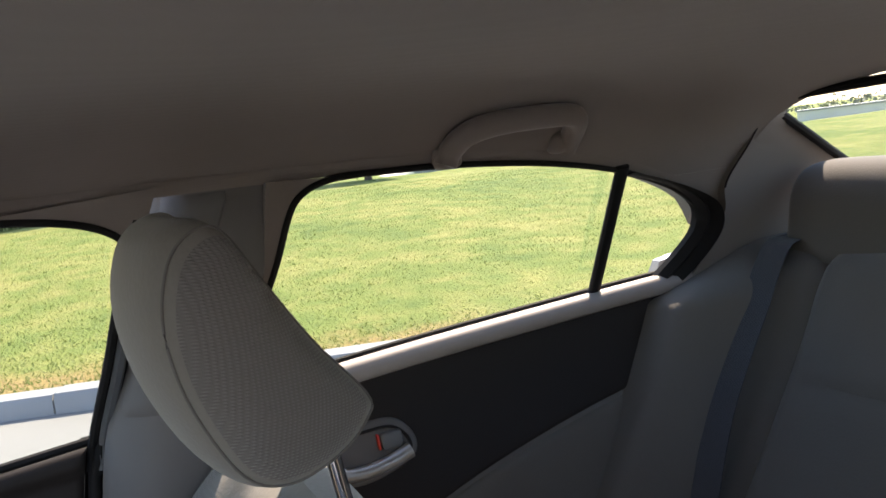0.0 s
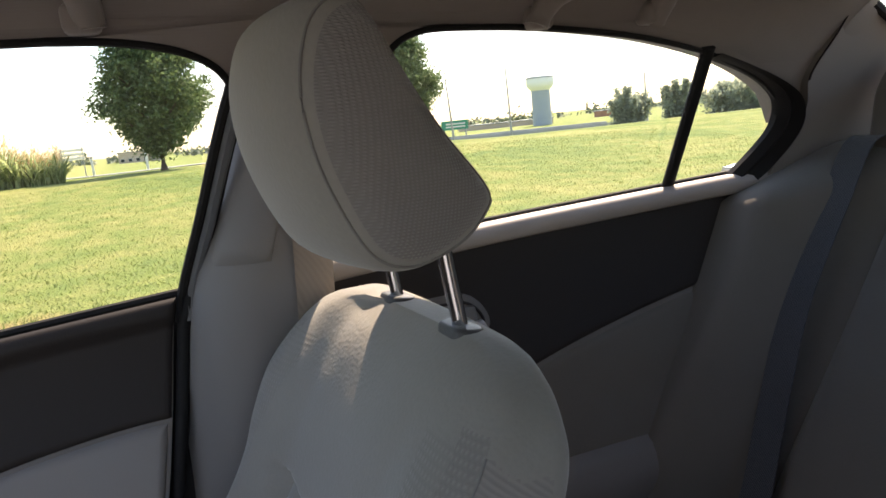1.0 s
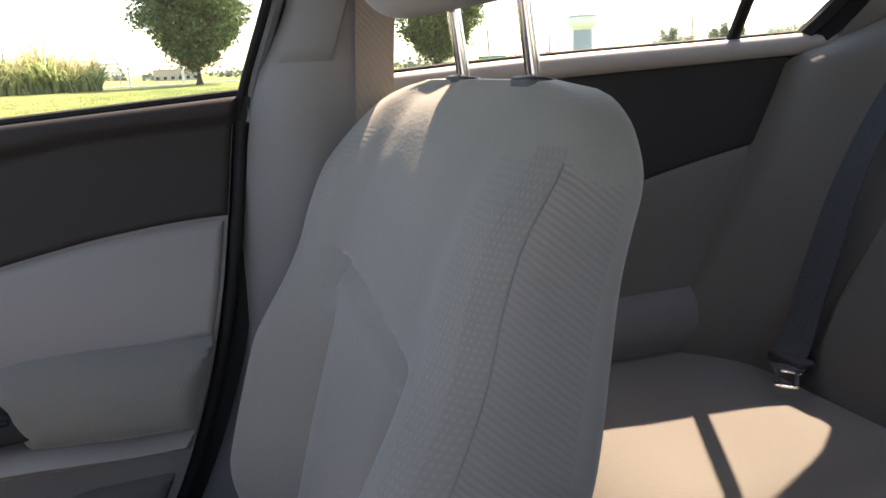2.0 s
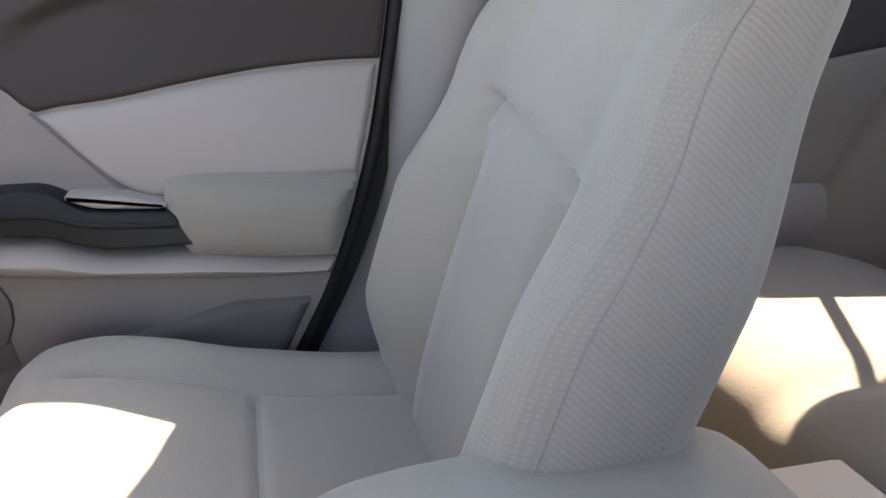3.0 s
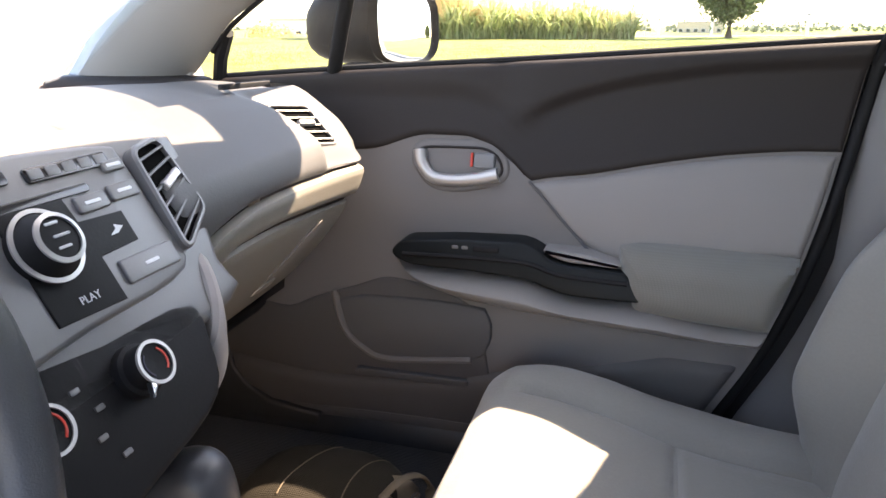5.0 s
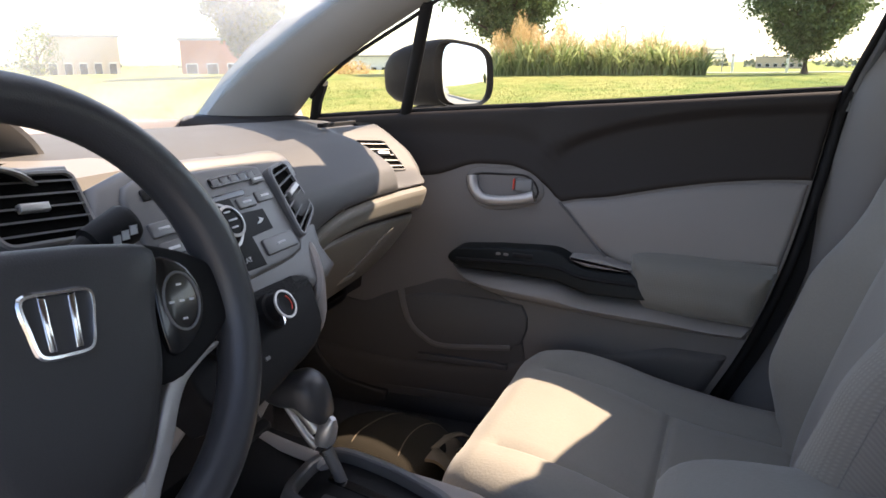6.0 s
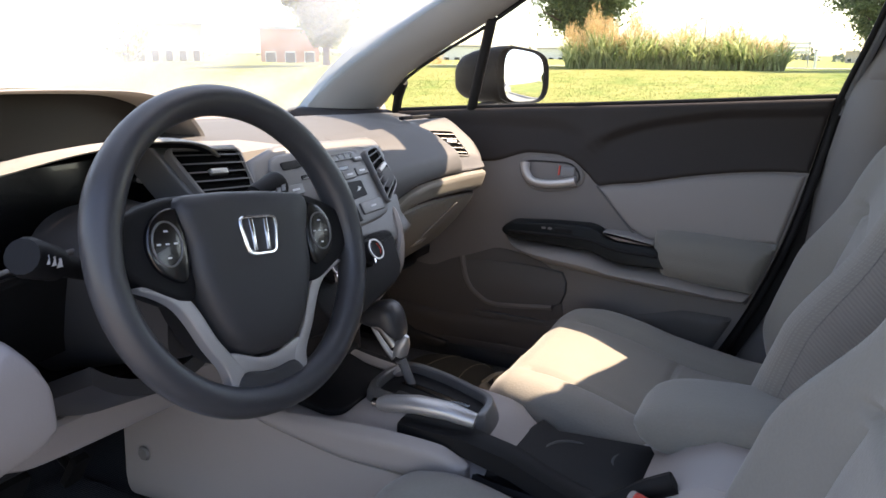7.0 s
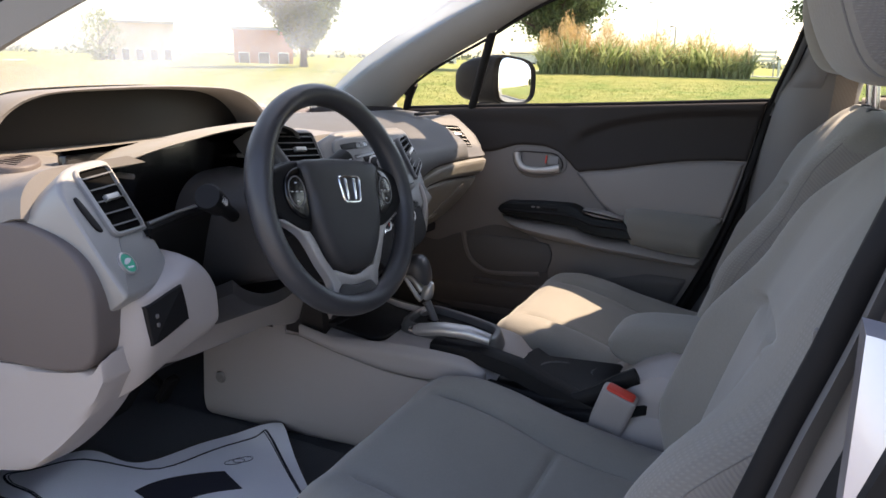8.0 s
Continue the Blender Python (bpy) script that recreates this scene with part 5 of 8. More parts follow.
for a0, a1, b0, b1 in ((0.084, 0.108, 0.040, 0.050), (0.040, 0.072, 0.014, 0.028), (0.076, 0.108, 0.016, 0.030), (0.046, 0.108, -0.048, -0.028), (-0.098, -0.062, 0.010, 0.026), (-0.098, -0.062, -0.012, 0.004), (-0.098, -0.062, -0.050, -0.030)):
    bt = part("button", slab(rounded(a0, a1, b0, b1, 0.003), stack, 0.0, 0.003, 0.0015), AUDIO, audio, "flat grey push button")
    part("marking", slab(rounded((a0 + a1) / 2 - 0.008, (a0 + a1) / 2 + 0.008, (b0 + b1) / 2 - 0.0015, (b0 + b1) / 2 + 0.0015, 0.0008, 2), stack, 0.0028, 0.0034, 0.0002), WHITE_MARK, bt)
part("cross_key", slab([(-0.028, 0.030), (0.032, 0.030), (0.034, 0.010), (0.078, 0.008), (0.078, -0.018), (0.036, -0.020), (0.036, -0.056), (-0.028, -0.054)], stack, 0.0, 0.002, 0.001), BLACK, audio, "black key cross round the knob")
knob_m = stack_m @ Matrix.Translation((-0.006, 0.0, 0))
kn = part("volume_knob", spin([(0.027, 0.0), (0.027, 0.006), (0.0235, 0.008), (0.019, 0.018), (0.017, 0.0205), (0.001, 0.022)], knob_m, 32), BLACK, audio, "round black volume knob")
part("knob_ring", hoop([(0.0245, 0.006), (0.0275, 0.006), (0.0278, 0.008), (0.0245, 0.0085)], knob_m, 36), SILVER, kn, "chrome outer ring")
part("knob_ring", hoop([(0.0155, 0.0200), (0.0185, 0.0195), (0.0188, 0.0215), (0.0155, 0.0225)], knob_m, 36), SILVER, kn, "chrome inner ring")
for a, b, s in ((-0.003, 0.018, 0.007), (0.003, 0.002, 0.009), (-0.002, -0.012, 0.007)):
    part("marking", slab(rounded(-0.006 + a * 0.5 - s * 0.8, -0.006 + a * 0.5 + s * 0.8, b * 0.6 - 0.001, b * 0.6 + 0.001, 0.001, 2), stack, 0.0218, 0.0226, 0.0003), WHITE_MARK, kn)


def lettering(text, size, place_m, material, parent, label):
    cu = bpy.data.curves.new("lettering", "FONT")
    cu.body, cu.size, cu.extrude, cu.align_x, cu.align_y = text, size, 0.0002, "CENTER", "CENTER"
    ob = bpy.data.objects.new("lettering", cu)
    scene.collection.objects.link(ob)
    bpy.context.view_layer.update()
    me = bpy.data.meshes.new_from_object(ob.evaluated_get(bpy.context.evaluated_depsgraph_get()))
    bpy.data.objects.remove(ob)
    me.transform(Matrix.Translation(-BASE[parent]) @ place_m)
    me.materials.append(material)
    out = new("lettering", me)
    out.parent = parent
    BASE[out] = BASE[parent]
    return tagged(out, label)


lettering("PLAY", 0.0085, stack_m @ Matrix.Translation((0.006, -0.044, 0.0026)), WHITE_MARK, audio, "white lettering")
lettering("CD", 0.0085, stack_m @ Matrix.Translation((-0.006, 0.024, 0.0026)), WHITE_MARK, audio, "white lettering")
part("marking", slab([(0.054, -0.008), (0.062, -0.004), (0.062, -0.0005), (0.070, -0.004), (0.062, -0.008)], stack, 0.0018, 0.0024, 0.0002), WHITE_MARK, audio)

air_vent("centre_vent", [(0.122, 0.050), (0.156, 0.056), (0.166, -0.012), (0.120, -0.040)], stack_m @ Matrix.Translation((0, 0, 0.002)), 6, "tall louvred centre air vent", (0.6, 0.45), AUDIO)
air_vent("driver_centre_vent", [(-0.225, 0.036), (-0.112, 0.024), (-0.116, -0.038), (-0.203, -0.030)], Matrix.Translation((-0.028, 0.718, 0.918)) @ stack_m.to_3x3().to_4x4(), 5, "louvred air vent beside the instruments", (0.5, 0.5), GREY)
part("vent_panel", slab([(-0.24, 0.052), (-0.10, 0.038), (-0.098, -0.052), (-0.205, -0.052)], lambda a, b, w: Vector((a - 0.028, 0.718, 0.918)) + S_UP * b + S_OUT * w, -0.06, -0.006, 0.008), AUDIO, dash)

# climate panel
cl = part("climate_panel", slab([p[:2] for p in smooth_line([(-0.125, -0.070, 0), (0.0, -0.072, 0), (0.100, -0.078, 0), (0.098, -0.12, 0), (0.075, -0.158, 0), (0.0, -0.176, 0), (-0.12, -0.182, 0)], 3, True)], stack, -0.06, -0.006, 0.006), BLACK, dash, "dark climate control panel")
for cx in (0.012, -0.085):
    dm2 = stack_m @ Matrix.Translation((cx, -0.106, -0.006)) @ Matrix.Scale(0.8, 4)
    dial = part("dial", spin([(0.026, 0.0), (0.025, 0.008), (0.021, 0.010), (0.0205, 0.026), (0.019, 0.028), (0.001, 0.026)], dm2, 32), BLACK, cl, "round black heater dial")
    part("dial_ring", hoop([(0.0178, 0.0265), (0.0208, 0.0265), (0.0210, 0.0295), (0.0178, 0.0295)], dm2, 32), SILVER, dial, "chrome dial ring")
    part("dial_pointer", slab([(-0.017, -0.012), (-0.011, -0.018), (-0.022, -0.026)], lambda a, b, w, dm2=dm2: dm2 @ Vector((a, b, w)), 0.022, 0.0285, 0.001), CHROME, dial)
    for mat_, sg in ((RED, 1), (BLUE, -1)):
        part("marking", slab([(sg * 0.0145 * math.cos(t), 0.0145 * math.sin(t)) for t in [-0.9 + 0.3 * k for k in range(7)]] + [(sg * 0.0125 * math.cos(t), 0.0125 * math.sin(t)) for t in [0.9 - 0.3 * k for k in range(7)]], lambda a, b, w, dm2=dm2: dm2 @ Vector((a, b, w)), 0.026, 0.0282, 0.0002), mat_, dial)
for k in range(4):
    x, b = -0.040 + 0.010 * (k % 2), -0.095 - 0.018 * k
    part("marking", slab(rounded(x - 0.004, x + 0.004, b - 0.002, b + 0.002, 0.001, 2), stack, -0.006, -0.0045, 0.0004), AUDIO, cl)
# pale piers either side of the stack, running down to the console
for sx in (1, -1):
    pier = smooth_line([(sx * 0.158, 0.690, 0.828), (sx * 0.138, 0.650, 0.80), (sx * 0.122, 0.630, 0.76), (sx * 0.113, 0.633, 0.715), (sx * 0.110, 0.665, 0.672), (sx * 0.106, 0.708, 0.615), (sx * 0.102, 0.735, 0.568)], 5)
    part("stack_pier", tube(pier, 0.009, 10, flat=1.2), PALE, dash, "pale grey trim running down the stack")
part("stack_flank", loft([[Vector((x, y, z)) for x, y, z in ((-0.13, 0.72, zz), (0.13, 0.72, zz), (0.16, 0.95, zz), (-0.16, 0.95, zz))] for zz in (0.45, 0.62, 0.80)]), DARK, dash)
part("stack_shelf", slab(rounded(-0.11, 0.11, 0.70, 0.86, 0.02), lambda a, b, w: Vector((a, b, 0.56 + w)), 0, 0.01, 0.004), BLACK, dash, "black shelf under the stack")

# driver's instruments: two hooded tiers
hood_line = smooth_line([(-0.612, 0, 0.915), (-0.602, 0, 0.945), (-0.594, 0, 0.970), (-0.575, 0, 0.994), (-0.540, 0, 1.013), (-0.483, 0, 1.022), (-0.345, 0, 1.024), (-0.244, 0, 1.021), (-0.143, 0, 1.014), (-0.079, 0, 0.999), (-0.028, 0, 0.974), (0.005, 0, 0.945), (0.02, 0, 0.918)], 4)
hood_mid = Vector((-0.31, 0, 0.90))


def hood_ring(y, k, drop=0.0):
    out = []
    for q in hood_line:
        r = hood_mid + (q - hood_mid) * k
        out.append(Vector((r.x, y + 0.035 * ((r.x + 0.31) / 0.3) ** 2, r.z - drop * (r.z - 0.90))))
    return out


part("upper_visor", loft([hood_ring(1.17, 1.10, 0.75), hood_ring(1.12, 1.05, 0.38), hood_ring(1.05, 1.02, 0.16), hood_ring(0.97, 1.008, 0.04), hood_ring(0.915, 1.0), hood_ring(0.904, 0.996), hood_ring(0.899, 0.985), hood_ring(0.902, 0.965), hood_ring(0.93, 0.945), hood_ring(0.985, 0.93)], False, None, False), GREY, dash, "grey hood over the upper display")
part("upper_display", loft([hood_ring(0.975, 0.99), hood_ring(0.972, 0.75), hood_ring(0.966, 0.40), hood_ring(0.96, 0.05)], False, None, False), DISPLAY, dash, "dark glossy upper display")


def shelf_at(u, v):
    """The shelf below the upper display; its front edge goes back over the hood of the instruments."""
    x = -0.605 + 0.63 * u
    y0 = 0.90 - 0.12 * (1 - ease(-0.565, -0.535, x)) - 0.12 * ease(-0.15, -0.12, x)
    y1 = 0.995 + 0.035 * (2 * u - 1) ** 2
    return Vector((x, y0 + (y1 - y0) * v, 0.925 + 0.008 * v))


part("display_floor", sheet(shelf_at, 48, 8, (0, 0, -0.02)), GREY, dash, "grey shelf below the upper display")
lip = smooth_line([(-0.548, 0.790, 0.860), (-0.543, 0.787, 0.905), (-0.526, 0.776, 0.924), (-0.485, 0.746, 0.943), (-0.44, 0.715, 0.957), (-0.397, 0.697, 0.966), (-0.33, 0.690, 0.970), (-0.26, 0.697, 0.964), (-0.20, 0.715, 0.948), (-0.165, 0.735, 0.923), (-0.148, 0.75, 0.89), (-0.142, 0.76, 0.855)], 5)


def lip_ring(k, back, fall=0.0):
    """The hood's edge, grown k times, moved back and lowered towards the shelf behind it."""
    out = []
    for p in lip:
        x, z = -0.345 + (p.x + 0.345) * k, 0.87 + (p.z - 0.87) * k
        y = p.y + back if back < 0.1 else back
        out.append(Vector((x, y, z - fall * max(0.0, z - 0.925))))
    return out


part("lower_visor", loft([lip_ring(0.985, 0.006), lip_ring(0.995, 0.0), lip_ring(1.01, -0.001), lip_ring(1.03, 0.006), lip_ring(1.04, 0.02), lip_ring(1.04, 0.06, 0.12), lip_ring(1.04, 0.09, 0.35), lip_ring(1.04, 0.93, 0.85)], False, None, False), VISOR, dash, "pale grey hood over the instruments")
part("visor_liner", loft([lip_ring(0.984, 0.004), lip_ring(0.97, 0.03, 0.1), lip_ring(0.95, 0.84, 0.5)], False, None, False), BLACK, dash, "black underside of the hood")
clus = part("instrument_panel", block(-0.575, -0.14, 0.815, 0.83, 0.80, 0.945, 0.006), GLOSS, dash, "dark instrument cluster behind clear cover")
for x, z in ((-0.49, 0.905), (-0.235, 0.905)):
    part("reset_pin", spin([(0.004, 0), (0.004, 0.03), (0.0025, 0.032), (0.0005, 0.032)], Matrix.Translation((x, 0.815, z)) @ Matrix.Rotation(radians(90), 4, "X"), 10), SILVER, clus)
part("cluster_sill", tube([(-0.555, 0.690, 0.860), (-0.50, 0.698, 0.864), (-0.44, 0.70, 0.868), (-0.36, 0.70, 0.866), (-0.2, 0.71, 0.862), (-0.15, 0.735, 0.86)], 0.0026, 8), AUDIO, dash)
part("cluster_apron", sheet(lambda u, v: Vector((-0.57 + 0.42 * u, 0.675 + 0.03 * math.sin(math.pi * u) + 0.14 * v, 0.858 + 0.004 * math.sin(math.pi * u) - 0.04 * v)), 16, 6, (0, 0, -0.01)), BLACK, dash)
part("cluster_skirt", sheet(lambda u, v: Vector((-0.565 + 0.41 * u, 0.674 + 0.03 * math.sin(math.pi * u) + 0.03 * v, 0.857 + 0.004 * math.sin(math.pi * u) - 0.11 * v)), 16, 6, (0, 0.01, 0)), DISPLAY, dash, "dull black panel below the instruments")

# driver's outer outlet, button and switch block
left_m = Matrix.Translation((-0.60, 0.695, 0.888)) @ Matrix(((0.9457, -0.0642, 0.3188), (0.2995, 0.5537, -0.777), (-0.1266, 0.8302, 0.5429))).to_4x4()
POD = surface("silver_grey_plastic", (0.26, 0.262, 0.258), 0.42, metal=0.15, var=0.05, bump=0.1)
pod = [p[:2] for p in smooth_line([(-0.080, 0.030, 0), (-0.050, 0.058, 0), (0.0, 0.070, 0), (0.040, 0.072, 0), (0.048, 0.055, 0), (0.047, -0.03, 0), (0.043, -0.09, 0), (0.030, -0.103, 0), (0.0, -0.110, 0), (-0.066, -0.115, 0), (-0.080, -0.100, 0), (-0.083, -0.03, 0)], 4, True)]
part("outer_pod", slab(pod, lambda a, b, w: left_m @ Vector((a, b, 0)) + Vector((0.02, -0.82, 0.57)) * w, -0.09, 0.0, 0.008), POD, dash, "silver-grey vent pod")
air_vent("driver_vent", [(-0.040, 0.050), (0.030, 0.060), (0.030, -0.030), (-0.034, -0.034)], left_m @ Matrix.Translation((0, 0, 0.001)), 5, "louvred driver's air vent", (0.55, 0.47), POD)
wheel_line = [p[:2] for p in smooth_line([(-0.068, 0.014, 0), (-0.061, 0.016, 0), (-0.052, -0.022, 0), (-0.055, -0.028, 0), (-0.063, -0.020, 0)], 3, True)]
part("thumb_wheel", slab(wheel_line, lambda a, b, w: left_m @ Vector((a, b, w)), -0.002, 0.003, 0.001), BLACK, dash, "ribbed black vent wheel")
ec_m = left_m @ Matrix.Translation((-0.043, -0.073, 0.0))
ec = part("economy_button", spin([(0.0125, -0.002), (0.0125, 0.002), (0.0115, 0.003), (0.0005, 0.003)], ec_m, 28), GREEN, dash, "round green button")
part("button_ring", hoop([(0.0118, 0.0), (0.0145, 0.0), (0.0145, 0.003), (0.0125, 0.0035)], ec_m, 28), SILVER, ec)
leaf_line = [p[:2] for p in smooth_line([(-0.008, -0.001, 0), (-0.003, 0.005, 0), (0.005, 0.006, 0), (0.008, 0.003, 0), (0.0, -0.001, 0)], 3, True)]
part("marking", slab(leaf_line, lambda a, b, w: ec_m @ Vector((a, b, w)), 0.002, 0.0035, 0.0003), WHITE_MARK, ec)
part("marking", slab(rounded(-0.006, 0.006, -0.007, -0.0045, 0.001, 2), lambda a, b, w: ec_m @ Vector((a, b, w)), 0.002, 0.0035, 0.0003), WHITE_MARK, ec)
grille_line = [p[:2] for p in smooth_line([(-0.650, 0.84, 0), (-0.60, 0.915, 0), (-0.555, 0.905, 0), (-0.585, 0.845, 0), (-0.625, 0.815, 0)], 4, True)]
part("demister_grille", slab(grille_line, lambda a, b, w: Vector((a, b, 0.927 + w)), 0, 0.008, 0.003), ENDCAP, dash, "slotted demister grille")
for k in range(6):
    for q in range(2):
        x, y = -0.628 + 0.012 * k, 0.832 + 0.012 * k + 0.026 * q - 0.006 * k * q
        part("grille_slot", slab(rounded(x - 0.0025, x + 0.0025, y, y + 0.02, 0.002, 2), lambda a, b, w: Vector((a, b, 0.927 + w)), 0.006, 0.0088, 0.0004), BLACK, dash)

# pale lower panel and the end cap
low_y = curve_of((0.50, 0.80), (0.56, 0.745), (0.62, 0.690), (0.68, 0.640), (0.74, 0.618), (0.79, 0.622), (0.83, 0.645), (0.86, 0.68))


def low_face(a, b, w):
    return Vector((a, low_y(b) + 0.09 * ease(-0.62, -0.69, a) ** 1.6 + 0.22 * ease(-0.50, -0.40, a) - w, b))


low_bottom = curve_of((-0.676, 0.575), (-0.65, 0.640), (-0.628, 0.668), (-0.566, 0.698), (-0.533, 0.706), (-0.508, 0.730))
low_top = curve_of((-0.676, 0.812), (-0.64, 0.800), (-0.575, 0.810), (-0.540, 0.823), (-0.525, 0.802), (-0.508, 0.742))
part("lower_panel", band(-0.676, -0.508, low_bottom, low_top, low_face, 0.004, 0.012, 46, 30, 0.05), PALE, dash, "pale grey lower dashboard panel")
sw = part("switch_panel", slab([p[:2] for p in smooth_line([(-0.637, 0.778, 0), (-0.633, 0.783, 0), (-0.584, 0.794, 0), (-0.578, 0.790, 0), (-0.575, 0.753, 0), (-0.579, 0.748, 0), (-0.628, 0.733, 0), (-0.634, 0.737, 0)], 3, True)], low_face, 0.0, 0.008, 0.002), BLACK, dash, "black switch panel")
for b in (0.768, 0.757):
    part("marking", slab(rounded(-0.626, -0.622, b - 0.0025, b + 0.0025, 0.001, 2), low_face, 0.007, 0.0086, 0.0003), AUDIO, sw)
knee_lo = curve_of((-0.50, 0.622), (-0.46, 0.606), (-0.38, 0.598), (-0.237, 0.588), (-0.14, 0.562), (-0.10, 0.575))
part("knee_panel", band(-0.50, -0.10, knee_lo, lambda a: herm(a, [-0.50, -0.3, -0.1], [0.672, 0.662, 0.64]), lambda a, b, w: Vector((a, 0.755 + 0.3 * (0.65 - b) - w, b)), 0.006, 0.012, 40, 10, 0.04), PALE, dash, "pale grey knee panel")
part("knee_back", block(-0.60, -0.12, 0.84, 0.98, 0.56, 0.80, 0.02), BLACK, dash)
cap = [p[:2] for p in smooth_line([(0.90, 0.878, 0), (0.82, 0.876, 0), (0.755, 0.880, 0), (0.690, 0.866, 0), (0.650, 0.836, 0), (0.640, 0.782, 0), (0.672, 0.708, 0), (0.86, 0.686, 0), (1.05, 0.675, 0)], 5, True)]
part("end_cap", slab(cap, lambda a, b, w: Vector((-0.683 - w, a, b)), -0.04, 0.006, 0.006), ENDCAP, dash, "brown-grey dashboard end cap")
part("end_cap_lower", band(0.640, 1.10, curve_of((0.64, 0.70), (0.668, 0.655), (0.713, 0.605), (0.764, 0.560), (0.808, 0.530), (0.894, 0.505), (1.1, 0.45)), curve_of((0.64, 0.735), (0.668, 0.709), (0.86, 0.684), (1.1, 0.66)), lambda a, b, w: Vector((-0.679 - w, a, b)), 0.004, 0.006, 50, 14, 0.05), PALE, dash, "pale grey lower dashboard end")
part("end_core", loft([[Vector((x, y, z)) for y, z in ((0.70, 0.66), (0.69, 0.80), (0.76, 0.90), (1.12, 0.90), (1.12, 0.50), (0.84, 0.56))] for x in (-0.668, -0.56)]), BLACK, dash)


def end_shell(u, v):
    y = 0.748 + 0.417 * u
    zt = 0.930 + 0.012 * (1 - ease(0.75, 0.80, y)) - 0.02 * ease(0.95, 1.16, y)
    x, z = herm(v, [0, 0.55, 0.75, 0.9, 1], [-0.528, -0.645, -0.672, -0.685, -0.688]), zt - herm(v, [0, 0.55, 0.75, 0.9, 1], [0, 0.003, 0.014, 0.034, 0.056])
    return Vector((x, y, z))


part("end_upper", sheet(end_shell, 24, 20, (0.03, 0, -0.012)), GREY, dash, "grey rolled dashboard corner")

# steering column and stalks
col = thing("steering_column", (-0.352, 0.65, 0.8), "dark grey steering column shroud with two stalks", "steering column")
rings = []
for k in range(9):
    t = k / 8
    y = 0.575 + 0.20 * t
    zc = 0.850 - 0.02 * t
    rings.append([Vector((-0.352 + (0.062 + 0.02 * t) * power(math.cos(a), 0.6), y - 0.02 * math.sin(a), zc - 0.03 + (0.068 + 0.035 * t) * power(math.sin(a), 0.6))) for a in (2 * math.pi * j / 32 for j in range(32))])
part("shroud", loft(rings), SHROUD, col, "charcoal plastic column shroud")
part("lower_shroud", sheet(lambda u, v: Vector((-0.46 + 0.20 * u, 0.64 + 0.13 * v, 0.80 - 0.10 * math.sin(math.pi * (0.1 + 0.8 * u)) ** 0.5 - 0.06 * v)), 16, 8, (0, 0, 0.02)), HUBSKIN, col)


def stalk(p0, p1, label):
    p0, p1 = Vector(p0), Vector(p1)
    pts = [p0.lerp(p1, t) for t in (0, 0.2, 0.45, 0.6, 0.62, 0.95, 1.0)]
    s = part("stalk", tube(pts, [0.010, 0.010, 0.011, 0.012, 0.0165, 0.0185, 0.016], 14), BLACK, col, label)
    side = (p1 - p0).normalized()
    for t in (0.72, 0.80, 0.88):
        c = p0.lerp(p1, t)
        part("marking", block(c.x - 0.004, c.x + 0.004, c.y - 0.019, c.y - 0.0178, c.z - 0.003, c.z + 0.005, 0.0005), WHITE_MARK, s)


stalk((-0.425, 0.664, 0.850), (-0.528, 0.612, 0.900), "black light stalk with a flat end")
stalk((-0.262, 0.655, 0.868), (-0.160, 0.640, 0.905), "black wiper stalk")

# steering wheel, built in its own plane
yaw_, til_, roll_ = radians(-4.2), radians(18), radians(-8)
u_ = Vector((math.cos(yaw_), math.sin(yaw_), 0))
w_ = Vector((-math.sin(yaw_) * math.sin(til_), math.sin(til_) * math.cos(yaw_), math.cos(til_)))
n_ = u_.cross(w_)
wheel_m = Matrix.Translation((-0.340, 0.534, 0.871)) @ Matrix((u_, w_, n_)).transposed().to_4x4() @ Matrix.Rotation(roll_, 4, "Z")
sw_ = thing("steering_wheel", (-0.346, 0.532, 0.874), "black grained steering wheel with satin silver lower spokes", "steering wheel")
WM = lambda a, b, w: wheel_m @ Vector((a, b, w))


def rim_at(t):
    r = 0.158 - 0.003 * math.exp(-((t % (2 * math.pi) - 1.5 * math.pi) / 0.5) ** 2)
    return r


bm = bmesh.new()
rings = []
for i in range(96):
    t = 2 * math.pi * i / 96
    r = rim_at(t)
    fat = 1.09 + 0.12 * (math.exp(-((t - radians(20)) / 0.25) ** 2) + math.exp(-((t - radians(160)) / 0.25) ** 2))
    rings.append([WM((r + 0.0148 * fat * math.cos(a)) * math.cos(t), (r + 0.0148 * fat * math.cos(a)) * math.sin(t), 0.0165 * fat * math.sin(a)) for a in (2 * math.pi * j / 16 for j in range(16))])
bm = loft(rings + [rings[0]], False)
bmesh.ops.remove_doubles(bm, verts=bm.verts, dist=1e-5)
rim = part("rim", bm, RIMSKIN, sw_, "black grained steering wheel rim")
hub_line = [p[:2] for p in smooth_line([(-0.086, 0.052, 0), (-0.045, 0.060, 0), (0.0, 0.061, 0), (0.045, 0.060, 0), (0.086, 0.052, 0), (0.078, 0.010, 0), (0.074, -0.03, 0), (0.055, -0.078, 0), (0.030, -0.103, 0), (0.0, -0.108, 0), (-0.030, -0.103, 0), (-0.055, -0.078, 0), (-0.074, -0.03, 0), (-0.078, 0.010, 0)], 4, True)]
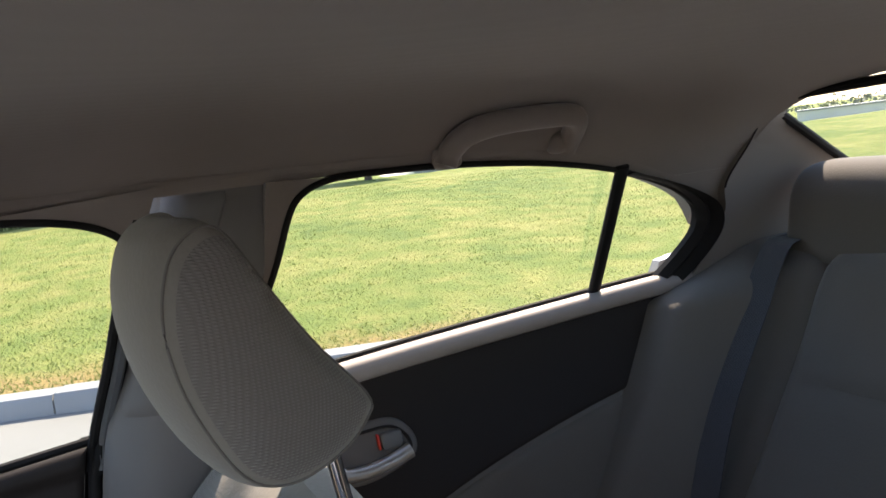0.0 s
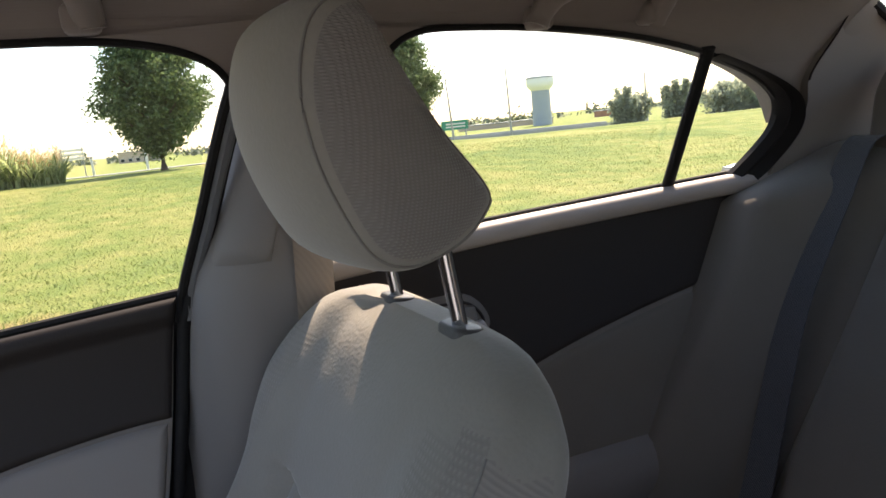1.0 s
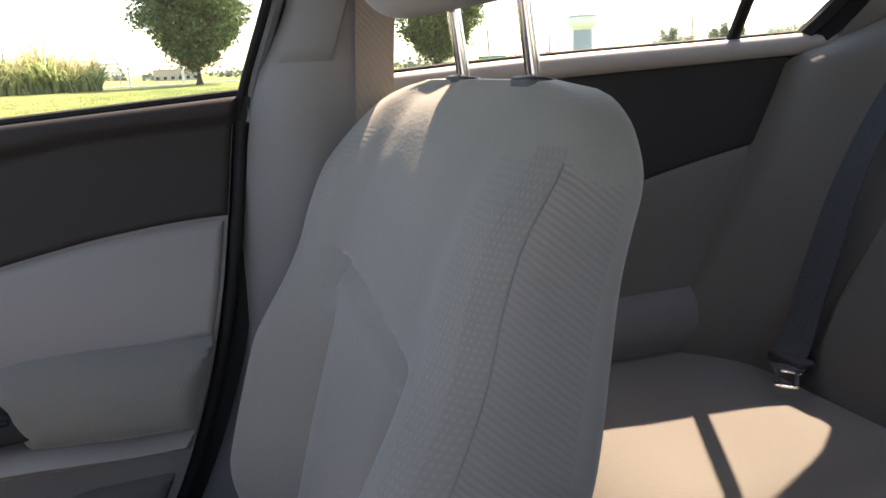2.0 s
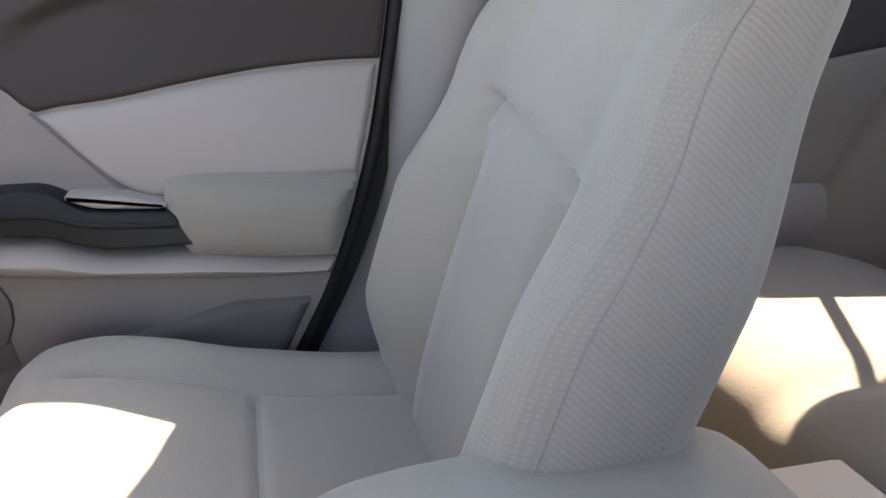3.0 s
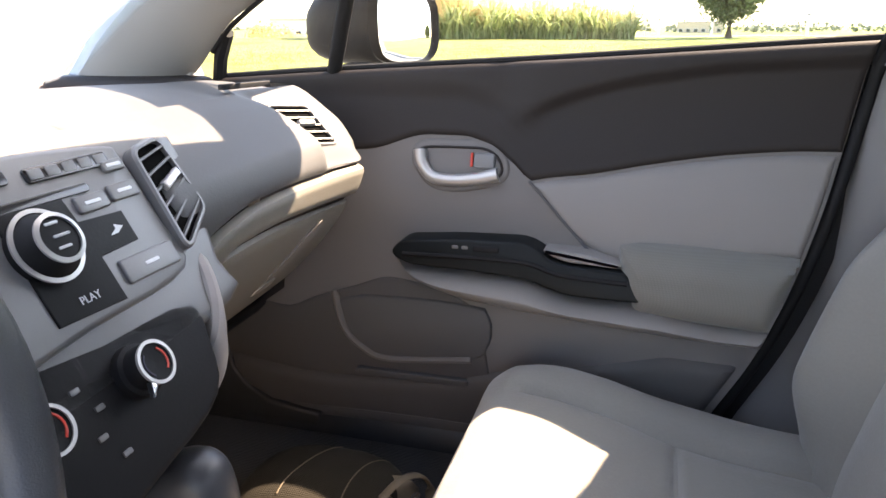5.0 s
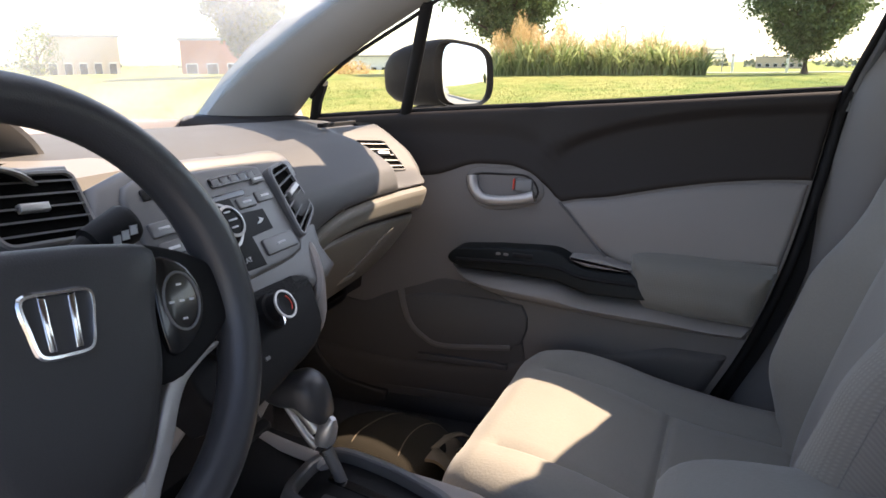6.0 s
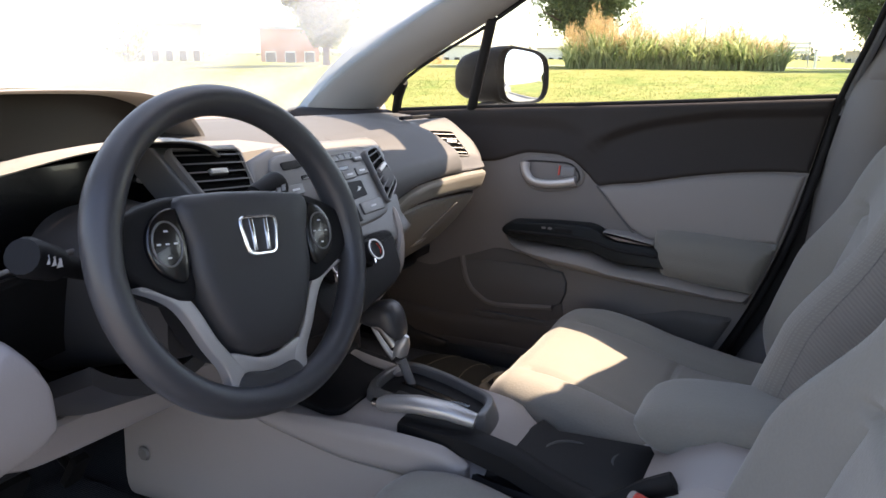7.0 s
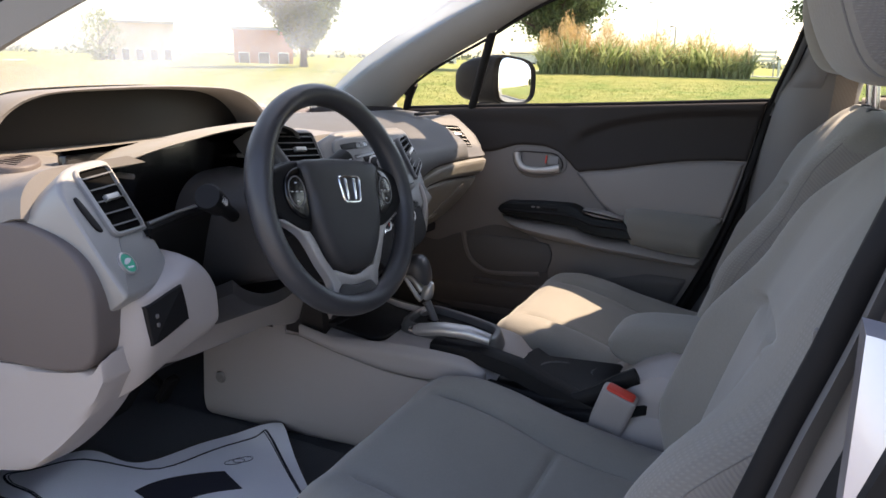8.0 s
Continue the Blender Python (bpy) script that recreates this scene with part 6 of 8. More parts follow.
hub = part("hub_pad", loft([[WM(p[0] * k, p[1] * k, w) for p in hub_line] for k, w in ((0.97, -0.045), (1.0, -0.004), (0.99, 0.006), (0.965, 0.012), (0.91, 0.017), (0.8, 0.020), (0.6, 0.0215), (0.35, 0.022), (0.08, 0.022))]), HUBSKIN, sw_, "charcoal plastic airbag pad")
part("hub_back", slab([(p[0] * 1.08, p[1] * 1.05) for p in hub_line], WM, -0.055, -0.012, 0.01), BLACK, sw_)
# plain badge
bx = Vector((0.0, 0.012))
ring = [p[:2] for p in smooth_line([(-0.026, 0.020, 0), (0.0, 0.0225, 0), (0.026, 0.020, 0), (0.0245, -0.004, 0), (0.019, -0.021, 0), (0.0, -0.0235, 0), (-0.019, -0.021, 0), (-0.0245, -0.004, 0)], 4, True)]
ring = [(p[0] * 0.9 + bx.x, p[1] * 0.9 + bx.y) for p in ring]
inner_ring = [tuple(p) for p in inset(ring, 0.004)]
badge = part("badge", loft([[WM(*p, 0.012) for p in ring], [WM(*p, 0.0235) for p in ring], [WM(*p, 0.025) for p in inset(ring, 0.0012)], [WM(*p, 0.025) for p in inset(ring, 0.003)], [WM(*p, 0.0225) for p in inner_ring], [WM(*p, 0.015) for p in inner_ring]], False), CHROME, hub, "plain chrome badge")
for sx in (-1, 1):
    part("badge_bar", slab([(sx * 0.007, 0.028), (sx * 0.012, 0.029), (sx * 0.011, -0.004), (sx * 0.006, -0.004)] if sx > 0 else [(-0.012, 0.029), (-0.007, 0.028), (-0.006, -0.004), (-0.011, -0.004)], WM, 0.014, 0.0245, 0.0012), CHROME, badge)
for sx in (-1, 1):
    arm = [p[:2] for p in smooth_line([(sx * 0.072, 0.048, 0), (sx * 0.105, 0.052, 0), (sx * 0.150, 0.030, 0), (sx * 0.152, 0.0, 0), (sx * 0.118, -0.030, 0), (sx * 0.074, -0.040, 0)], 4, True)]
    sp = part("spoke", slab(arm, WM, -0.03, 0.006, 0.006), BLACK, sw_, "black upper spoke")
    pod = [p[:2] for p in smooth_line([(sx * 0.080, 0.040, 0), (sx * 0.102, 0.043, 0), (sx * 0.118, 0.026, 0), (sx * 0.120, 0.004, 0), (sx * 0.108, -0.016, 0), (sx * 0.082, -0.022, 0)], 4, True)]
    part("button_pod", slab(pod, WM, 0.0, 0.011, 0.003), GLOSS, sp, "glossy steering wheel buttons")
    part("button_ring", tube([WM(sx * 0.100 + 0.0155 * math.cos(t), 0.012 + 0.021 * math.sin(t), 0.0112) for t in [2 * math.pi * k / 24 for k in range(24)]], 0.0011, 6, closed=True), AUDIO, sp)
    for a, b in ((0, 0.024), (0, 0.012), (0, -0.001), (0.009, 0.012), (-0.009, 0.012)):
        part("marking", slab(rounded(sx * 0.100 + a - 0.0022, sx * 0.100 + a + 0.0022, b - 0.0009, b + 0.0009, 0.0004, 2), WM, 0.0105, 0.0116, 0.0002), WHITE_MARK, sp)
    leg = [p[:2] for p in smooth_line([(sx * 0.132, -0.026, 0), (sx * 0.114, -0.034, 0), (sx * 0.097, -0.045, 0), (sx * 0.085, -0.061, 0), (sx * 0.070, -0.090, 0), (sx * 0.054, -0.116, 0), (sx * 0.050, -0.140, 0), (sx * 0.038, -0.136, 0), (sx * 0.034, -0.122, 0), (sx * 0.042, -0.106, 0), (sx * 0.058, -0.083, 0), (sx * 0.073, -0.053, 0), (sx * 0.086, -0.037, 0), (sx * 0.104, -0.029, 0), (sx * 0.128, -0.023, 0)], 4, True)]
    part("lower_spoke", slab(leg, WM, -0.010, 0.004, 0.002), SILVER, sw_, "satin silver lower spoke")
part("spoke_bridge", slab([p[:2] for p in smooth_line([(-0.046, -0.100, 0), (0.0, -0.112, 0), (0.046, -0.100, 0), (0.036, -0.124, 0), (0.0, -0.126, 0), (-0.036, -0.124, 0)], 4, True)], WM, -0.012, 0.0035, 0.002), SILVER, sw_)
part("bottom_spoke", slab([p[:2] for p in smooth_line([(-0.034, -0.122, 0), (0.0, -0.126, 0), (0.034, -0.122, 0), (0.050, -0.140, 0), (0.058, -0.150, 0), (0.0, -0.160, 0), (-0.058, -0.150, 0), (-0.050, -0.140, 0)], 4, True)], WM, -0.012, 0.006, 0.005), HUBSKIN, sw_, "charcoal bottom spoke")
part("boss", spin([(0.05, -0.11), (0.055, -0.06), (0.06, -0.03), (0.01, -0.03)], wheel_m, 24), BLACK, sw_)

# ---------------------------------------------------------------- console between the seats
con = thing("centre_console", (0, 0.4, 0.325), "pale grey centre console with black trays", "console")
c_top = curve_of((-0.25, 0.52), (0.10, 0.53), (0.20, 0.495), (0.30, 0.488), (0.36, 0.51), (0.40, 0.545), (0.50, 0.552), (0.58, 0.550), (0.66, 0.552), (0.80, 0.572), (0.90, 0.585), (1.0, 0.59))
c_half = curve_of((-0.25, 0.10), (0.1, 0.105), (0.3, 0.11), (0.45, 0.115), (0.6, 0.128), (0.8, 0.15), (1.0, 0.165))


def console_ring(y):
    w, zt = c_half(y), c_top(y)
    pts = []
    for i in range(40):
        t = 2 * math.pi * i / 40
        c, s = math.cos(t), math.sin(t)
        z = (zt + 0.315) / 2 + (zt - 0.315) / 2 * power(s, 0.35)
        x = (w + 0.02 * (zt - z) / 0.25) * power(c, 0.4)
        pts.append(Vector((x, y, z)))
    return pts


part("body", loft([console_ring(-0.25 + 0.02 * i) for i in range(63)]), PALE, con, "pale grey console body")
# the sweeping upper cover on the driver's side, ending in a rounded tip
cover_lo = curve_of((0.385, 0.512), (0.45, 0.500), (0.55, 0.502), (0.66, 0.522), (0.76, 0.550))
cover_hi = curve_of((0.385, 0.535), (0.43, 0.556), (0.5, 0.562), (0.6, 0.560), (0.68, 0.556), (0.76, 0.572))
part("side_cover", band(0.385, 0.76, cover_lo, cover_hi, lambda a, b, w: Vector((-(c_half(a) + 0.006 + w - 0.008 * ease(0.5, 0.39, a)), a, b)), 0.012, 0.018, 50, 14), PALE, con, "pale grey sweeping side cover")
part("side_joint", tube([Vector((-(c_half(y) + 0.006), y, cover_lo(y) - 0.001)) for y in [0.40 + 0.03 * k for k in range(14)]], 0.0012, 6), GREY, con)
part("front_bin", slab(rounded(-0.105, 0.10, 0.600, 0.80, 0.03), lambda a, b, w: Vector((a, b, c_top(b) - 0.004 + w)), 0, 0.009, 0.003), BLACK, con, "black open tray ahead of the gear lever")
part("front_edge", tube(smooth_line([(0.088, 0.765, 0.570), (0.082, 0.72, 0.563), (0.070, 0.66, 0.560), (0.055, 0.60, 0.562), (0.048, 0.585, 0.560)], 5), 0.012, 8, flat=0.45), PALE, con, "pale edge of the front tray")
part("drop_panel", loft([[Vector((x, y, z)) for x, y, z in ((-0.145, 0.80, zz), (-0.14, 1.0, zz), (0.14, 1.0, zz), (0.145, 0.80, zz))] for zz in (0.34, 0.45, 0.57)]), PALE, con)
part("screw_cover", spin([(0.001, 0.004), (0.010, 0.004), (0.013, 0.0)], Matrix.Translation((-0.176, 0.945, 0.43)) @ Matrix.Rotation(radians(-90), 4, "Y"), 14), GREY, con)
# gate
gate = [p[:2] for p in smooth_line([(-0.036, 0.592, 0), (0.02, 0.611, 0), (0.070, 0.604, 0), (0.087, 0.578, 0), (0.078, 0.52, 0), (0.058, 0.46, 0), (0.034, 0.412, 0), (-0.008, 0.397, 0), (-0.046, 0.408, 0), (-0.050, 0.50, 0)], 4, True)]
GZ = lambda line, z: [Vector((p[0], p[1], z)) for p in line]
gt = part("shift_surround", loft([GZ(inset(gate, -0.006), 0.540), GZ(gate, 0.560), GZ(inset(gate, 0.003), 0.567), GZ(inset(gate, 0.006), 0.569), GZ(inset(gate, 0.013), 0.569), GZ(inset(gate, 0.015), 0.567), GZ(inset(gate, 0.017), 0.548)], False), AUDIO, con, "satin grey rim of the gear gate")
part("shift_plate", slab([tuple(p) for p in inset(gate, 0.014)], lambda a, b, w: Vector((a, b, 0.545 + w)), 0.0, 0.0095, 0.002), BLACK, gt, "black sunken gear gate")
part("shift_slot", slab(rounded(0.012, 0.026, 0.44, 0.575, 0.006), lambda a, b, w: Vector((a + 0.22 * (b - 0.5), b, 0.5545 + w)), 0, 0.0012, 0.0004), GLOSS, gt, "narrow lever slot")
part("mark_strip", slab(rounded(-0.024, -0.008, 0.43, 0.56, 0.004), lambda a, b, w: Vector((a + 0.15 * (b - 0.5), b, 0.5545 + w)), 0, 0.003, 0.001), HUBSKIN, gt, "charcoal gear marking strip")
for k in range(5):
    part("marking", slab(rounded(-0.0185, -0.0135, 0.448 + 0.022 * k, 0.4515 + 0.022 * k, 0.001, 2), lambda a, b, w: Vector((a + 0.15 * (b - 0.5), b, 0.5574 + w)), 0, 0.0008, 0.0002), AUDIO, gt)
# cup holders and the black side rail
tray = [p[:2] for p in smooth_line([(-0.100, 0.362, 0), (-0.06, 0.37, 0), (0.09, 0.36, 0), (0.105, 0.33, 0), (0.105, 0.16, 0), (0.09, 0.11, 0), (-0.06, 0.10, 0), (-0.105, 0.12, 0), (-0.11, 0.30, 0)], 3, True)]
part("cup_tray", slab(tray, lambda a, b, w: Vector((a, b, c_top(b) - 0.006 + w)), -0.01, 0.007, 0.003), BLACK, con, "black cup holder tray")
for y in (0.19, 0.29):
    part("cup_ring", tube([Vector((0.035 + 0.036 * math.cos(t), y + 0.036 * math.sin(t), c_top(y) + 0.012)) for t in [2 * math.pi * k / 28 for k in range(28)]], 0.004, 8, closed=True), HUBSKIN, con)
    part("cup_well", spin([(0.034, 0.0), (0.034, 0.004), (0.001, 0.004)], Matrix.Translation((0.035, y, c_top(y) + 0.0085)), 24), GLOSS, con)
part("side_rail", tube(smooth_line([(-0.096, 0.43, 0.508), (-0.100, 0.33, 0.499), (-0.097, 0.25, 0.503), (-0.091, 0.195, 0.525), (-0.086, 0.155, 0.555), (-0.082, 0.125, 0.572)], 6), 0.010, 10, flat=1.5), BLACK, con, "black console side rail")
box = [(-0.24, 0.32), (-0.24, 0.578), (0.09, 0.582), (0.13, 0.562), (0.17, 0.525), (0.205, 0.492), (0.23, 0.48), (0.23, 0.32)]
part("rear_box", loft([[Vector((x, y, 0.32 + (z - 0.32) * k)) for y, z in box] for x, k in ((-0.098, 0.80), (-0.094, 0.93), (-0.084, 0.99), (-0.07, 1.0), (0.125, 1.0), (0.135, 0.97))]), PALE, con, "pale grey rear console box")

ar = thing("console_armrest", (0.02, 0.0, 0.59), "grey cloth armrest on the centre console", "armrest")
rings = []
for i in range(33):
    s = -1 + 2 * i / 32
    k = max(0.03, 1 - abs(s) ** 6) ** 0.5
    y = 0.022 + 0.184 * s
    zt = herm(y, [-0.17, 0.05, 0.2], [0.620, 0.617, 0.608])
    rings.append([Vector((0.098 + 0.074 * (0.55 + 0.45 * k) * power(math.cos(t), 0.5), y, (zt + 0.528) / 2 + (zt - 0.528) / 2 * k * power(math.sin(t), 0.55))) for t in (2 * math.pi * j / 32 for j in range(32))])
part("pad", loft(rings), SEAT, ar, "padded grey cloth lid")
part("hinge_block", block(0.06, 0.15, -0.17, -0.06, 0.53, 0.57, 0.008), BLACK, ar)

# gear lever
gl = thing("gear_lever", (0.045, 0.555, 0.56), "automatic gear lever with a black knob and silver grip", "gear lever")
knob_line = [Vector(p[:2]) for p in smooth_line([(0.655, 0.650, 0), (0.641, 0.673, 0), (0.607, 0.688, 0), (0.586, 0.683, 0), (0.575, 0.666, 0), (0.570, 0.640, 0), (0.574, 0.628, 0), (0.586, 0.636, 0), (0.604, 0.645, 0), (0.630, 0.643, 0)], 4, True)]
knob_mid = Vector((0.606, 0.661))
LX = 0.036
part("knob", loft([[Vector((LX + x, *(knob_mid + (p - knob_mid) * k))) for p in knob_line] for x, k in ((-0.0265, 0.25), (-0.0255, 0.5), (-0.022, 0.74), (-0.015, 0.92), (-0.006, 1.0), (0.006, 1.0), (0.015, 0.92), (0.022, 0.74), (0.0255, 0.5), (0.0265, 0.25))]), RIMSKIN, gl, "black leather gear knob")
part("grip", tube([(LX, y, z) for y, z in ((0.566, 0.634), (0.571, 0.624), (0.576, 0.612), (0.579, 0.600), (0.577, 0.588))], [0.004, 0.0105, 0.0130, 0.0120, 0.0090], 14), SILVER, gl, "satin silver lever grip")
part("grip_arm", tube([(LX, y, z) for y, z in ((0.634, 0.641), (0.623, 0.641), (0.610, 0.637), (0.598, 0.626), (0.588, 0.613))], [0.003, 0.006, 0.0075, 0.008, 0.008], 10), SILVER, gl, "satin silver upper arm")
part("grip_arm", tube([(LX, y, z) for y, z in ((0.631, 0.638), (0.622, 0.627), (0.611, 0.613), (0.600, 0.600), (0.590, 0.592))], [0.003, 0.004, 0.0045, 0.005, 0.006], 10), SILVER, gl, "thin satin silver lower arm")
part("shaft", tube([(LX, 0.577, 0.592), (LX, 0.567, 0.572), (LX - 0.001, 0.556, 0.550)], [0.0085, 0.0075, 0.0075], 12), AUDIO, gl, "grey lever shaft")

# handbrake
hb = thing("handbrake", (-0.085, 0.4, 0.55), "handbrake lever with a silver grip", "handbrake")
part("grip", tube([(-0.085, 0.541, 0.578), (-0.085, 0.53, 0.581), (-0.083, 0.48, 0.590), (-0.083, 0.43, 0.592), (-0.076, 0.392, 0.583)], [0.010, 0.014, 0.0155, 0.015, 0.012], 14, flat=0.85), SILVER, hb, "satin silver handbrake grip")
part("button", spin([(0.007, 0.0), (0.007, 0.010), (0.005, 0.012), (0.0005, 0.012)], Matrix.Translation((-0.085, 0.541, 0.578)) @ Matrix.Rotation(radians(-90), 4, "X"), 14), CHROME, hb)
part("shroud", loft([[Vector((-0.084 + dx, y, z + dz)) for dx, dz in ((-0.022, -h), (-0.020, h * 0.7), (-0.010, h), (0.012, h), (0.02, h * 0.6), (0.02, -h))] for y, z, h in ((0.50, 0.558, 0.010), (0.40, 0.556, 0.014), (0.33, 0.543, 0.016), (0.27, 0.521, 0.016), (0.20, 0.502, 0.012), (0.15, 0.496, 0.008))]), BLACK, hb, "black handbrake shroud")

# driver's buckle
bk = thing("belt_buckle", (-0.118, 0.10, 0.5), "grey belt buckle with a red release button", "belt buckle")
bk_m = Matrix.Translation((-0.118, 0.143, 0.553)) @ Matrix.Rotation(radians(18), 4, "X") @ Matrix.Rotation(radians(-14), 4, "Y")
part("case", slab(rounded(-0.014, 0.014, -0.030, 0.030, 0.008), lambda a, b, w: bk_m @ Vector((a, b, w)), -0.10, 0.0, 0.004), PALE, bk)
part("release", slab(rounded(-0.010, 0.010, -0.024, 0.024, 0.006), lambda a, b, w: bk_m @ Vector((a, b, w)), -0.01, 0.004, 0.003), RED, bk, "red release button")
part("stem", tube([(-0.135, 0.09, 0.46), (-0.14, 0.08, 0.36)], 0.012, 8, flat=0.5), BLACK, bk)

# ---------------------------------------------------------------- things on the floor
fm = thing("floor_mat", (-0.37, 0.85, 0.326), "black carpet floor mat", "floor mat")
part("mat", slab(rounded(-0.60, -0.17, 0.55, 1.16, 0.05), lambda a, b, w: Vector((a, b, 0.325 + w)), 0, 0.008, 0.003), CARPET, fm)
pm = thing("paper_mat", (-0.4, 0.85, 0.334), "white printed paper floor mat, creased and askew", "paper mat")


def paper_z(x, y):
    return 0.340 + 0.006 * math.sin(9 * x + 5 * y) * math.sin(7 * y + 1) + 0.018 * math.exp(-((x + 0.18) / 0.04) ** 2) + 0.012 * math.exp(-((y - 1.06 - 0.2 * (x + 0.37)) / 0.05) ** 2)


def paper_at(u, v, lift=0.0):
    c0, c1 = Vector((-0.335, 0.60)).lerp(Vector((-0.60, 0.62)), u), Vector((-0.165, 0.80)).lerp(Vector((-0.56, 1.22)), u)
    # the near edge dips where the sheet is folded
    p = c0.lerp(c1, v)
    p += Vector((-0.055, -0.03)) * math.exp(-((u - 0.42) / 0.14) ** 2) * ease(0.6, 1.0, v)
    return Vector((p.x, p.y, paper_z(p.x, p.y) + lift))


part("sheet", sheet(paper_at, 40, 40, (0, 0, -0.0006)), PAPER, pm, "white paper sheet")
border = [(0.06, 0.06), (0.06, 0.86), (0.12, 0.90), (0.42, 0.86), (0.80, 0.92), (0.92, 0.88), (0.94, 0.5), (0.94, 0.06)]
for k, r in ((0, 0.0022), (0.02, 0.0009)):
    part("printed_border", tube([paper_at(p[0] + (0.5 - p[0]) * k, p[1] + (0.5 - p[1]) * k, 0.0008) for p in smooth_line([(a, b, 0) for a, b in border], 8)], r, 6, flat=0.3), INK, pm, "printed black border line")
for cu_, cv, r in ((0.20, 0.68, 0.028), (0.235, 0.675, 0.028)):
    part("printed_ring", tube([paper_at(cu_ + r * 1.4 * math.cos(t), cv + r * math.sin(t), 0.0008) for t in [2 * math.pi * k / 24 for k in range(24)]], 0.0006, 5, closed=True), INK, pm)
part("printed_block", sheet(lambda u, v: paper_at(0.30 + 0.35 * u, 0.40 + 0.20 * v + 0.05 * math.sin(3 * u), 0.0009), 12, 6, (0, 0, -0.0004)), INK, pm, "printed dark shape")

CORK = cloth("brown_woven_straw", (0.030, 0.026, 0.020), 0.0028, 0.7, axes=("X", "Y"), var=0.5, wobble=1.2, slant=0.0, sheen=0.0)
TANL = surface("tan_leather", (0.125, 0.098, 0.065), 0.7, var=0.3, scale=30, bump=0.4)
bag = thing("woven_bag", (0.43, 0.70, 0.325), "brown woven straw bag lying in the passenger footwell", "bag")


def bag_z(x, y):
    r = max(0.0, 1 - abs((x - 0.43) / 0.108) ** 2.6 - abs((y - 0.70) / 0.130) ** 2.6)
    return 0.325 + 0.078 * r ** 0.42 + 0.005 * math.sin(31 * x + 9 * y) * math.sin(23 * y) * r


rings = []
for r in (1.0, 0.99, 0.96, 0.9, 0.8, 0.68, 0.54, 0.4, 0.25, 0.1, 0.01):
    ring = []
    for i in range(56):
        t = 2 * math.pi * i / 56
        x, y = 0.43 + 0.108 * r * power(math.cos(t), 2 / 2.6), 0.70 + 0.130 * r * power(math.sin(t), 2 / 2.6)
        ring.append(Vector((x, y, bag_z(x, y) if r < 1 else 0.325)))
    rings.append(ring)
part("body", loft(rings), CORK, bag, "brown woven straw body")
for x0, y0, x1, y1 in ((0.365, 0.735, 0.505, 0.70), (0.365, 0.645, 0.50, 0.62)):
    line = [Vector((x0 + (x1 - x0) * k / 16, y0 + (y1 - y0) * k / 16 + 0.012 * math.sin(math.pi * k / 16))) for k in range(17)]
    part("stitching", tube([Vector((p.x, p.y, bag_z(p.x, p.y) + 0.0012)) for p in line], 0.0011, 6, flat=0.6), TANL, bag, "pale stitched seam")
part("flap", sheet(lambda u, v: Vector((0.375 + 0.09 * u, 0.60 - 0.045 * v - 0.008 * math.sin(5 * u), 0.386 - 0.02 * v + 0.010 * math.sin(6 * u + 3 * v))), 16, 8, (0, 0, -0.006)), TANL, bag, "crumpled tan flap")
part("strap", tube(smooth_line([(0.40, 0.595, 0.392), (0.435, 0.578, 0.402), (0.46, 0.56, 0.395), (0.475, 0.55, 0.37), (0.462, 0.548, 0.345), (0.44, 0.555, 0.333)], 6), 0.007, 8, flat=0.4), TANL, bag, "tan leather strap")
part("clasp", block(0.428, 0.448, 0.552, 0.566, 0.365, 0.378, 0.004), CHROME, bag, "polished clasp")

pedals = thing("pedals", (-0.34, 1.02, 0.4), "two black rubber foot pedals", "pedals")
for x, w, z in ((-0.36, 0.055, 0.44), (-0.25, 0.03, 0.42)):
    pm_ = Matrix.Translation((x, 1.02, z)) @ Matrix.Rotation(radians(-55), 4, "X")
    p_ = part("pedal", slab(rounded(-w / 2, w / 2, -0.035, 0.035, 0.008), lambda a, b, q, pm_=pm_: pm_ @ Vector((a, b, q)), -0.008, 0.006, 0.003), RUBBER, pedals, "black rubber pedal")
    part("arm", tube([(x, 1.03, z), (x, 1.12, z + 0.06), (x, 1.16, z + 0.2)], 0.008, 8), BLACK, p_)

# ---------------------------------------------------------------- outside
def edge_x(y):
    """The kerb's line, which runs aslant to the car."""
    return 4.42 + 0.42 * min(2.0, max(-8.0, y))


def ground_z(x, y):
    lawn = 0.62 * ease(4.5, 17.5, x) - 1.9 * ease(19.5, 46, x) * (1 - ease(2, 30, y) * 0.4)
    lawn -= 0.22 * ease(4, 16, -y) * ease(6, 14, x)
    rough = 0.02 * math.sin(0.9 * x + 0.4 * y) * math.sin(0.7 * y - 0.3 * x) * ease(5, 9, x)
    if x < edge_x(y) + 0.11:
        return -0.004
    bank = 1 - ease(24, 36, y)
    return 0.135 * bank + (lawn + rough) * bank - 0.05


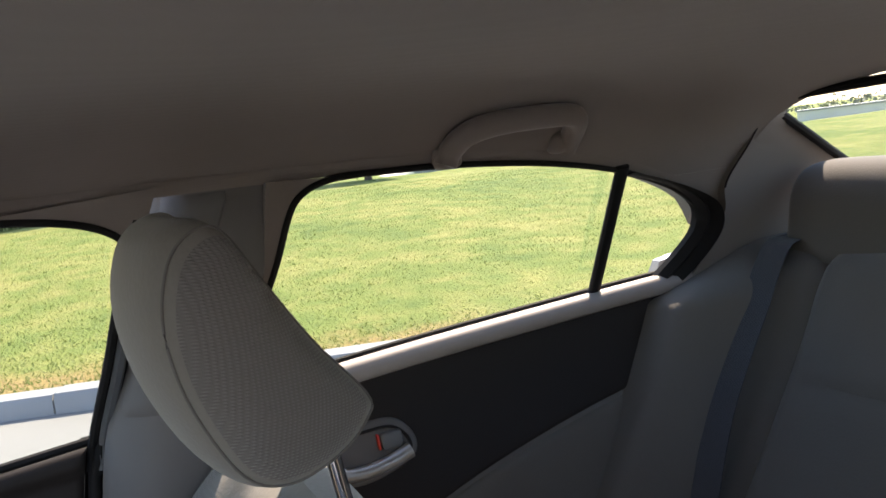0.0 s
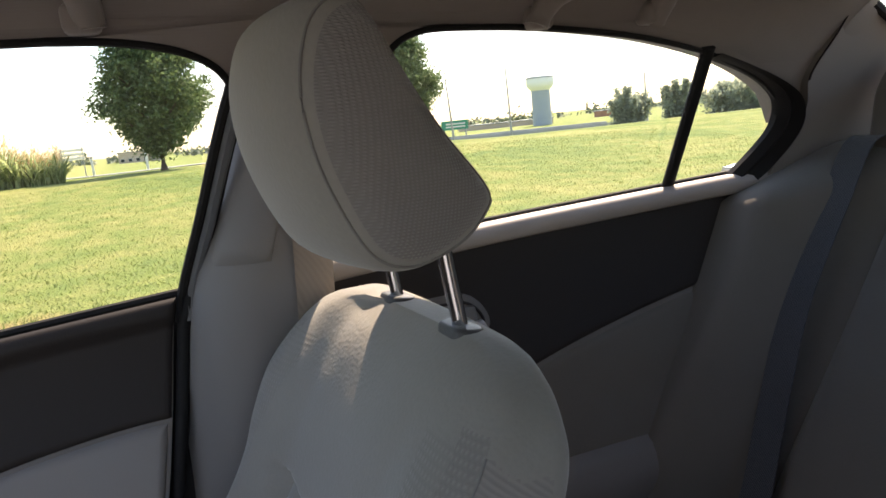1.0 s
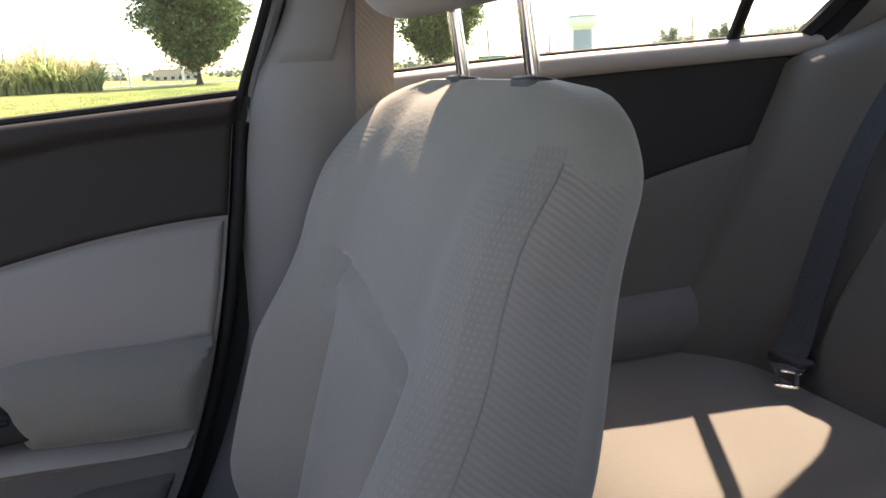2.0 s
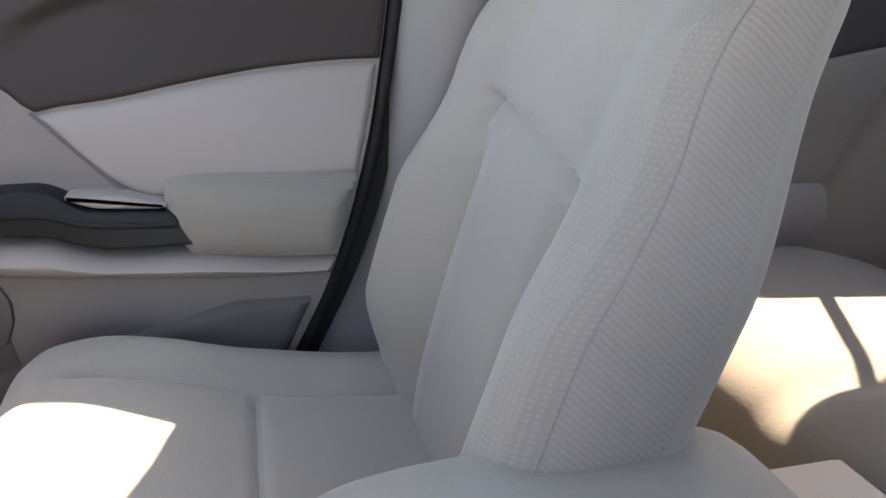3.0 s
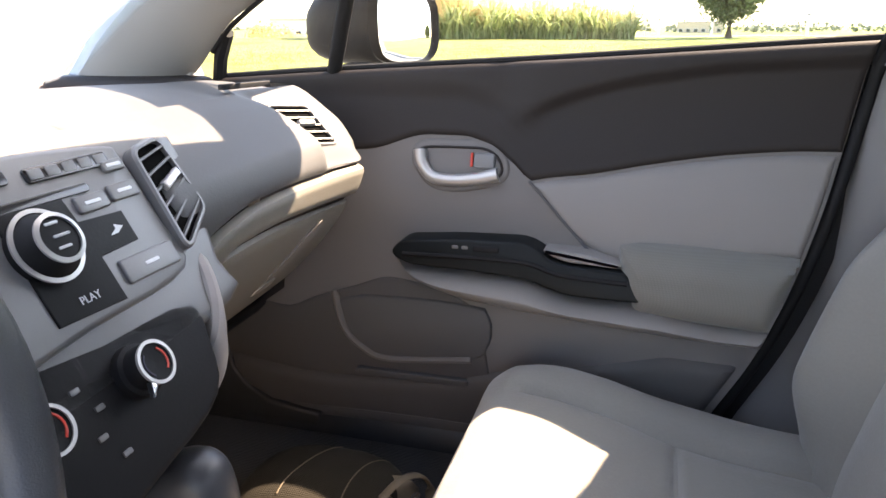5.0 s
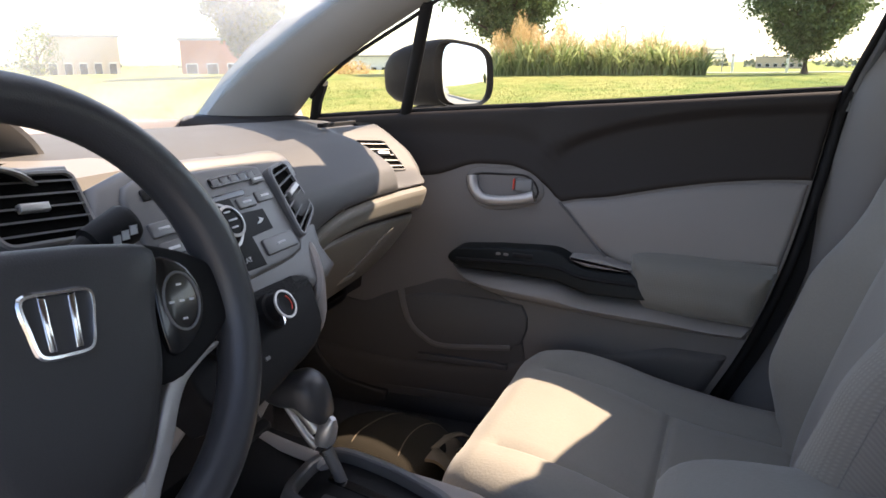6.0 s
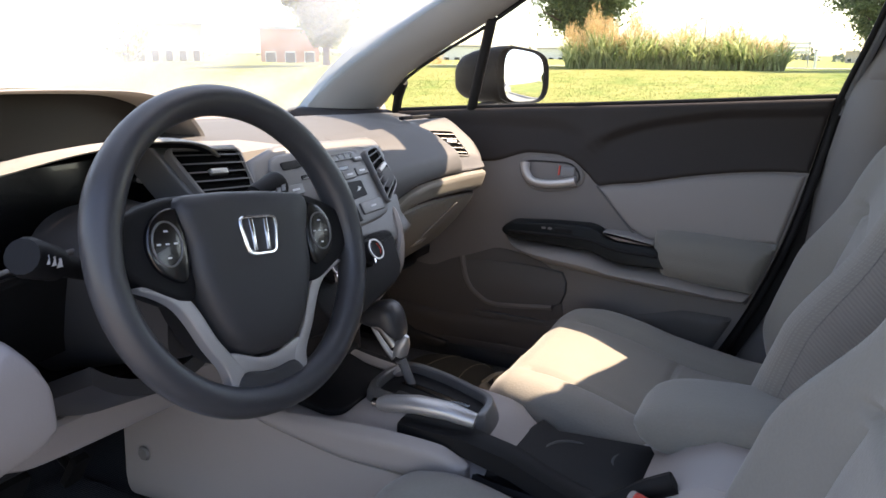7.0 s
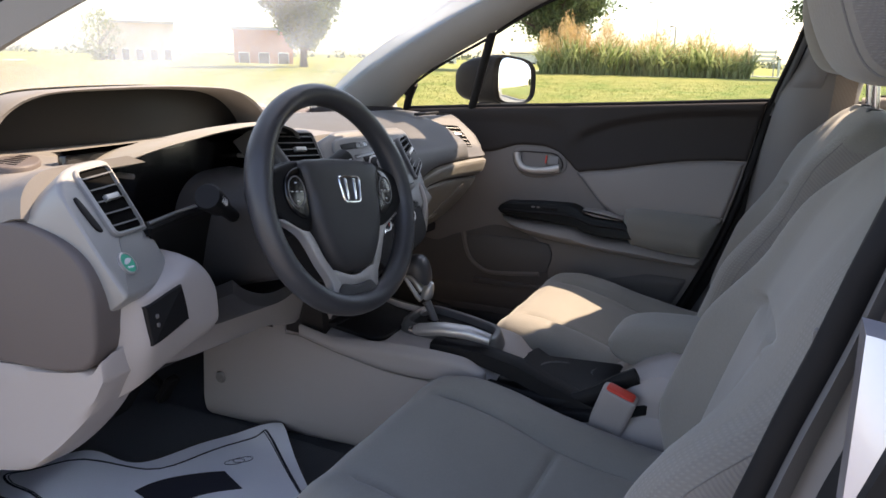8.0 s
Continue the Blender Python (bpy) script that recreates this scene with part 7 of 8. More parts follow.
def grass_material():
    m, tree, bsdf = nodes_of("mown_grass")
    co = tree.nodes.new("ShaderNodeTexCoord")
    sizes = []
    for s, d in ((0.35, 5.0), (2.4, 6.0), (38.0, 4.0)):
        n = node(tree, "ShaderNodeTexNoise", Scale=s, Detail=d)
        tree.links.new(co.outputs["Object"], n.inputs["Vector"])
        sizes.append(n)
    ramp = tree.nodes.new("ShaderNodeValToRGB")
    ramp.color_ramp.elements[0].position, ramp.color_ramp.elements[0].color = 0.38, (0.098, 0.152, 0.040, 1)
    ramp.color_ramp.elements[1].position, ramp.color_ramp.elements[1].color = 0.66, (0.270, 0.262, 0.090, 1)
    e = ramp.color_ramp.elements.new(0.5)
    e.color = (0.158, 0.202, 0.053, 1)
    mix = tree.nodes.new("ShaderNodeMath")
    mix.operation = "MULTIPLY_ADD"
    mix.inputs[1].default_value = 0.55
    half = tree.nodes.new("ShaderNodeMath")
    half.operation = "MULTIPLY"
    half.inputs[1].default_value = 0.5
    tree.links.new(sizes[1].outputs["Fac"], half.inputs[0])
    tree.links.new(sizes[0].outputs["Fac"], mix.inputs[0])
    tree.links.new(half.outputs[0], mix.inputs[2])
    # drier towards the open field ahead
    where = tree.nodes.new("ShaderNodeSeparateXYZ")
    tree.links.new(co.outputs["Object"], where.inputs[0])
    dry = tree.nodes.new("ShaderNodeMapRange")
    dry.inputs["From Min"].default_value, dry.inputs["From Max"].default_value = -1.0, 3.5
    dry.inputs["To Min"].default_value, dry.inputs["To Max"].default_value = 0.0, 0.12
    tree.links.new(where.outputs["Y"], dry.inputs["Value"])
    drier = tree.nodes.new("ShaderNodeMath")
    tree.links.new(mix.outputs[0], drier.inputs[0])
    tree.links.new(dry.outputs[0], drier.inputs[1])
    tree.links.new(drier.outputs[0], ramp.inputs["Fac"])
    # bare, dry soil along the kerb
    sep = tree.nodes.new("ShaderNodeSeparateXYZ")
    tree.links.new(co.outputs["Object"], sep.inputs[0])
    wob = tree.nodes.new("ShaderNodeMath")
    wob.operation = "MULTIPLY_ADD"
    wob.inputs[1].default_value = -1.3
    tree.links.new(sizes[1].outputs["Fac"], wob.inputs[0])
    slant = tree.nodes.new("ShaderNodeMath")
    slant.operation = "MULTIPLY_ADD"
    slant.inputs[1].default_value = -0.42
    tree.links.new(sep.outputs["Y"], slant.inputs[0])
    tree.links.new(sep.outputs["X"], slant.inputs[2])
    tree.links.new(slant.outputs[0], wob.inputs[2])
    near = tree.nodes.new("ShaderNodeMapRange")
    near.inputs["From Min"].default_value, near.inputs["From Max"].default_value = 4.25, 4.75
    near.inputs["To Min"].default_value, near.inputs["To Max"].default_value = 0.75, 0.0
    tree.links.new(wob.outputs[0], near.inputs["Value"])
    soil = tree.nodes.new("ShaderNodeMix")
    soil.data_type = "RGBA"
    soil.inputs["B"].default_value = (0.30, 0.20, 0.09, 1)
    tree.links.new(near.outputs[0], soil.inputs["Factor"])
    tree.links.new(ramp.outputs[0], soil.inputs["A"])
    fine = tree.nodes.new("ShaderNodeMix")
    fine.data_type, fine.blend_type = "RGBA", "OVERLAY"
    fine.inputs["Factor"].default_value = 0.38
    tree.links.new(soil.outputs["Result"], fine.inputs["A"])
    tree.links.new(sizes[2].outputs["Fac"], fine.inputs["B"])
    tree.links.new(fine.outputs["Result"], bsdf.inputs["Base Color"])
    b = node(tree, "ShaderNodeBump", Strength=0.9, Distance=0.05)
    tree.links.new(sizes[2].outputs["Fac"], b.inputs["Height"])
    tree.links.new(b.outputs[0], bsdf.inputs["Normal"])
    bsdf.inputs["Roughness"].default_value = 0.9
    bsdf.inputs["Specular IOR Level"].default_value = 0.15
    return m


def foliage(name, dark, light, trans=0.25):
    m, tree, bsdf = nodes_of(name)
    geo = tree.nodes.new("ShaderNodeNewGeometry")
    mix = tree.nodes.new("ShaderNodeMix")
    mix.data_type = "RGBA"
    mix.inputs["A"].default_value, mix.inputs["B"].default_value = (*dark, 1), (*light, 1)
    tree.links.new(geo.outputs["Random Per Island"], mix.inputs["Factor"])
    tree.links.new(mix.outputs["Result"], bsdf.inputs["Base Color"])
    bsdf.inputs["Roughness"].default_value = 0.6
    bsdf.inputs["Specular IOR Level"].default_value = 0.3
    tr = tree.nodes.new("ShaderNodeBsdfTranslucent")
    tree.links.new(mix.outputs["Result"], tr.inputs["Color"])
    sh = tree.nodes.new("ShaderNodeMixShader")
    sh.inputs[0].default_value = trans
    tree.links.new(bsdf.outputs[0], sh.inputs[1])
    tree.links.new(tr.outputs[0], sh.inputs[2])
    tree.links.new(sh.outputs[0], tree.nodes["Material Output"].inputs["Surface"])
    return m


GRASS = grass_material()
ASPHALT = surface("worn_asphalt", (0.20, 0.20, 0.20), 0.9, var=0.12, scale=1.5, grain=90, bump=0.6, dist=0.004)
CONCRETE = surface("kerb_concrete", (0.26, 0.27, 0.285), 0.85, var=0.18, scale=3, grain=60, bump=0.5, dist=0.003)
BARK = surface("bark", (0.09, 0.065, 0.05), 0.9, var=0.3, scale=10, grain=60, bump=0.8, dist=0.01)
LEAF = foliage("tree_leaves", (0.060, 0.105, 0.042), (0.19, 0.25, 0.11), 0.4)
LEAF_Y = foliage("yellowing_leaves", (0.05, 0.085, 0.02), (0.20, 0.24, 0.05), 0.4)
# Crest leaves: distance haze is put into these pale colours
LEAF_H = foliage("haze_paled_leaves", (0.21, 0.25, 0.20), (0.42, 0.46, 0.36), 0.55)
REED = foliage("reed_blades", (0.13, 0.19, 0.06), (0.50, 0.54, 0.27), 0.5)
PLUME = foliage("reed_plumes", (0.42, 0.26, 0.11), (0.68, 0.50, 0.27), 0.4)
BLADE = foliage("grass_blades", (0.13, 0.18, 0.042), (0.27, 0.29, 0.10), 0.35)
# Horizon woods: the grey in the green stands in for distance haze
FAR = foliage("distant_foliage", (0.10, 0.13, 0.10), (0.20, 0.22, 0.16), 0.1)
STEEL = surface("weathered_steel", (0.30, 0.31, 0.32), 0.6, metal=0.3, var=0.1, bump=0)
# Tower stem: blue-grey paint with distance haze mixed into the colour
TOWER_B = surface("haze_paled_blue_paint", (0.33, 0.37, 0.42), 0.7, var=0.08, scale=0.3, bump=0)
TOWER_W = surface("white_tank_paint", (0.80, 0.80, 0.78), 0.6, var=0.05, scale=0.3, bump=0)
WALL_W = surface("white_render", (0.72, 0.70, 0.66), 0.8, var=0.06, scale=0.5, grain=20, bump=0.2)
WALL_T = surface("tan_render", (0.50, 0.40, 0.32), 0.8, var=0.08, scale=0.5, grain=20, bump=0.2)
BRICK = surface("red_brown_brick", (0.42, 0.20, 0.13), 0.85, var=0.15, scale=2.0, grain=12, bump=0.3)
WINDOW = surface("dark_window", (0.03, 0.04, 0.05), 0.1, var=0.1, bump=0)
SIGNGREEN = surface("green_sign", (0.01, 0.22, 0.14), 0.5, var=0.05, bump=0)

# one ground sheet, out to the horizon
xs = [-900, -400, -150, -60, -25, -10, 0, 4.40, 4.60, 4.63, 4.8, 5.2] + [6 + 0.75 * k for k in range(56)] + [50, 60, 80, 120, 200, 400, 900]
yv = [-900, -400, -200, -120, -80] + [-60 + 2.0 * k for k in range(24)] + [-12 + 0.5 * k for k in range(36)] + [6 + 2.0 * k for k in range(28)] + [70, 90, 120, 200, 400, 900]
bm = bmesh.new()
def ground_vert(x, y):
    if 4.3 < x < 5.3:
        x += edge_x(y) - 4.49
    return bm.verts.new((x, y, ground_z(x, y)))


grid = [[ground_vert(x, y) for y in yv] for x in xs]
for i in range(len(xs) - 1):
    for j in range(len(yv) - 1):
        bm.faces.new((grid[i][j], grid[i + 1][j], grid[i + 1][j + 1], grid[i][j + 1]))
single("ground", bm, GRASS, "mown green lawn with dry yellow patches", "lawn", kind="structure")
single("road", sheet(lambda u, v: Vector((-40 + (40.06 + edge_x(-60 + 100 * v)) * u, -60 + 100 * v, 0.006)), 20, 200, (0, 0, -0.05)), ASPHALT, "pale worn asphalt of the car park", "car park", kind="structure")
kerb = thing("pavement_kerb", (4.53, 0, 0), "grey concrete kerb along the lawn", "kerb", kind="structure")
rng = random.Random(5)
kb = [Vector((a, b)) for a, b in ((0.02, -0.05), (0.035, 0.10), (0.055, 0.125), (0.20, 0.130), (0.21, -0.05))]
kerb_me, y = None, -14.0
while y < 14:
    slope = 0.42 if -8 <= y < 2 else 0.0
    turn = Matrix.Rotation(-math.atan(slope), 4, "Z")
    m = Matrix.Translation((edge_x(y) - 4.53 + rng.uniform(-0.004, 0.004), y, rng.uniform(-0.004, 0.004))) @ turn
    if kerb_me is None:
        ob = part("kerb_stone", loft([[Vector((p.x + 4.53, q, p.y)) for p in kb] for q in (0.0, 1.488)]), CONCRETE, kerb)
        kerb_me = ob.data
    else:
        ob = new("kerb_stone", kerb_me)
        ob.parent = kerb
    ob.matrix_local = m
    y += 1.5 / math.sqrt(1 + slope * slope)
single("path", sheet(lambda u, v: Vector((21.0 + 0.9 * v + 5.0 * (u - 0.4), -5 + 23 * u, ground_z(21.4 + 5.0 * (u - 0.4), -5 + 23 * u) + 0.015)), 30, 2, (0, 0, -0.1)), CONCRETE, "pale concrete footpath beyond the lawn", "footpath", kind="structure")

# grass blades on the near lawn
rng = random.Random(11)
verts, faces = [], []
for k in range(60000):
    x = 4.7 + 10.5 * rng.random() ** 1.6
    y = rng.uniform(-9, 7) * (0.5 + x / 14)
    x += (edge_x(y) - 4.50) * max(0, 1 - (x - 4.7) / 8)
    z = ground_z(x, y)
    h, a = rng.uniform(0.008, 0.034), rng.uniform(0, 6.28)
    w = rng.uniform(0.004, 0.010)
    dx, dy = math.cos(a) * w, math.sin(a) * w
    lx, ly = rng.gauss(0, 0.02), rng.gauss(0, 0.02)
    n = len(verts)
    verts += [(x - dx, y - dy, z - 0.004), (x + dx, y + dy, z - 0.004), (x + lx, y + ly, z + h)]
    faces.append((n, n + 1, n + 2))
me = bpy.data.meshes.new("grass")
me.from_pydata(verts, [], faces)
me.materials.append(BLADE)
tagged(new("grass", me), "short green and straw-coloured grass blades", "grass", kind="stuff")


def leaf_mesh(centres, size, rng, stretch=1.6):
    verts, faces = [], []
    for c in centres:
        a = Vector((rng.gauss(0, 1), rng.gauss(0, 1), rng.gauss(0, 1))).normalized()
        b = a.cross(Vector((rng.gauss(0, 1), rng.gauss(0, 1), rng.gauss(0, 1)))).normalized()
        s = size * rng.uniform(0.6, 1.3)
        n = len(verts)
        verts += [c - a * s * stretch * 0.5, c + b * s * 0.42, c + a * s * stretch * 0.5, c - b * s * 0.42]
        faces += [(n, n + 1, n + 2), (n, n + 2, n + 3)]
    me = bpy.data.meshes.new("crown")
    me.from_pydata([tuple(v) for v in verts], [], faces)
    return me


def tree(loc, height, radius, seed, label, leaves=5200, low=0.30, material=None, size=0.075, group="trees", shoots=0):
    """A round-headed tree: tapered trunk, limbs, and a crown of leaf clumps with gaps."""
    rng = random.Random(seed)
    base = Vector(loc)
    t = thing("tree", base, label, "tree", group)
    trunk_top = base + Vector((rng.uniform(-0.05, 0.05), rng.uniform(-0.05, 0.05), height * 0.75))
    r0 = height * 0.030
    bm = tube([base + Vector((0, 0, -0.1)), base + Vector((0.01, 0, height * 0.15)), base.lerp(trunk_top, 0.5), trunk_top], [r0 * 1.3, r0, r0 * 0.7, r0 * 0.25], 10)
    limbs = []
    for k in range(11):
        z = low * height + 0.45 * height * k / 11
        a = 2.4 * k + rng.uniform(-0.4, 0.4)
        s = base + Vector((0, 0, z * 0.85))
        e = s + Vector((math.cos(a) * radius * 0.75, math.sin(a) * radius * 0.75, radius * rng.uniform(0.35, 0.8)))
        tube([s, s.lerp(e, 0.5) + Vector((0, 0, 0.05)), e], [r0 * 0.42, r0 * 0.26, r0 * 0.1], 6, bm)
        limbs.append(e)
    part("trunk", bm, BARK, t, "brown-grey bark")
    clumps = []
    bottom, span = height * low, height * (1 - low)
    if shoots:
        # several upright leaders with gaps between them
        for k in range(shoots):
            a, out = 2.4 * k, radius * (0.15 + 0.85 * (k / shoots) ** 0.6)
            reach = rng.uniform(0.62, 1.0) * (1 - 0.30 * out / radius)
            for q in range(14):
                v = q / 13
                c = base + Vector((math.cos(a) * out * (0.35 + 0.65 * v), math.sin(a) * out * (0.35 + 0.65 * v), bottom + span * reach * v))
                clumps.append((c, radius * rng.uniform(0.26, 0.46) * (1.15 - 0.70 * v)))
    else:
        for k in range(460):
            h = rng.random()
            wide = math.sin(math.pi * min(1.0, h / 0.62) / 2) ** 0.55 if h < 0.31 else 1.0 - 0.62 * ((h - 0.31) / 0.69) ** 1.7
            a, q = rng.uniform(0, 6.2832), rng.random() ** 0.40
            r = radius * wide * q * rng.uniform(0.86, 1.08)
            clumps.append((base + Vector((math.cos(a) * r, math.sin(a) * r, bottom + span * (0.04 + 0.94 * h) + 0.10 * span * (1 - q) * (0.5 - h))), radius * rng.uniform(0.12, 0.25)))
    cs = []
    for k in range(leaves):
        c, r = clumps[rng.randrange(len(clumps))]
        cs.append(c + Vector((rng.gauss(0, 0.5), rng.gauss(0, 0.5), rng.gauss(0, 0.45))) * r - base)
    me = leaf_mesh(cs, size, rng)
    me.materials.append(material or LEAF)
    ob = new("crown", me)
    ob.parent = t
    BASE[ob] = base
    tagged(ob, "dense green leafy crown")
    return t


def polar(az, d, z=None):
    x, y = d * math.cos(radians(az)), d * math.sin(radians(az))
    return (x, y, ground_z(x, y) if z is None else z)


tree(polar(-3.5, 18.6), 3.45, 1.30, 1, "round dark green young tree on the lawn", 44000, 0.11, None, 0.062)
tree(polar(-21.6, 19.5), 3.0, 1.13, 2, "round green young tree beyond the rear window", 38000, 0.10, None, 0.062)
tree(polar(18.0, 21.0), 4.6, 1.75, 3, "broad dark green tree behind the tall grass", 44000, 0.17, None, 0.075)
tree(polar(38.0, 21.7), 4.1, 1.10, 4, "light green tree ahead of the car", 30000, 0.12, LEAF_Y, 0.075)
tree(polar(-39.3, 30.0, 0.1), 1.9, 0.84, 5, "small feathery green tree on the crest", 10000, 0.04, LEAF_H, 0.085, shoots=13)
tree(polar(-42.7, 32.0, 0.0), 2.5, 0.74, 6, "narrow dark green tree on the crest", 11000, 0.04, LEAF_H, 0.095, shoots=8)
tree(polar(-47.0, 36.0, -0.2), 2.35, 1.55, 7, "wide green tree on the crest, greyed by painted haze", 17000, 0.06, LEAF_H, 0.10, shoots=17)
tree(polar(-62.2, 40.0), 3.2, 1.6, 8, "green tree behind the car", 8000, 0.1, None, 0.13)
tree(polar(51.4, 44.0), 3.2, 1.3, 9, "small pale green tree ahead of the car", 2500, 0.12, LEAF_Y)
tree(polar(29.9, 48.0), 1.6, 1.9, 10, "low reddish-brown shrub far beyond the lawn", 2500, 0.05, PLUME, 0.09)

# tall ornamental grass
og = thing("ornamental_grass", polar(11, 18.2), "tall green ornamental grass clump with tan plumes", "ornamental grass")
rng = random.Random(21)
for name, count, mat_ in (("blades", 5200, REED), ("plumes", 1700, PLUME)):
    verts, faces = [], []
    for k in range(count):
        az = rng.uniform(3.2, 19.2)
        d = rng.uniform(17.3, 19.2)
        x, y, z = polar(az, d)
        lump = 0.78 + 0.16 * math.sin(az * 1.9 + 1) + 0.10 * math.sin(az * 4.1)
        fade = ease(2.4, 5.8, az) * 0.45 + 0.55
        a = rng.uniform(0, 6.28)
        lean = rng.uniform(0.25, 1.15)
        if name == "blades":
            h = (0.45 + 0.95 * rng.random() ** 1.3) * lump * fade
            w = rng.uniform(0.012, 0.030)
            px, py = -math.sin(a) * w, math.cos(a) * w
            steps = 5
            n = len(verts)
            for s in range(steps + 1):
                t = s / steps
                cx, cy = x + math.cos(a) * lean * t ** 1.7 * h * 0.9, y + math.sin(a) * lean * t ** 1.7 * h * 0.9
                cz = z + h * (t - 0.50 * lean * t * t * t)
                k2 = (0.7 + 1.2 * t) * (1 - t * t * 0.96)
                verts += [(cx - px * k2, cy - py * k2, cz), (cx + px * k2, cy + py * k2, cz)]
            faces += [(n + 2 * s, n + 2 * s + 1, n + 2 * s + 3, n + 2 * s + 2) for s in range(steps)]
        else:
            h = rng.uniform(0.85, 1.30) * lump * fade * (1.15 if az > 13.6 else 0.98)
            if az < 13.8 and rng.random() < 0.5:
                continue
            top = Vector((x + math.cos(a) * 0.08, y + math.sin(a) * 0.08, z + h))
            for q in range(12):
                c = top + Vector((rng.gauss(0, 0.010 + 0.006 * q), rng.gauss(0, 0.010 + 0.006 * q), -0.026 * q + rng.gauss(0, 0.012)))
                e = Vector((rng.gauss(0, 1), rng.gauss(0, 1), 0.9)).normalized() * 0.075
                f = Vector((rng.gauss(0, 1), rng.gauss(0, 1), 0)).normalized() * 0.009
                n = len(verts)
                verts += [tuple(c - f), tuple(c + f), tuple(c + e)]
                faces.append((n, n + 1, n + 2))
    base = BASE[og]
    me = bpy.data.meshes.new(name)
    me.from_pydata([tuple(Vector(v) - base) for v in verts], [], faces)
    me.materials.append(mat_)
    ob = new(name, me)
    ob.parent = og
    tagged(ob, "arching green blades" if name == "blades" else "feathery tan plumes")

# water tower
x, y, _ = polar(-32.6, 150)
wt = thing("water_tower", (x, y, -3), "grey water tower with a white tank, far off", "water tower")
tm = Matrix.Translation((x, y, 0))
part("stem", spin([(2.0, -9), (1.95, -2), (1.9, 5.6), (1.5, 5.7)], tm, 28), TOWER_B, wt, "blue-grey fluted stem")
tank = part("tank", spin([(1.9, 5.5), (2.4, 6.0), (2.8, 6.6), (2.8, 7.6), (2.6, 8.3), (1.5, 8.8), (0.3, 9.0)], tm, 32), TOWER_W, wt, "white tank")
part("rail", tube([(x + 2.85 * math.cos(t), y + 2.85 * math.sin(t), 8.0) for t in [2 * math.pi * k / 24 for k in range(24)]], 0.08, 6, closed=True), STEEL, tank)
part("mast", tube([(x, y, 8.9), (x, y, 9.9)], 0.07, 6), STEEL, tank)

# road bridge
br = thing("road_bridge", polar(-31, 95, -3), "low concrete road bridge beyond the lawn", "bridge")
p0, p1 = Vector(polar(-24.2, 92, -1.45)), Vector(polar(-38.6, 100, -1.55))
side = (p1 - p0).cross(Vector((0, 0, 1))).normalized()
part("deck", loft([[p + side * a + Vector((0, 0, b)) for a, b in ((-5, -0.35), (5, -0.35), (5, 0.15), (-5, 0.15))] for p in (p0, p1)]), CONCRETE, br, "concrete bridge deck")
for s_ in (-5, 5):
    part("parapet", loft([[p + side * (s_ + a) + Vector((0, 0, b)) for a, b in ((-0.15, 0.15), (0.15, 0.15), (0.15, 0.62), (-0.15, 0.62))] for p in (p0, p1)]), STEEL, br, "grey parapet")
for k in range(7):
    p = p0.lerp(p1, (k + 0.5) / 7)
    part("pier", tube([p + Vector((0, 0, -3.5)), p + Vector((0, 0, -0.3))], 0.35, 10), CONCRETE, br)
part("embankment", sheet(lambda u, v: p0 + (p0 - p1).normalized() * (9 * u) + side * (-6 + 12 * v) + Vector((0, 0, 0.4 - 1.4 * u)), 6, 4, (0, 0, -1.0)), WALL_W, br, "pale concrete abutment")


def pole(az, d, height, label, lean=(0, 0), arm=0.0):
    b = Vector(polar(az, d))
    t = thing("street_lamp" if arm else "utility_pole", b, label, "pole", "poles")
    top = b + Vector((lean[0], lean[1], height))
    part("shaft", tube([b + Vector((0, 0, -0.5)), b.lerp(top, 0.5), top], [0.11, 0.09, 0.06], 8), STEEL, t)
    if arm:
        part("head", tube([top, top + Vector((0, arm * 0.6, 0.1)), top + Vector((0, arm, 0.05))], [0.05, 0.06, 0.12], 8), STEEL, t)
    return t


pole(-25.7, 60, 5.9, "leaning grey pole beyond the lawn", (0.0, 0.35))
pole(-30.2, 66, 6.8, "thin grey pole beside the bridge", (0.0, 0.15))
pole(-40.5, 60, 4.9, "thin grey pole behind the trees", (0.0, 0.1))
pole(8.6, 70, 5.0, "grey lamp post behind the tall grass", (0, 0), 0.5)
pole(9.9, 110, 9.6, "far lamp post with a flat head", (0, 0), 1.4)

hs_ = thing("highway_sign", polar(-25.8, 88, -1), "green highway sign on a gantry", "road sign")
c = Vector(polar(-25.8, 88, 0.7))
w_ax = Vector((0.44, 0.9, 0)).normalized()
part("board", loft([[c + w_ax * a + Vector((0, 0, b)) + Vector((q, 0, 0)) for a, b in ((-1.6, -0.55), (1.6, -0.55), (1.6, 0.55), (-1.6, 0.55))] for q in (0, 0.15)]), SIGNGREEN, hs_)
for b in (-0.2, 0.15):
    part("marking", loft([[c + w_ax * a + Vector((0, 0, b + e)) + Vector((q, 0, 0)) for a, e in ((-1.2, -0.08), (1.1, -0.08), (1.1, 0.08), (-1.2, 0.08))] for q in (-0.06, 0.02)]), WHITE_MARK, hs_)
for a in (-1.3, 1.3):
    part("leg", tube([c + w_ax * a + Vector((0.1, 0, -4)), c + w_ax * a + Vector((0.1, 0, 0.5))], 0.09, 6), STEEL, hs_)

# small board far off
sg = thing("roadside_board", polar(2.3, 95, -1.5), "grey slatted roadside board on posts", "sign board")
c = Vector(polar(2.3, 95, 1.0))
for k in range(3):
    part("slat", block(c.x - 0.05, c.x + 0.05, c.y - 1.3, c.y + 1.3, c.z + 0.1 + 0.5 * k, c.z + 0.42 + 0.5 * k, 0.02), WALL_W, sg)
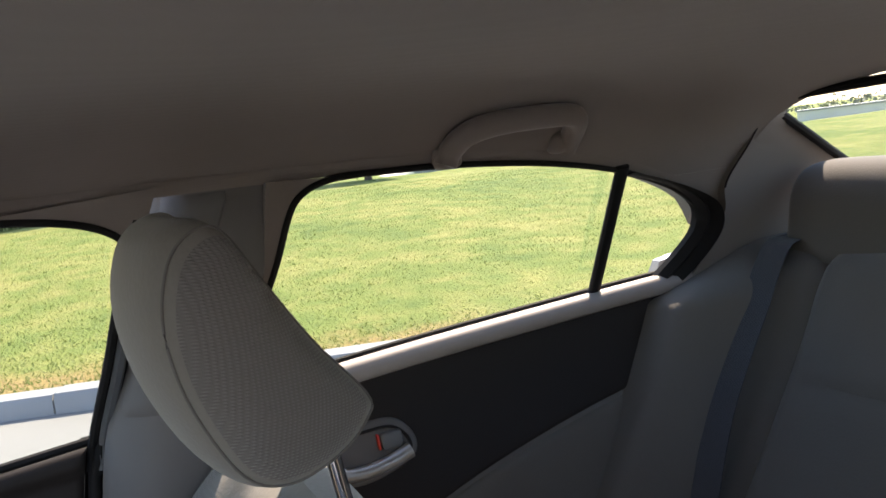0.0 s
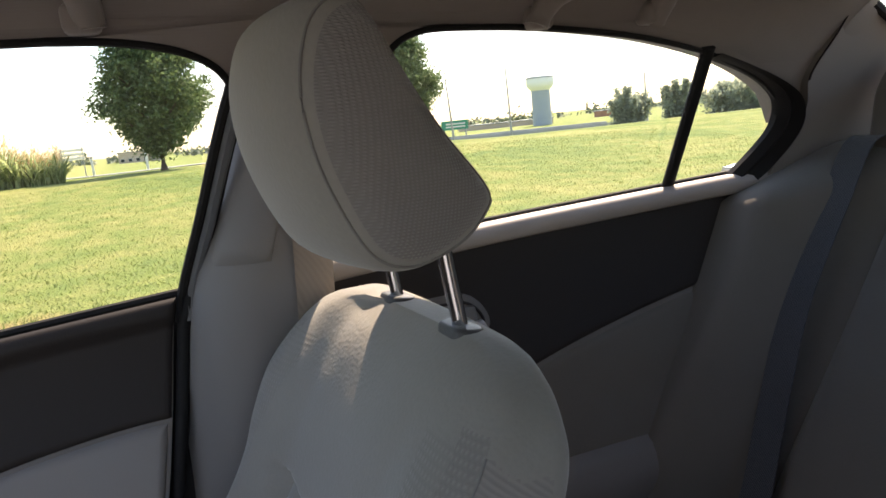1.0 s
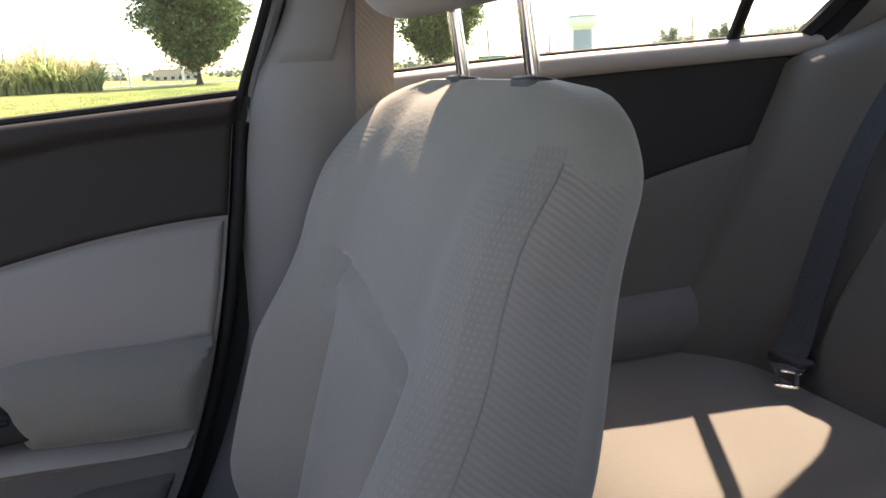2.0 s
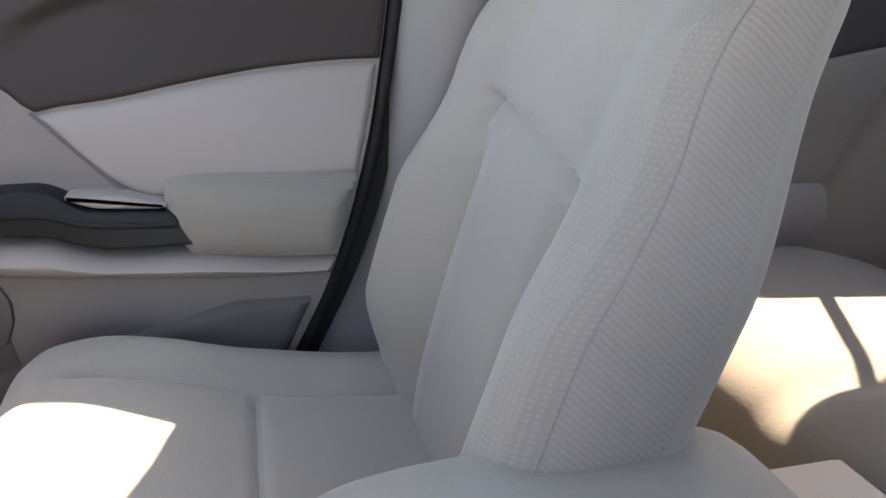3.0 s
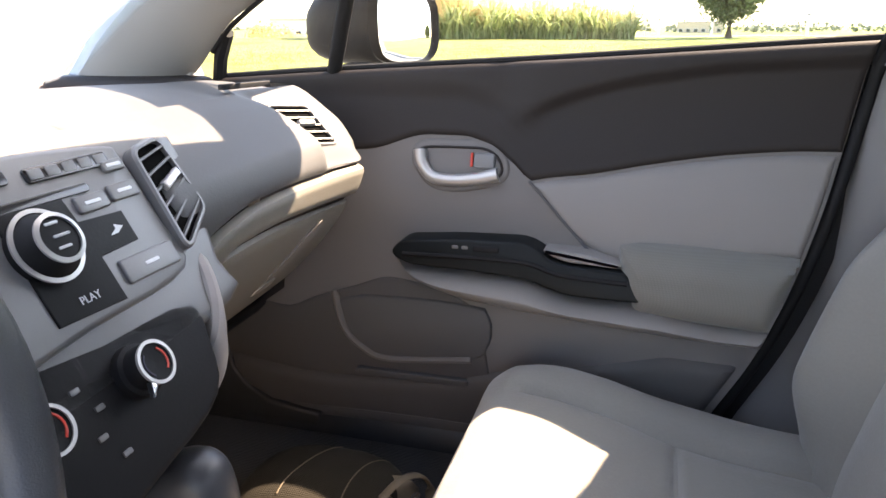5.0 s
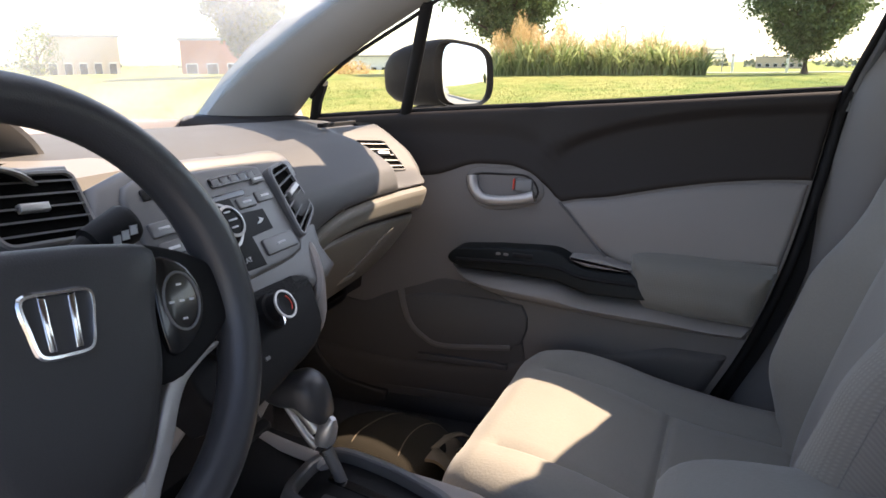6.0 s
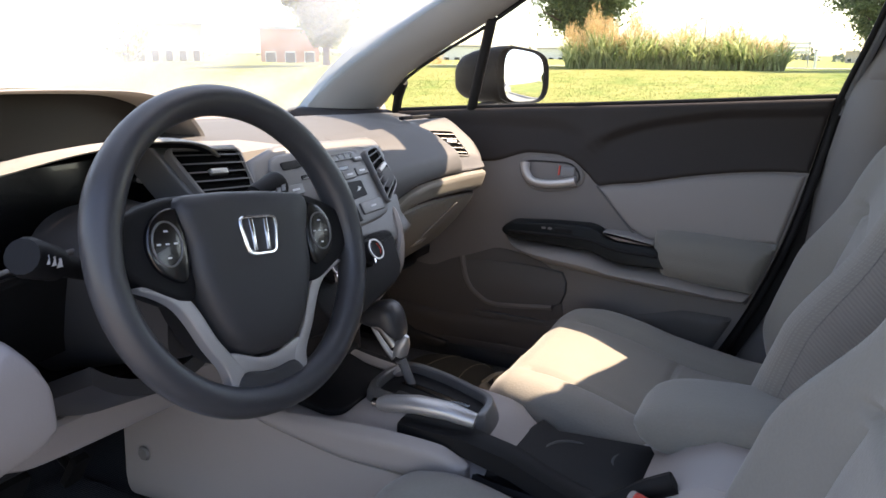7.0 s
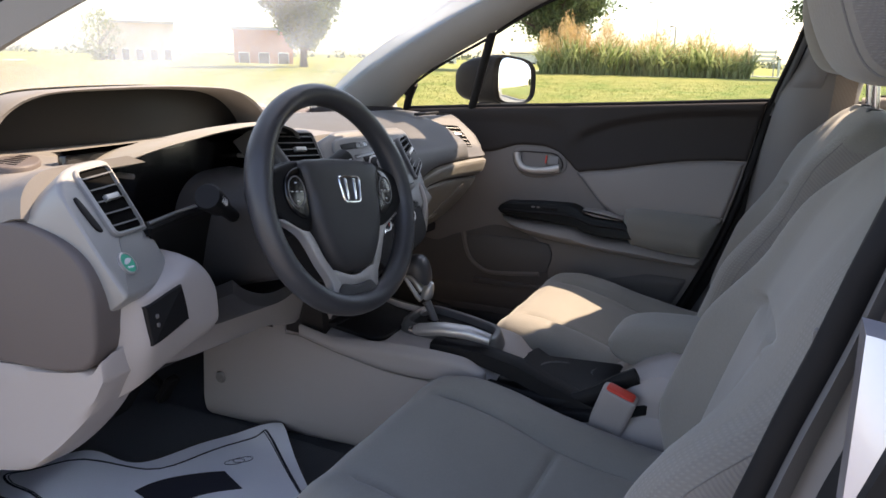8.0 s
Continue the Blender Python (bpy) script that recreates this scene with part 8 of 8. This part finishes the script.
for a in (-1.1, 1.1):
    part("post", tube([(c.x, c.y + a, -2.5), (c.x, c.y + a, c.z + 1.6)], 0.07, 6), STEEL, sg)

# white marker posts along the path
first = None
for az, d in ((1.25, 22.5), (-2.4, 21.5), (-8.7, 21.0), (5.7, 23.5), (22.7, 25.0)):
    b = Vector(polar(az, d))
    if first is None:
        first = thing("marker_post", b, "white wooden marker post beside the path", "post", "marker posts")
        part("shaft", block(b.x - 0.035, b.x + 0.035, b.y - 0.035, b.y + 0.035, b.z - 0.2, b.z + 0.52, 0.01), TOWER_W, first)
        part("cap", block(b.x - 0.045, b.x + 0.045, b.y - 0.045, b.y + 0.045, b.z + 0.52, b.z + 0.56, 0.008), STEEL, first)
    else:
        copy_thing(first, Matrix.Translation(b))


def building(az, d, width, height, wall, label, windows=4, base=-1.2, deep=8.0, storeys=1):
    b = Vector(polar(az, d, base))
    t = thing("building", b, label, "building")
    out = Vector((-math.cos(radians(az)), -math.sin(radians(az)), 0))
    ax = Vector((-out.y, out.x, 0))

    def q(a, e, z):
        return b + ax * a - out * e + Vector((0, 0, z))
    part("wall", loft([[q(-width / 2, 0, z), q(width / 2, 0, z), q(width / 2, deep, z), q(-width / 2, deep, z)] for z in (0, height)]), wall, t)
    part("roof", loft([[q(-width / 2 - 0.2, -0.2, z), q(width / 2 + 0.2, -0.2, z), q(width / 2 + 0.2, deep, z), q(-width / 2 - 0.2, deep, z)] for z in (height, height + 0.25)]), STEEL, t, "flat grey roof edge")
    for s_ in range(storeys):
        for k in range(windows):
            a = -width / 2 + width * (k + 0.5) / windows
            z = 0.35 * height / storeys + s_ * height / storeys
            ww, hh = width / windows * 0.28, 0.16 * height / storeys
            win = part("window", loft([[q(a - ww, e, z - hh), q(a + ww, e, z - hh), q(a + ww, e, z + hh), q(a - ww, e, z + hh)] for e in (-0.08, 0.05)]), WALL_W, t)
            part("pane", loft([[q(a - ww * 0.88, e, z - hh * 0.85), q(a + ww * 0.88, e, z - hh * 0.85), q(a + ww * 0.88, e, z + hh * 0.85), q(a - ww * 0.88, e, z + hh * 0.85)] for e in (-0.12, 0.0)]), WINDOW, win)
    return t


building(48.2, 95, 7.8, 5.8, WALL_T, "long tan commercial building ahead of the car", 5, -1.6)
building(39.7, 70, 5.3, 4.0, BRICK, "red-brown brick building ahead of the car", 3, -0.9)
building(-29.7, 170, 22, 4.0, WALL_T, "long pale distant warehouse", 9, -4.4)
building(-37.9, 190, 9, 3.6, BRICK, "distant low reddish brick house", 4, -3.6)
building(27.2, 120, 10, 3.2, WALL_W, "pale distant building with columns", 6, -1.2)
building(19.2, 140, 7, 3.0, WALL_W, "small white distant building", 4, -1.2)
building(-2.2, 220, 12, 3.2, WALL_T, "low distant building by the horizon", 6, -1.6)
building(-56.7, 120, 14, 3.0, WALL_W, "white distant buildings behind the car", 6, -3.0)

# parked cars, far off
def parked_car(az, d, color, label, base=-1.4):
    b = Vector(polar(az, d, base))
    t = thing("parked_car", b, label, "car", "parked cars")
    prof = [(-2.1, 0.3), (-2.15, 0.75), (-1.5, 0.9), (-0.9, 1.35), (0.5, 1.38), (1.1, 0.92), (2.0, 0.8), (2.1, 0.3)]
    part("body", loft([[b + Vector((e, a, z)) for a, z in prof] for e in (-0.85, -0.7, 0.7, 0.85)]), color, t)
    part("windows", loft([[b + Vector((e, a, z)) for a, z in ((-1.25, 0.95), (-0.85, 1.28), (0.45, 1.30), (0.9, 0.95))] for e in (-0.88, 0.88)]), WINDOW, t)
    for a in (-1.35, 1.35):
        part("wheel", spin([(0.05, -0.9), (0.32, -0.9), (0.32, 0.9), (0.05, 0.9)], Matrix.Translation(b + Vector((0, a, 0.32))) @ Matrix.Rotation(radians(90), 4, "Y"), 16), RUBBER, t)


rng = random.Random(9)
for k in range(9):
    parked_car(45.4 + 1.35 * k, 84 + rng.uniform(-5, 5), (TOWER_W, STEEL, MIRRORPAINT, PAINT)[k % 4], ("white", "grey", "dark blue-grey", "silver")[k % 4] + " parked car in a distant row")

# distant woods along the horizon
rng = random.Random(33)
cs = []
for k in range(260):
    az = rng.uniform(-75, 75)
    d = rng.uniform(240, 330)
    c = Vector(polar(az, d, -1.0))
    wide, tall = rng.uniform(3, 9), rng.uniform(1.0, 3.4)
    for q in range(34):
        cs.append(c + Vector((rng.gauss(0, wide * 0.3), rng.gauss(0, wide * 0.45), abs(rng.gauss(0, tall * 0.5)))))
me = leaf_mesh(cs, 1.15, rng, 1.3)
me.materials.append(FAR)
tagged(new("far_woods", me), "hazy grey-green woods along the horizon", "woods", kind="stuff")
